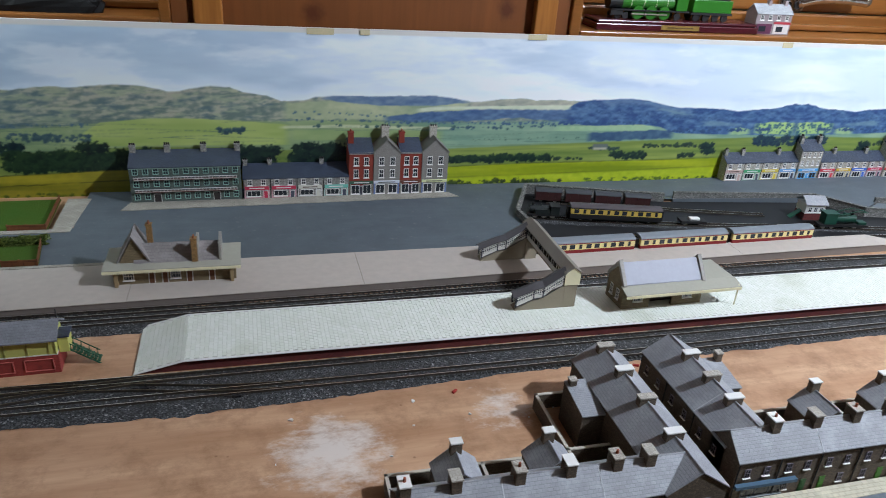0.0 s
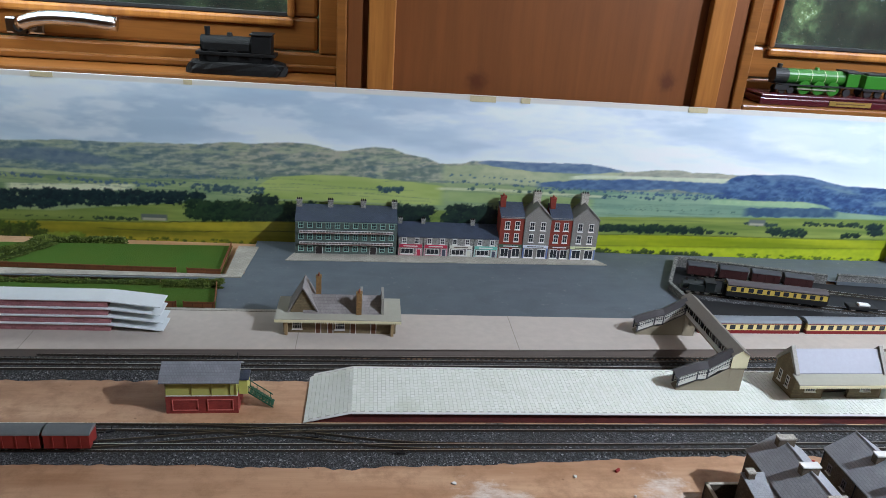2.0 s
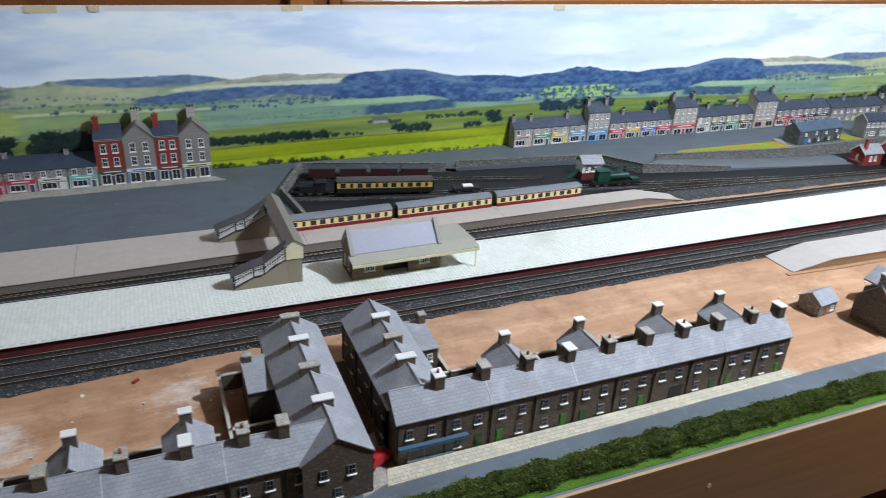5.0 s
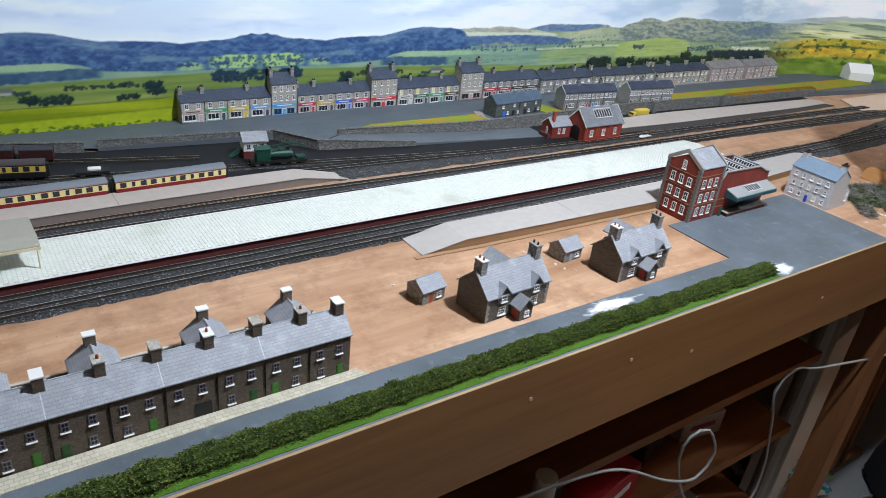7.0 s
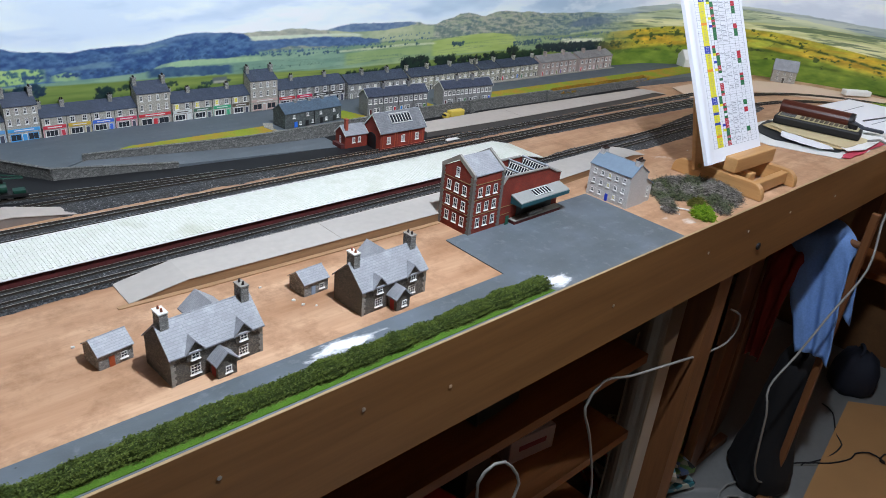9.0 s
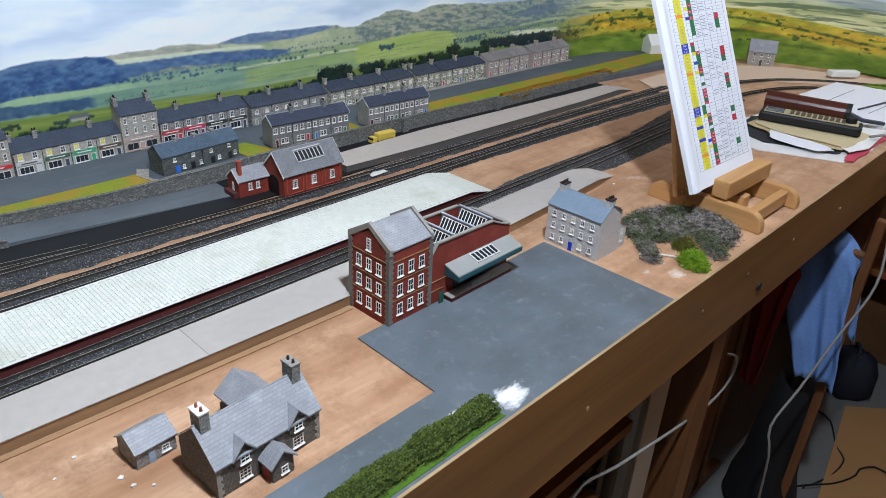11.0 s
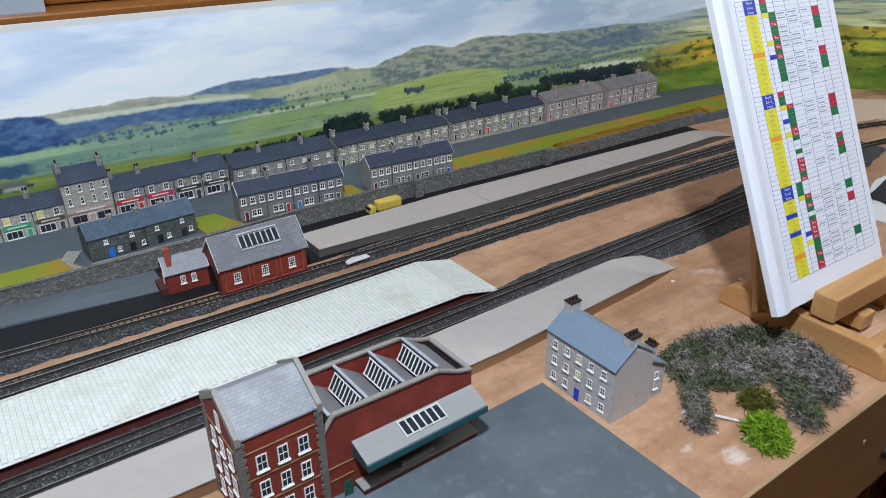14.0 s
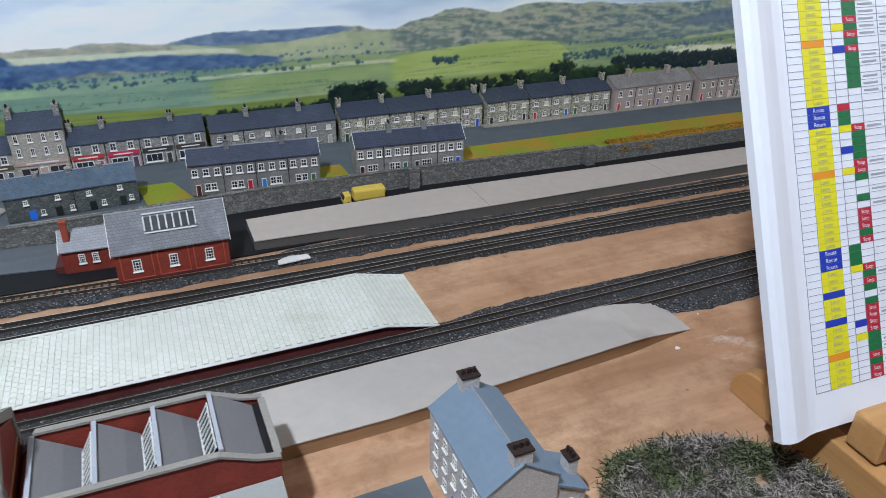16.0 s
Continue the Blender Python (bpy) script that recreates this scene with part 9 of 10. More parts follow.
def words(text, size, mat):
    k = ("txt", text, size)
    if k not in MESHES:
        c = bpy.data.curves.new("lettering", "FONT")
        c.body, c.size, c.align_x = text, size, "CENTER"
        c.materials.append(mat)
        MESHES[k] = c
    return MESHES[k]


def write(text, x, y, size, mat, nm="lettering"):
    spot(nm, words(text, size, mat), Matrix.Translation((x, y, 0.0019)), ch)


rc = random.Random(12)
for b in range(3):
    for r in range(20):
        row = b * 20 + r
        if r < 3:
            cell("blue", 0.011, 0.027, row)
            write("Route", gx0 + 0.019, gy1 - rh * (row + 0.8), 0.0034, paper)
        elif r == (11, 9, 15)[b]:
            cell("orange", 0.011, 0.027, row)
        elif b == 2 and r in (6, 10):
            cell("blue", 0.011, 0.027, row)
        else:
            cell("yellow", 0.011, 0.027, row)
            write("Loco", gx0 + 0.019, gy1 - rh * (row + 0.8), 0.0034, INK["grey"])
        if r == 0:
            cell("red" if b < 2 else "green", 0.033, 0.042, row)
        elif r in (1, 2):
            cell("green", 0.033, 0.042, row)
        elif r in (3, 9) and b != 2 or (b == 2 and r in (3, 13)):
            cell("yellow", 0.033, 0.042, row)
        elif (r, b) in ((12, 0), (6, 1), (11, 2)):
            cell("blue", 0.033, 0.042, row)
        if r > 2 and rc.random() < 0.85:
            c = "red" if rc.random() < 0.45 else "green"
            cell(c, 0.042, 0.052, row)
            if c == "red":
                write("Stop", gx0 + 0.047, gy1 - rh * (row + 0.8), 0.0032, paper)
        if (3 <= r <= 7 and b < 2) or (12 <= r <= 16 and b < 2) or (b == 2 and r in (3, 4, 6, 7, 14, 15)):
            cell("green" if rc.random() < 0.6 else "red", 0.106, 0.117, row)
        if 2 < r < 19:
            for c0, w in ((0.054, 0.011), (0.0695, 0.013), (0.0895, 0.0095)):
                if rc.random() < 0.62:
                    spot("text_bar", MESHES.setdefault(("bar", w), Shape().box(0, 0, 0, w, rh * 0.28, 0.0002).mesh("text_bar", INK["pale"])), Matrix.Translation((gx0 + c0, gy1 - rh * (row + 0.65), 0.0015)), ch)
Shape().box(gx0 + 0.035, 0.281, 0.0008, gx1 - 0.035, 0.285, 0.0017).ob("title_bar", INK["grey"], ch)

# papers, handset and keypad
pp = thing("paper_stack", "untidy stack of papers and folders on the board", "papers", pose(0, 0, 0))


def ragged(poly, z, th, rnd, amp=0.0025):
    """A sheet with slightly torn, uneven edges."""
    out = []
    for (xa, ya), (xb, yb) in zip(poly, poly[1:] + poly[:1]):
        for i in range(6):
            k = i / 6
            out.append((xa + (xb - xa) * k + rnd.uniform(-amp, amp), ya + (yb - ya) * k + rnd.uniform(-amp, amp)))
    return Shape().prism(out, "z", z, z + th)


rp = random.Random(12)
STACK = (([(2.262, -0.12), (2.258, -0.17), (2.312, -0.29), (2.42, -0.3), (2.56, -0.3), (2.56, -0.09), (2.4, -0.075)], 0.0004, (226, 226, 222), "paper_grey"),
         ([(2.318, -0.29), (2.336, -0.284), (2.53, -0.28), (2.53, -0.3), (2.322, -0.302)], 0.0022, (196, 70, 90), "red_folder"),
         ([(2.326, -0.1), (2.302, -0.16), (2.34, -0.268), (2.4, -0.28), (2.46, -0.14), (2.44, -0.08)], 0.0024, (38, 42, 46), "dark_folder"),
         ([(2.372, -0.1), (2.352, -0.15), (2.345, -0.245), (2.366, -0.285), (2.46, -0.29), (2.47, -0.1)], 0.0062, (196, 176, 132), "manila"),
         ([(2.362, -0.145), (2.318, -0.165), (2.31, -0.246), (2.338, -0.262), (2.352, -0.25)], 0.0076, (236, 238, 242), "paper_white"),
         ([(2.372, -0.26), (2.352, -0.284), (2.4, -0.3), (2.54, -0.29), (2.52, -0.25)], 0.0076, (238, 238, 234), "paper_white"),
         ([(2.38, -0.11), (2.36, -0.16), (2.368, -0.272), (2.48, -0.285), (2.5, -0.1)], 0.0088, (206, 190, 150), "manila"))
for poly, z, rgb, nm in STACK:
    ragged(poly, z, 0.0011, rp).ob("sheet", shade(rgb, nm), pp)
for k in range(4):
    ragged([(2.40 + 0.004 * k, -0.1), (2.362 + 0.003 * k, -0.15 - 0.01 * k), (2.372, -0.27 - 0.004 * k), (2.47, -0.28), (2.47, -0.1)], 0.0028 + 0.0008 * k, 0.0006, rp, 0.0015).ob("sheet", shade((222, 206, 170), "cream_paper"), pp)
p2_ = thing("drawing_sheet", "large white drawing sheet with pencil lines", "papers")
ragged([(2.59, -0.283), (2.545, -0.2), (2.66, -0.086), (2.847, -0.1), (2.868, -0.19), (2.858, -0.282), (2.72, -0.292)], 0.0082, 0.0012, rp, 0.0012).ob("sheet", paper, p2_)
ragged([(2.56, -0.28), (2.55, -0.12), (2.7, -0.1), (2.84, -0.15), (2.84, -0.29), (2.68, -0.3)], 0.0006, 0.007, rp, 0.002).ob("pad", shade((224, 224, 220), "paper_grey"), p2_)
for pa, pb in (((2.669, -0.145), (2.807, -0.15)), ((2.63, -0.232), (2.8, -0.243))):
    Shape().tube([(*pa, 0.0097), (*pb, 0.0097)], 0.0009).ob("pencil_line", INK["grey"], p2_)
tagged(Shape().tube([(2.637, -0.21, 0.0112), (2.72, -0.226, 0.0112), (2.75, -0.231, 0.0112)], 0.0018).ob("pencil", shade((70, 70, 72), "dark_pencil")), "thin grey pencil lying on the drawing sheet", "pencil")
kp = thing("keypad_controller", "black handheld controller with beige key panel", "controller", Matrix.Translation((2.438, -0.185, 0.0102)) @ pose(0, 0, 0, 0, 0, -76))
Shape().box(-0.085, -0.021, 0, 0.085, 0.021, 0.018).ob("case", black, kp, bevel=0.004)
Shape().box(-0.078, -0.018, 0.018, 0.078, 0.018, 0.0192).ob("key_panel", shade((176, 166, 130), "beige_panel"), kp)
Shape().box(-0.076, -0.015, 0.0192, -0.045, 0.015, 0.0198).ob("display", glass_dark, kp)
for i in range(10):
    for j in range(3):
        Shape().box(-0.035 + 0.0095 * i, -0.013 + 0.0095 * j, 0.0192, -0.0285 + 0.0095 * i, -0.0068 + 0.0095 * j, 0.0208).ob("key", shade((92, 84, 70), "key_brown"), kp)
Shape().cyl(0.065, 0.0, 0.0192, 0.009, 0.009, n=20).ob("knob", black, kp)
hs = thing("wooden_roller", "dark brown wooden roller with black end cap", "roller", Matrix.Translation((2.505, -0.15, 0.0275)) @ pose(0, 0, 0, 0, 0, -79))
Shape().cyl(-0.07, 0, 0, 0.018, 0.14, "x", 20).ob("barrel", wood("dark_brown_wood", (92, 46, 34), (60, 30, 22), "x", 1, 0.3), hs)
Shape().cyl(0.07, 0, 0, 0.0185, 0.008, "x", 20).ob("cap", black, hs)
Shape().tube([(0.078, 0, 0), (0.1, 0.004, -0.008), (0.135, 0.03, -0.0135)], 0.004).ob("rod", shade((60, 66, 76), "grey_rod"), hs)

# far right corner
sh = thing("stone_house", "small pale stone house with slate roof below the backdrop", "house", pose(2.885, 0.125, 0.0, 0, 0, -64))
body(sh, 0.062, 0.04, 0.034, 0.058, stone_pale, slate, over=0.002)
windows(sh, [(0.014, 0.008), (0.048, 0.008), (0.014, 0.022), (0.031, 0.022), (0.048, 0.022)], 0.0055, 0.008)
door(sh, 0.031, 0.006, 0.014, (90, 84, 76))
wh = thing("white_card_house", "unfinished white card house shell", "house", pose(2.715, 0.3, 0.0, 0, 0, -30))
body(wh, 0.07, 0.05, 0.034, 0.056, white, white, over=0.001)
tagged(Shape().box(-0.036, -0.011, 0, 0.036, 0.011, 0.014).ob("eraser", white, bevel=0.002), "white rubber block lying by the curved track", "block")
bpy.data.objects["eraser"].matrix_basis = pose(2.935, -0.085, 0.006, 0, 0, -38)
patch("grass_corner", [(2.74, 0.27), (2.9, 0.24), (3.03, 0.0), (3.02, -0.9), (3.19, -0.9), (3.19, 0.4), (2.75, 0.4)], 0.004, grass, "green scatter grass in the far corner", "grass")
patch("grass_corner", [(2.905, -0.135), (2.885, -0.2), (2.88, -0.31), (3.02, -0.31), (3.0, -0.2)], 0.0042, grass_material("lime_scatter", (92, 122, 40), (140, 168, 66), (112, 146, 50)), "green scatter grass inside the track curve", "grass")
patch("cork_base", [(2.45, 0.12), (2.7, 0.07), (2.85, -0.1), (2.91, -0.35), (2.93, -1.5), (3.03, -1.5), (3.02, -0.2), (2.93, 0.05), (2.76, 0.2), (2.5, 0.2)], 0.0022, plain("pale_underlay", (214, 188, 164), rough=0.8, var=0.12, wide=12), "pale card underlay of the curved track", "underlay")

# debris on the board
rd = random.Random(31)
AREAS = ((0.12, 0.38, -0.15, -0.075), (1.9, 2.15, -0.18, -0.02), (0.93, 1.35, -0.2, -0.115), (1.73, 1.8, -0.3, -0.25))
for k in range(44):
    xa, xb, ya, yb = AREAS[(0, 1, 2, 2, 3)[k % 5]]
    x, y = rd.uniform(xa, xb), rd.uniform(ya, yb)
    n = rd.randint(5, 7)
    r = rd.uniform(0.0007, 0.0026)
    tagged(Shape().prism([(x + r * rd.uniform(0.5, 1.3) * math.cos(6.28 * i / n), y + r * rd.uniform(0.4, 1.1) * math.sin(6.28 * i / n)) for i in range(n)], "z", 0.0001, rd.uniform(0.0008, 0.0016)).ob("plaster_crumb", smear), "small white plaster crumb on the bare plywood", "crumb", "plaster crumbs")
for x, y, a in ((0.292, -0.072, 40), (0.49, -0.06, -20)):
    o = tagged(Shape().box(-0.003, -0.0012, 0, 0.003, 0.0012, 0.0022).ob("red_scrap", shade((150, 40, 36), "scrap_red"), bevel=0.0003), "tiny dark red scrap lying on the plywood", "scrap", "scraps")
    o.matrix_basis = pose(x, y, 0.0, 0, 0, a)

o = tagged(Shape().prism([(0, 0), (0.03, 0.002), (0.029, 0.009), (0.012, 0.012), (0.001, 0.007)], "z", 0, 0.0012).ob("card_scrap", smear), "pale card scrap lying between two tracks", "scrap", "scraps")
o.matrix_basis = pose(1.674, 0.137, 0.0042, 0, 0, 0)

# ---- window sill ----
resin = plain("black_resin", (11, 11, 12), rough=0.6, spec=0.25, var=0.5, grain=250, bump=0.0008)
bl = thing("resin_locomotive", "black resin model locomotive on a rocky base", "ornament", pose(-0.138, 0.505, Z0))
s = Shape()
rv = random.Random(4)
n = 28
vs = []
for lvl, (rr, z) in enumerate(((1.0, 0.0), (1.02, 0.008), (0.96, 0.015), (0.86, 0.0175))):
    for i in range(n):
        a = 6.2832 * i / n
        k = rr * (1 + 0.05 * rv.uniform(-1, 1))
        sx, sy = math.copysign(abs(math.cos(a)) ** 0.5, math.cos(a)), math.copysign(abs(math.sin(a)) ** 0.5, math.sin(a))
        vs.append((0.07 * k * sx, 0.024 * k * sy, z + (0.0015 * rv.uniform(-1, 1) if lvl else 0)))
s.add(vs, [(l * n + i, l * n + (i + 1) % n, (l + 1) * n + (i + 1) % n, (l + 1) * n + i) for l in range(3) for i in range(n)] + [tuple(range(3 * n, 4 * n)), tuple(range(n))[::-1]])
s.ob("rock_base", resin, bl)
Shape().box(-0.056, -0.0165, 0.026, 0.056, 0.0165, 0.031).box(-0.052, -0.012, 0.016, 0.05, 0.012, 0.026).ob("chassis", resin, bl, bevel=0.0008)
Shape().box(-0.048, -0.0135, 0.031, 0.022, 0.0135, 0.046).ob("pannier_tank", resin, bl, bevel=0.003)
Shape().cyl(-0.05, 0, 0.041, 0.0115, 0.07, "x", 20).ob("boiler", resin, bl)
Shape().box(0.022, -0.016, 0.031, 0.05, 0.016, 0.056).ob("cab", resin, bl, bevel=0.001)
Shape().box(0.02, -0.018, 0.056, 0.052, 0.018, 0.0585).ob("cab_roof", resin, bl, bevel=0.001)
Shape().cyl(-0.041, 0, 0.048, 0.0035, 0.016, n=16, r2=0.0042).ob("chimney", resin, bl)
Shape().cyl(-0.01, 0, 0.048, 0.0055, 0.009, n=16, r2=0.0035).ob("dome", resin, bl)
for x in (-0.033, -0.004, 0.027):
    for y in (-0.0145, 0.0115):
        Shape().cyl(x, y, 0.0255, 0.0095, 0.003, "y", 20).ob("wheel", resin, bl)

gl_ = thing("display_locomotive", "green toy locomotive and tender on a dark red plinth", "ornament", pose(0.806, 0.51, Z0))
apple = plain("apple_green", (44, 108, 34), rough=0.3, var=0.08)
plinth = plain("dark_red_varnish", (70, 22, 30), rough=0.25, var=0.15)
Shape().box(-0.15, -0.03, 0, 0.15, 0.03, 0.011).box(-0.147, -0.027, 0.011, 0.147, 0.027, 0.016).ob("plinth", plinth, gl_, bevel=0.002)
Shape().box(-0.035, -0.0312, 0.003, 0.035, -0.03, 0.0105).ob("name_plate", plain("brass_plate", (206, 176, 100), rough=0.3, metal=0.8, var=0.1), gl_, "brass plate with engraved bars")
Shape().box(-0.024, -0.0316, 0.006, 0.024, -0.0312, 0.0078).ob("engraved_bar", shade((110, 84, 40), "engraving"), gl_)
Shape().cyl(-0.1, 0, 0.042, 0.0115, 0.095, "x", 22).ob("boiler", apple, gl_)
Shape().cyl(-0.122, 0, 0.042, 0.0118, 0.022, "x", 22).ob("smokebox", black, gl_)
for x in (-0.085, -0.062, -0.04, -0.02):
    Shape().cyl(x, 0, 0.042, 0.0118, 0.001, "x", 22).ob("boiler_band", shade((176, 190, 150), "pale_lining"), gl_)
Shape().cyl(-0.113, 0, 0.052, 0.004, 0.008, n=14).ob("chimney", black, gl_)
Shape().cyl(-0.05, 0, 0.052, 0.0048, 0.005, n=14, r2=0.003).ob("dome", apple, gl_)
Shape().box(-0.005, -0.015, 0.031, 0.016, 0.015, 0.052).ob("cab", apple, gl_, bevel=0.001)
Shape().box(-0.008, -0.0165, 0.052, 0.02, 0.0165, 0.055).ob("cab_roof", black, gl_, bevel=0.001)
Shape().box(-0.118, -0.0165, 0.029, 0.02, 0.0165, 0.031).ob("running_plate", black, gl_)
Shape().box(0.026, -0.0155, 0.03, 0.1, 0.0155, 0.05).ob("tender", apple, gl_, bevel=0.001)
Shape().box(0.024, -0.0165, 0.0265, 0.102, 0.0165, 0.03).ob("tender_frame", black, gl_)
Shape().box(0.03, -0.012, 0.05, 0.097, 0.012, 0.0535).ob("coal", black, gl_, bevel=0.001)
for x, r in ((-0.108, 0.0052), (-0.094, 0.0052), (-0.072, 0.0105), (-0.048, 0.0105), (-0.024, 0.0105), (0.0, 0.006), (0.036, 0.0062), (0.054, 0.0062), (0.072, 0.0062), (0.09, 0.0062)):
    for y in (-0.0135, 0.0105):
        Shape().cyl(x, y, 0.016 + r, r, 0.003, "y", 20).ob("wheel", apple if r > 0.01 else black, gl_)
Shape().box(-0.085, -0.0155, 0.0235, -0.02, -0.0145, 0.0255).ob("coupling_rod", steel, gl_)
Shape().box(-0.122, -0.0165, 0.022, -0.1, -0.0115, 0.03).ob("cylinder", black, gl_)

oh = thing("shop_ornament", "small grey model shop with plum and white fronts", "ornament", pose(0.952, 0.487, Z0))
body(oh, 0.07, 0.03, 0.034, 0.047, shade((150, 138, 140), "ornament_wall"), slate)
for x, c in ((0.003, (92, 44, 70)), (0.037, (206, 200, 196))):
    f = Shape().box(x, -0.001, 0.0015, x + 0.03, 0, 0.0175).ob("shopfront", shade(c, "shopfront"), oh)
    Shape().box(x + 0.005, -0.0014, 0.005, x + 0.018, -0.001, 0.0135).ob("shop_window", glass_dark, f)
Shape().box(0.036, -0.0016, 0.0175, 0.069, 0, 0.021).ob("fascia", shade((176, 60, 70), "fascia_red"), oh)
windows(oh, [(0.011, 0.0235), (0.027, 0.0235), (0.044, 0.0235), (0.06, 0.0235)], 0.007, 0.0085)
for x in (0.03, 0.062):
    chimney(oh, x, 0.015, 0.044, 0.0525, 0.006, 0.006, shade((150, 138, 140), "ornament_wall"), 1)
o2 = thing("town_hall_ornament", "pale stone three-storey model building", "ornament", pose(1.285, 0.487, Z0))
body(o2, 0.125, 0.04, 0.085, 0.1, shade((168, 154, 142), "pale_stone_wall"), slate)
for z in (0.012, 0.037, 0.062):
    windows(o2, [(0.012 + 0.0145 * i, z) for i in range(8)], 0.0085, 0.015)
o3 = thing("shop_ornament", "pale blue and yellow model shop", "ornament", pose(1.418, 0.487, Z0))
body(o3, 0.07, 0.035, 0.07, 0.085, shade((150, 160, 170), "blue_grey_wall"), slate)
windows(o3, [(0.015, 0.05), (0.035, 0.05), (0.055, 0.05)], 0.01, 0.012)
Shape().box(0.002, -0.001, 0.022, 0.068, 0, 0.03).ob("fascia", shade((206, 200, 150), "pale_yellow"), o3)

chrome = plain("chrome", (200, 202, 206), rough=0.12, metal=1.0, var=0.05)


def handle(x, label):
    t = thing("window_handle", label, "handle", pose(x, 0.556, Z0 + 0.0445))
    Shape().box(-0.02, -0.006, -0.012, 0.034, 0, 0.012).ob("back_plate", chrome, t, bevel=0.004)
    Shape().cyl(0.006, -0.022, 0.0, 0.012, 0.018, "y", 20).ob("boss", chrome, t)
    Shape().cyl(0.006, -0.0235, 0.0, 0.007, 0.002, "y", 16).ob("lock", black, t)
    Shape().tube(curve([(0.006, -0.018, 0.004), (0.04, -0.026, 0.014), (0.09, -0.03, 0.016), (0.145, -0.03, 0.012)], 0.008), 0.0105, 14).ob("lever", chrome, t, smooth=True)


handle(-0.455, "chrome window handle with black lock")
handle(1.06, "chrome casement handle with black lock")

# ---- under the board ----
fr_ = thing("support_trestle", "wooden posts and rails carrying the baseboard", "frame")
post_w = wood("brown_post", (124, 80, 46), (86, 52, 28), "z", 0.8, 0.5)
for x, y in ((1.905, -0.285), (2.72, -0.27), (0.9, -0.285), (-0.4, -0.285)):
    Shape().box(x - 0.022, y - 0.022, FLOOR, x + 0.022, y + 0.022, -0.0122).ob("leg", post_w, fr_)
Shape().box(1.93, -0.29, -0.115, 2.69, -0.27, -0.03).ob("rail", post_w, fr_)
Shape().box(1.883, -0.26, -0.1122, 1.927, 0.4, -0.07).ob("rail", post_w, fr_)
tb = thing("support_tube", "grey metal tube propping up the board", "tube", pose(1.888, -0.215, FLOOR))
Shape().cyl(0, 0, 0, 0.022, -FLOOR - 0.0125, n=20).ob("tube", plain("grey_tube", (150, 142, 130), rough=0.4, metal=0.3, var=0.2), tb)
pv = thing("support_tube", "cream plastic pipe standing under the board", "tube", pose(1.13, -0.27, FLOOR))
Shape().cyl(0, 0, 0, 0.014, 0.7, n=20).ob("tube", plain("cream_pipe", (186, 176, 154), rough=0.4, var=0.1), pv)
shf = thing("shelf_unit", "dark wooden shelves under the board", "shelves")
for z in (-0.285, -0.455, -0.66):
    Shape().box(0.3, -0.245, z - 0.018, 1.83, 0.1, z).ob("shelf", shelf_wood, shf)
for x in (0.3, 1.05, 1.8):
    Shape().box(x, -0.06, FLOOR, x + 0.018, 0.1, -0.0122).ob("upright", shelf_wood, shf)


def carton(x, y, z, sx, sy, sz, rgb, label, turn=0.0, bar=None):
    t = thing("carton", label, "box", pose(x, y, z, 0, 0, turn), "boxes on the shelves")
    Shape().box(-sx / 2, -sy / 2, 0, sx / 2, sy / 2, sz).ob("body", shade(rgb, "carton_print"), t, bevel=0.002)
    Shape().box(-sx / 2 + 0.004, -sy / 2 + 0.004, sz, sx / 2 - 0.004, sy / 2 - 0.004, sz + 0.0012).ob("lid", shade(tuple(min(255, int(c * 1.08)) for c in rgb), "carton_lid"), t)
    if bar:
        Shape().box(-sx * 0.3, -sy / 2 - 0.0008, sz * 0.45, sx * 0.3, -sy / 2, sz * 0.65).ob("label_bar", shade(bar, "label_print"), t)


carton(1.34, -0.17, -0.455, 0.14, 0.12, 0.065, (170, 34, 44), "red cardboard battery box on a shelf", 12, (226, 224, 220))
carton(1.5, -0.15, -0.285, 0.1, 0.1, 0.05, (60, 66, 72), "dark grey plastic case on the shelf", 5)
carton(1.64, -0.14, -0.455, 0.1, 0.08, 0.05, (196, 184, 190), "pale carton with printed label", -8, (150, 80, 100))
carton(1.62, -0.16, -0.66, 0.11, 0.08, 0.05, (176, 178, 186), "pale grey carton on the low shelf", 4, (90, 96, 120))
carton(1.5, -0.13, -0.455, 0.08, 0.09, 0.07, (34, 34, 36), "black plastic box on the shelf", 15)
carton(1.22, -0.14, -0.455, 0.1, 0.1, 0.08, (52, 60, 70), "dark blue-grey box on the shelf", -6)
carton(1.7, -0.12, -0.285, 0.07, 0.08, 0.06, (40, 38, 38), "black box on the upper shelf", 20)
bx = thing("cream_panel", "cream cabinet panel leaning behind the posts", "panel", pose(2.2, -0.13, FLOOR, 0, 0, 8))
Shape().box(-0.2, -0.03, 0, 0.22, 0.03, 0.56).ob("panel", plain("cream_panel", (196, 188, 172), rough=0.5, var=0.06), bx, bevel=0.003)
def cover_print(name, a, b, c, seed):
    """A busy printed magazine cover."""
    q = Mat(name)
    v = q.node("TexVoronoi", Scale=38.0 + 5 * seed)
    q.link(q.co, v.inputs["Vector"])
    sep = q.node("SeparateColor")
    q.link(v.outputs["Color"], sep.inputs[0])
    return q.done(q.ramp(sep.outputs[0], (0.0, lin(*a)), (0.3, lin(*b)), (0.55, lin(*c)), (0.75, lin(226, 222, 212)), (0.95, lin(40, 44, 50))), 0.35)


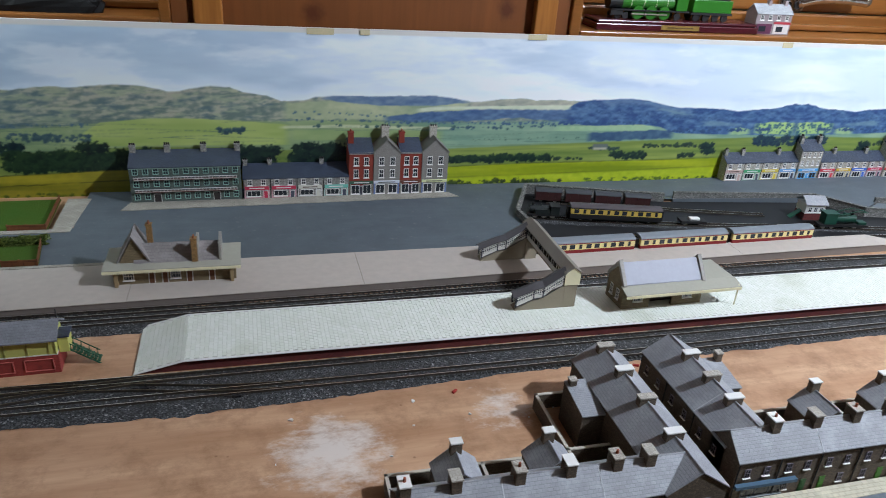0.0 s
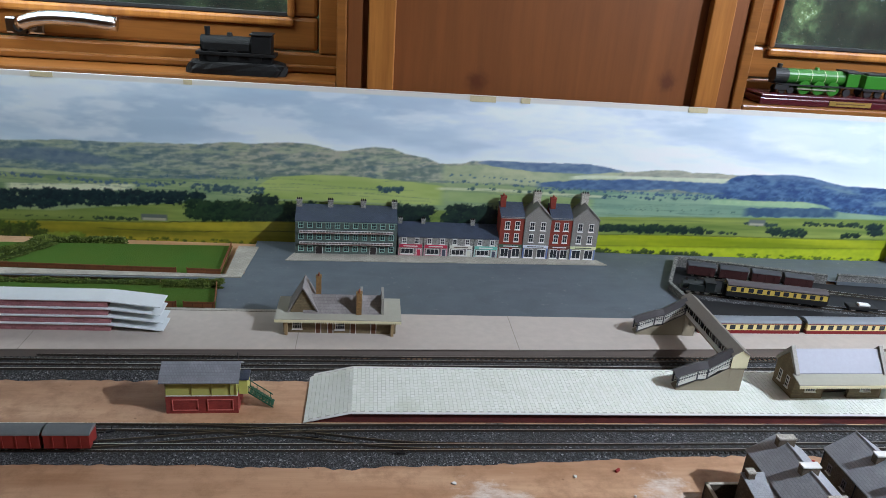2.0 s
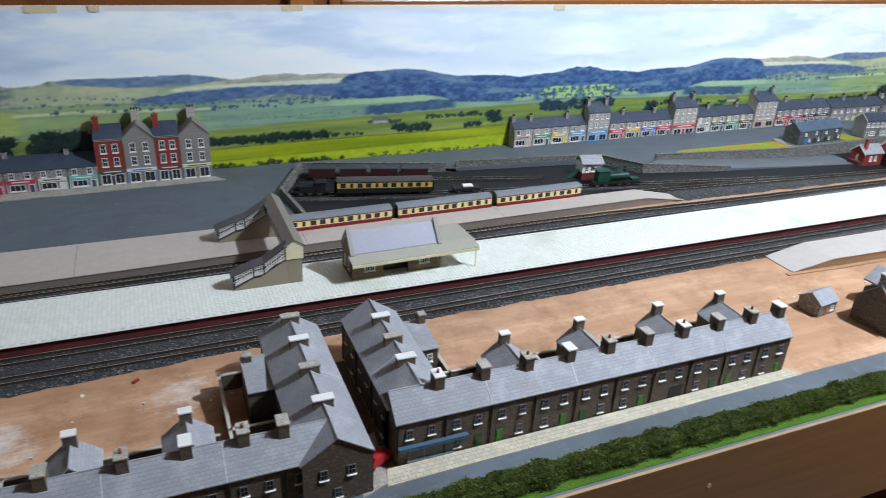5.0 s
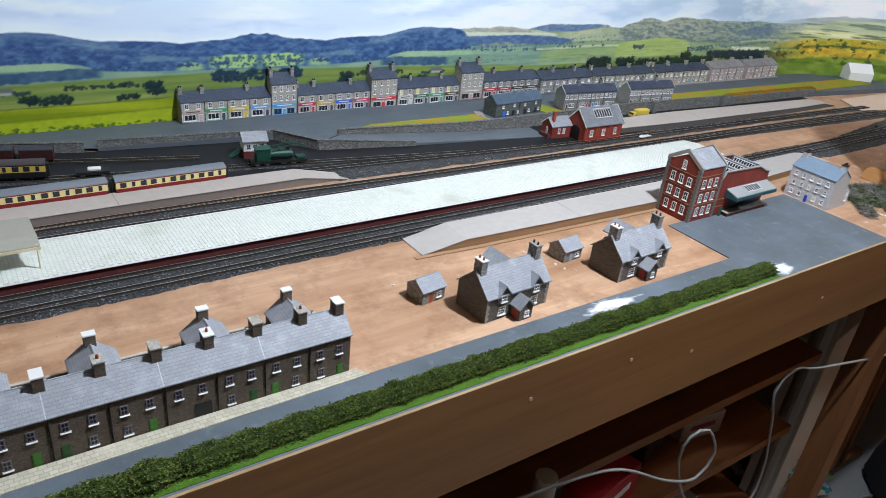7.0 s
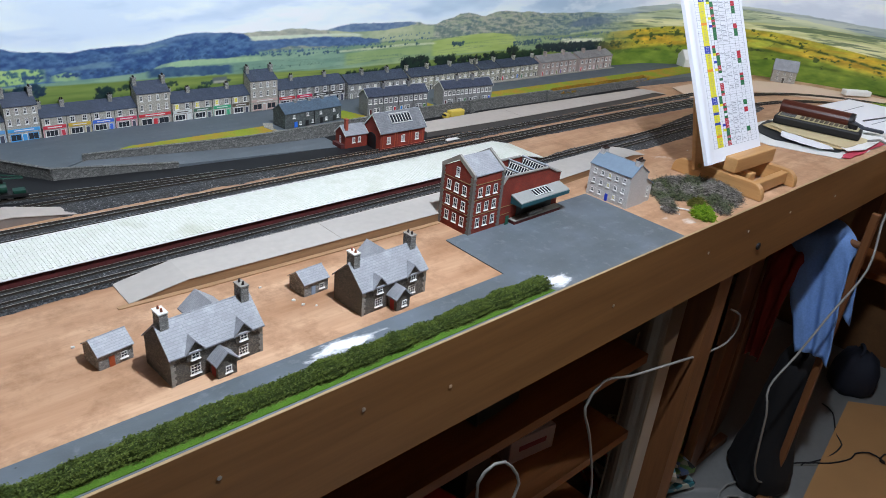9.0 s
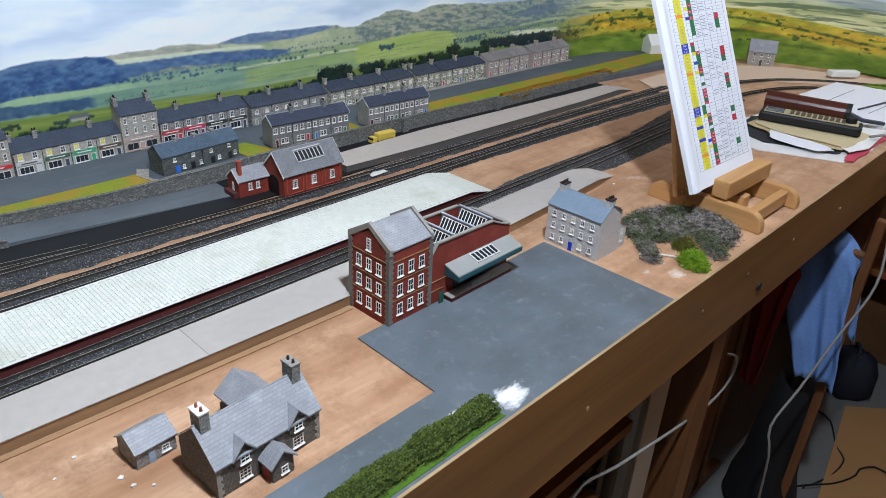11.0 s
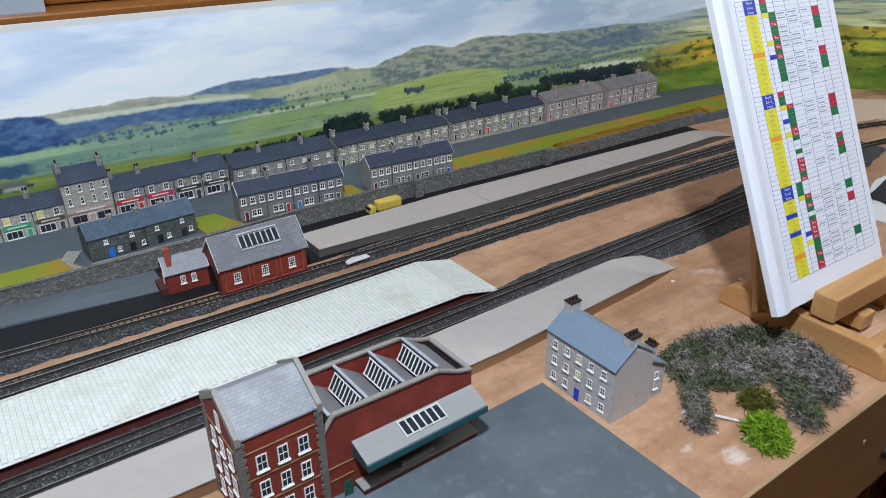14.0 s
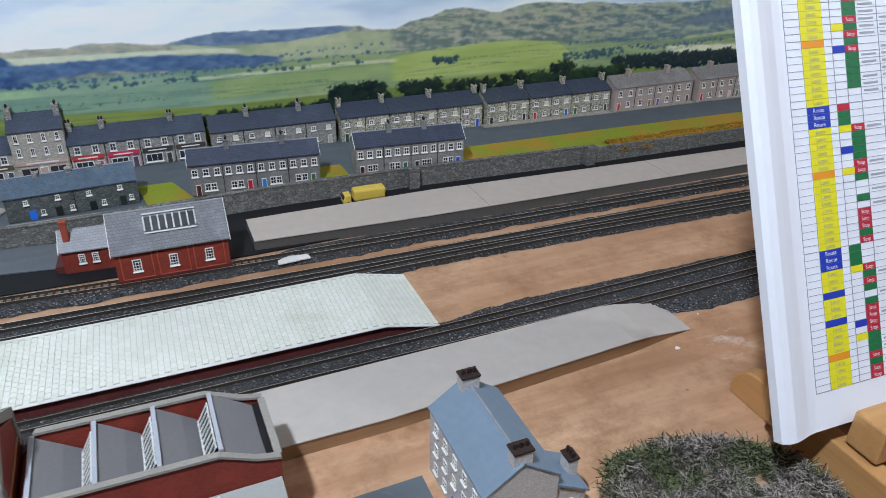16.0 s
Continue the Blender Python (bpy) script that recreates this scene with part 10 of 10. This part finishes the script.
COVERS = [cover_print("cover_red", (176, 40, 44), (196, 90, 70), (120, 130, 150), 1), cover_print("cover_teal", (50, 120, 130), (90, 160, 176), (190, 190, 170), 2), cover_print("cover_green", (70, 110, 60), (160, 150, 90), (60, 90, 140), 3)]
mg = thing("magazine_pile", "untidy pile of coloured magazines under the layout table", "magazines", pose(2.24, -0.085, FLOOR))
rm = random.Random(8)
for i in range(10):
    o = Shape().box(-0.1, -0.075, 0, 0.1, 0.075, 0.0155).ob("magazine", COVERS[i % 3], mg, bevel=0.001)
    o.matrix_basis = pose(rm.uniform(-0.04, 0.04), rm.uniform(-0.03, 0.03), 0.0175 * i, 0, 0, rm.uniform(-40, 40))


def cloth(name, label, x0, x1, yc, top, drop_f, drop_b, col, seed, dx=0.0, arch=0.0, pinch=0.0):
    """A garment hung over a rail along x."""
    q = Mat(name + "_cloth")
    c = lin(*col)
    m = q.done(q.mix(q.noise(220, 4), scaled(c, 0.7), scaled(c, 1.2)), 0.95, spec=0.1)
    q.bump(q.noise(900, 3), 0.5, 0.0006)
    nx, ny = 26, 44
    vs = []
    for j in range(ny + 1):
        t = j / ny
        for i in range(nx + 1):
            u = i / nx
            x = x0 + (x1 - x0) * u
            L = drop_f + drop_b + 0.05
            d = t * L
            hang = min(1, 0.2 + abs(d - drop_f - 0.025) / 0.15)
            fold = (0.026 * noise.noise((u * 2.2 + 0.4 * t, t * 0.8, seed)) + 0.008 * noise.noise((u * 6 - 0.6 * t, t * 1.5, seed + 4))) * hang + 0.006 * noise.noise((u * 5, t * 9, seed))
            fold = fold - 0.018 * hang if d < drop_f else fold + 0.018 * hang
            if d < drop_f:
                y, z = yc - 0.025, top - (drop_f - d)
            elif d < drop_f + 0.05:
                a = math.pi * (d - drop_f) / 0.05
                y, z = yc - 0.025 * math.cos(a), top + 0.018 * math.sin(a)
            else:
                y, z = yc + 0.025, top - (d - drop_f - 0.05)
            edge = 0.006 * noise.noise((u * 4, seed, 3))
            xm, low = (x0 + x1) / 2, max(0, top - z) / drop_f
            vs.append((xm + (x - xm) * (1 - pinch * min(1, low)) + dx * max(0, top - z), y + fold, z + (edge if j in (0, ny) else 0) - arch * (2 * u - 1) ** 2 * (1 - 0.7 * low)))
    s = Shape().add(vs, [(j * (nx + 1) + i, j * (nx + 1) + i + 1, (j + 1) * (nx + 1) + i + 1, (j + 1) * (nx + 1) + i) for j in range(ny) for i in range(nx)])
    o = s.ob(name, m, smooth=True)
    so_ = o.modifiers.new("cloth", "SOLIDIFY")
    so_.thickness = 0.003
    return tagged(o, label, "clothing")


st_ = thing("clothes_stand", "low dark wooden stand with clothes hung over its bar", "stand", pose(2.47, -0.16, FLOOR))
for y, hi in ((0.0, 0.74), (-0.185, 0.8)):
    Shape().box(-0.008, y - 0.008, 0, 0.008, y + 0.008, hi).ob("post", post_w, st_, bevel=0.002)
    Shape().box(-0.11, y - 0.012, 0, 0.11, y + 0.012, 0.022).ob("foot", post_w, st_, bevel=0.003)
Shape().cyl(0, -0.177, 0.722, 0.008, 0.169, "y", 14).ob("bar", post_w, st_)
cloth("blue_towel", "pale denim-blue towel bundled over a wooden bar", 0.018, 0.142, 0.0, -0.192, 0.28, 0.2, (112, 146, 200), 2, 0.22, 0.05, 0.4).matrix_basis = pose(2.47, -0.195, 0, 0, 0, -90)
cloth("red_garment", "dark red garment hung beside a blue towel", 0.0, 0.07, -0.03, -0.26, 0.27, 0.05, (126, 46, 42), 5, 0.0, 0.02, 0.5).matrix_basis = pose(2.47, -0.185, 0, 0, 0, -90)
bd_ = thing("brown_board", "dark brown wooden board standing under the layout", "board", pose(2.5, -0.14, FLOOR, 0, 0, 12))
Shape().box(-0.2, -0.012, 0, 0.2, 0.012, 0.66).ob("panel", post_w, bd_, bevel=0.003)


def soft_bag(name, label, m, rings, rx, ry, mat, seed):
    """A slumped fabric bag: rings of (radius factor, height)."""
    t = thing(name, label, "bag", m)
    s, n, vs = Shape(), 26, []
    for l, (r, z) in enumerate(rings):
        for i in range(n):
            a = 6.2832 * i / n
            k = r * (1 + 0.22 * noise.noise((1.6 * math.cos(a), 1.6 * math.sin(a), z * 7 + seed)))
            vs.append((rx * k * math.cos(a), ry * k * math.sin(a), z + (0.02 * noise.noise((2 * math.cos(a), 2 * math.sin(a), seed)) if l else 0)))
    q_ = len(rings) - 1
    s.add(vs, [(l * n + i, l * n + (i + 1) % n, (l + 1) * n + (i + 1) % n, (l + 1) * n + i) for l in range(q_) for i in range(n)] + [tuple(range(q_ * n, q_ * n + n)), tuple(range(n))[::-1]])
    s.ob("body", mat, t, smooth=True)
    z = rings[-1][1]
    Shape().tube(curve([(-0.4 * rx, 0, z - 0.01), (-0.3 * rx, -0.1 * ry, z + 0.012), (0.0, 0, z + 0.02), (0.3 * rx, 0.1 * ry, z + 0.012), (0.4 * rx, 0, z - 0.01)], 0.01), 0.005, 8).ob("strap", mat, t, smooth=True)
    return t


soft_bag("black_bag", "tall soft black bag slumped on the floor", pose(2.52, -0.29, FLOOR, 0, 0, 25), ((0.8, 0.0), (1.0, 0.03), (0.95, 0.08), (0.75, 0.15), (0.66, 0.22), (0.6, 0.3), (0.5, 0.37), (0.3, 0.41)), 0.11, 0.08, plain("black_nylon", (17, 17, 19), rough=0.85, var=0.35), 3)
soft_bag("navy_bag", "round dark navy rucksack on the floor", pose(3.16, -0.285, FLOOR, 0, 0, 10), ((0.75, 0.0), (1.0, 0.025), (1.0, 0.08), (0.8, 0.125), (0.4, 0.145)), 0.068, 0.066, plain("navy_nylon", (30, 34, 46), rough=0.8, var=0.3), 6)
soft_bag("black_bag", "squat black bag standing by the brown wall", pose(3.285, -0.48, FLOOR, 0, 0, 20), ((0.85, 0.0), (1.0, 0.03), (1.0, 0.12), (0.9, 0.19), (0.5, 0.225)), 0.085, 0.09, plain("black_canvas", (15, 15, 17), rough=0.85, var=0.3), 9)
lg = thing("wall_ledge", "narrow dark ledge on the brown wall under the layout", "shelf", pose(3.3, -0.32, -0.545))
Shape().box(-0.1, -0.26, -0.02, 0.0995, 0.2, 0.0).ob("board", shelf_wood, lg, bevel=0.002)
for y in (-0.2, 0.14):
    Shape().prism([(0.0995, -0.02), (0.0995, -0.1), (0.085, -0.1), (-0.05, -0.02)], "y", y, y + 0.015).ob("bracket", shelf_wood, lg)
dv = thing("wall_camera", "small white device with black lens and blue light", "device", pose(3.25, -0.345, -0.545, 0, 0, 12))
Shape().box(-0.028, -0.085, 0.012, 0.028, 0.03, 0.052).ob("body", white, dv, bevel=0.008)
Shape().cyl(-0.05, 0.012, 0.026, 0.019, 0.026, "x", 20).ob("lens", black, dv)
Shape().box(-0.03, -0.06, 0.0, 0.03, 0.01, 0.012).ob("base", black, dv, bevel=0.002)
q = Mat("blue_led")
q.b.inputs["Emission Strength"].default_value = 3.0
q.b.inputs["Emission Color"].default_value = lin(60, 90, 255)
Shape().cyl(-0.0292, 0.018, 0.046, 0.0035, 0.0014, "x", 10).ob("light", q.done(lin(60, 90, 255), 0.4), dv, "small blue light")
yt = thing("spirit_level", "yellow spirit level leaning against the wall", "level", pose(3.3, -0.262, -0.545, 0, 12, 0))
Shape().box(-0.008, -0.013, 0, 0.008, 0.013, 0.19).ob("bar", shade((206, 206, 40), "level_yellow"), yt, bevel=0.002)
Shape().box(-0.0085, -0.0135, 0.08, 0.0085, 0.0135, 0.125).ob("sleeve", black, yt, bevel=0.001)
patch("carpet", [(3.08, -0.318), (3.39, -0.66), (3.39, -1.9), (1.9, -1.9), (1.9, -0.52), (2.4, -0.432)], FLOOR + 0.006, carpet_m, "tan carpet piece on the grey floor", "carpet", thick=0.006)
tp2 = thing("white_appliance", "white plastic appliance standing on the carpet", "appliance", pose(3.07, -0.62, FLOOR + 0.006, 0, 0, 35))
Shape().box(-0.08, -0.1, 0, 0.08, 0.1, 0.12).ob("body", white, tp2, bevel=0.02)

cable_w = plain("grey_cable", (138, 136, 130), rough=0.45, var=0.08)


def cable(label, pts, r=0.0024, mat=None):
    tagged(Shape().tube(curve(pts, 0.02), r, 8).ob("cable", mat or cable_w, smooth=True), label, "cable", "cables")


cable("grey flex drooping from the controller to the floor", [(2.45, -0.285, 0.014), (2.475, -0.318, 0.012), (2.47, -0.359, -0.081), (2.45, -0.365, -0.142), (2.41, -0.38, -0.229), (2.35, -0.36, -0.326), (2.29, -0.342, -0.418), (2.24, -0.327, -0.487), (2.24, -0.34, -0.551), (2.3, -0.34, -0.74), (2.45, -0.33, -0.88), (2.62, -0.33, FLOOR + 0.006), (2.7, -0.38, FLOOR + 0.006)])
cable("white cable looped in front of the shelves", [(1.05, -0.3, -0.2), (1.212, -0.3, -0.232), (1.337, -0.305, -0.306), (1.404, -0.31, -0.329), (1.428, -0.312, -0.289), (1.394, -0.31, -0.235), (1.363, -0.305, -0.238), (1.361, -0.3, -0.282), (1.409, -0.3, -0.377), (1.513, -0.3, -0.479), (1.625, -0.3, -0.51), (1.642, -0.3, -0.44), (1.6, -0.3, -0.309), (1.57, -0.3, -0.24), (1.606, -0.3, -0.21), (1.685, -0.3, -0.234), (1.826, -0.3, -0.267), (1.95, -0.295, -0.3), (2.05, -0.285, -0.322), (2.082, -0.283, -0.305), (2.07, -0.285, -0.27), (2.02, -0.285, -0.24)], 0.0021)
for dx, r_ in ((0.0, 0.075), (0.05, 0.06), (0.09, 0.085)):
    cable("white cable lying in a loose coil on the floor", [(2.3 + dx + r_ * math.cos(a_), -0.33 + 0.8 * r_ * math.sin(a_), FLOOR + 0.004 + 0.006 * (i_ % 3)) for i_, a_ in enumerate([0.7 * k_ for k_ in range(9)])] + [(2.42 + dx, -0.4, FLOOR + 0.005)], 0.002)
cable("thin black lead lying in curls on the carpet", [(2.53, -0.33, FLOOR + 0.004), (2.64, -0.33, FLOOR + 0.004), (2.73, -0.4, FLOOR + 0.009), (2.8, -0.43, FLOOR + 0.009)] + [(2.83 + 0.012 * k_ + 0.022 * math.sin(1.26 * k_), -0.45 - 0.011 * k_ + 0.02 * math.cos(1.26 * k_), FLOOR + 0.011 + 0.004 * (k_ % 2)) for k_ in range(11)] + [(2.99, -0.58, FLOOR + 0.011), (3.05, -0.6, FLOOR + 0.011)], 0.0022, black)
cable("black lead crossing the grey floor", [(3.0, -0.27, FLOOR + 0.004), (2.98, -0.31, FLOOR + 0.004), (2.88, -0.36, FLOOR + 0.004), (2.84, -0.39, FLOOR + 0.009), (2.76, -0.385, FLOOR + 0.004), (2.66, -0.35, FLOOR + 0.004)], 0.0022, black)
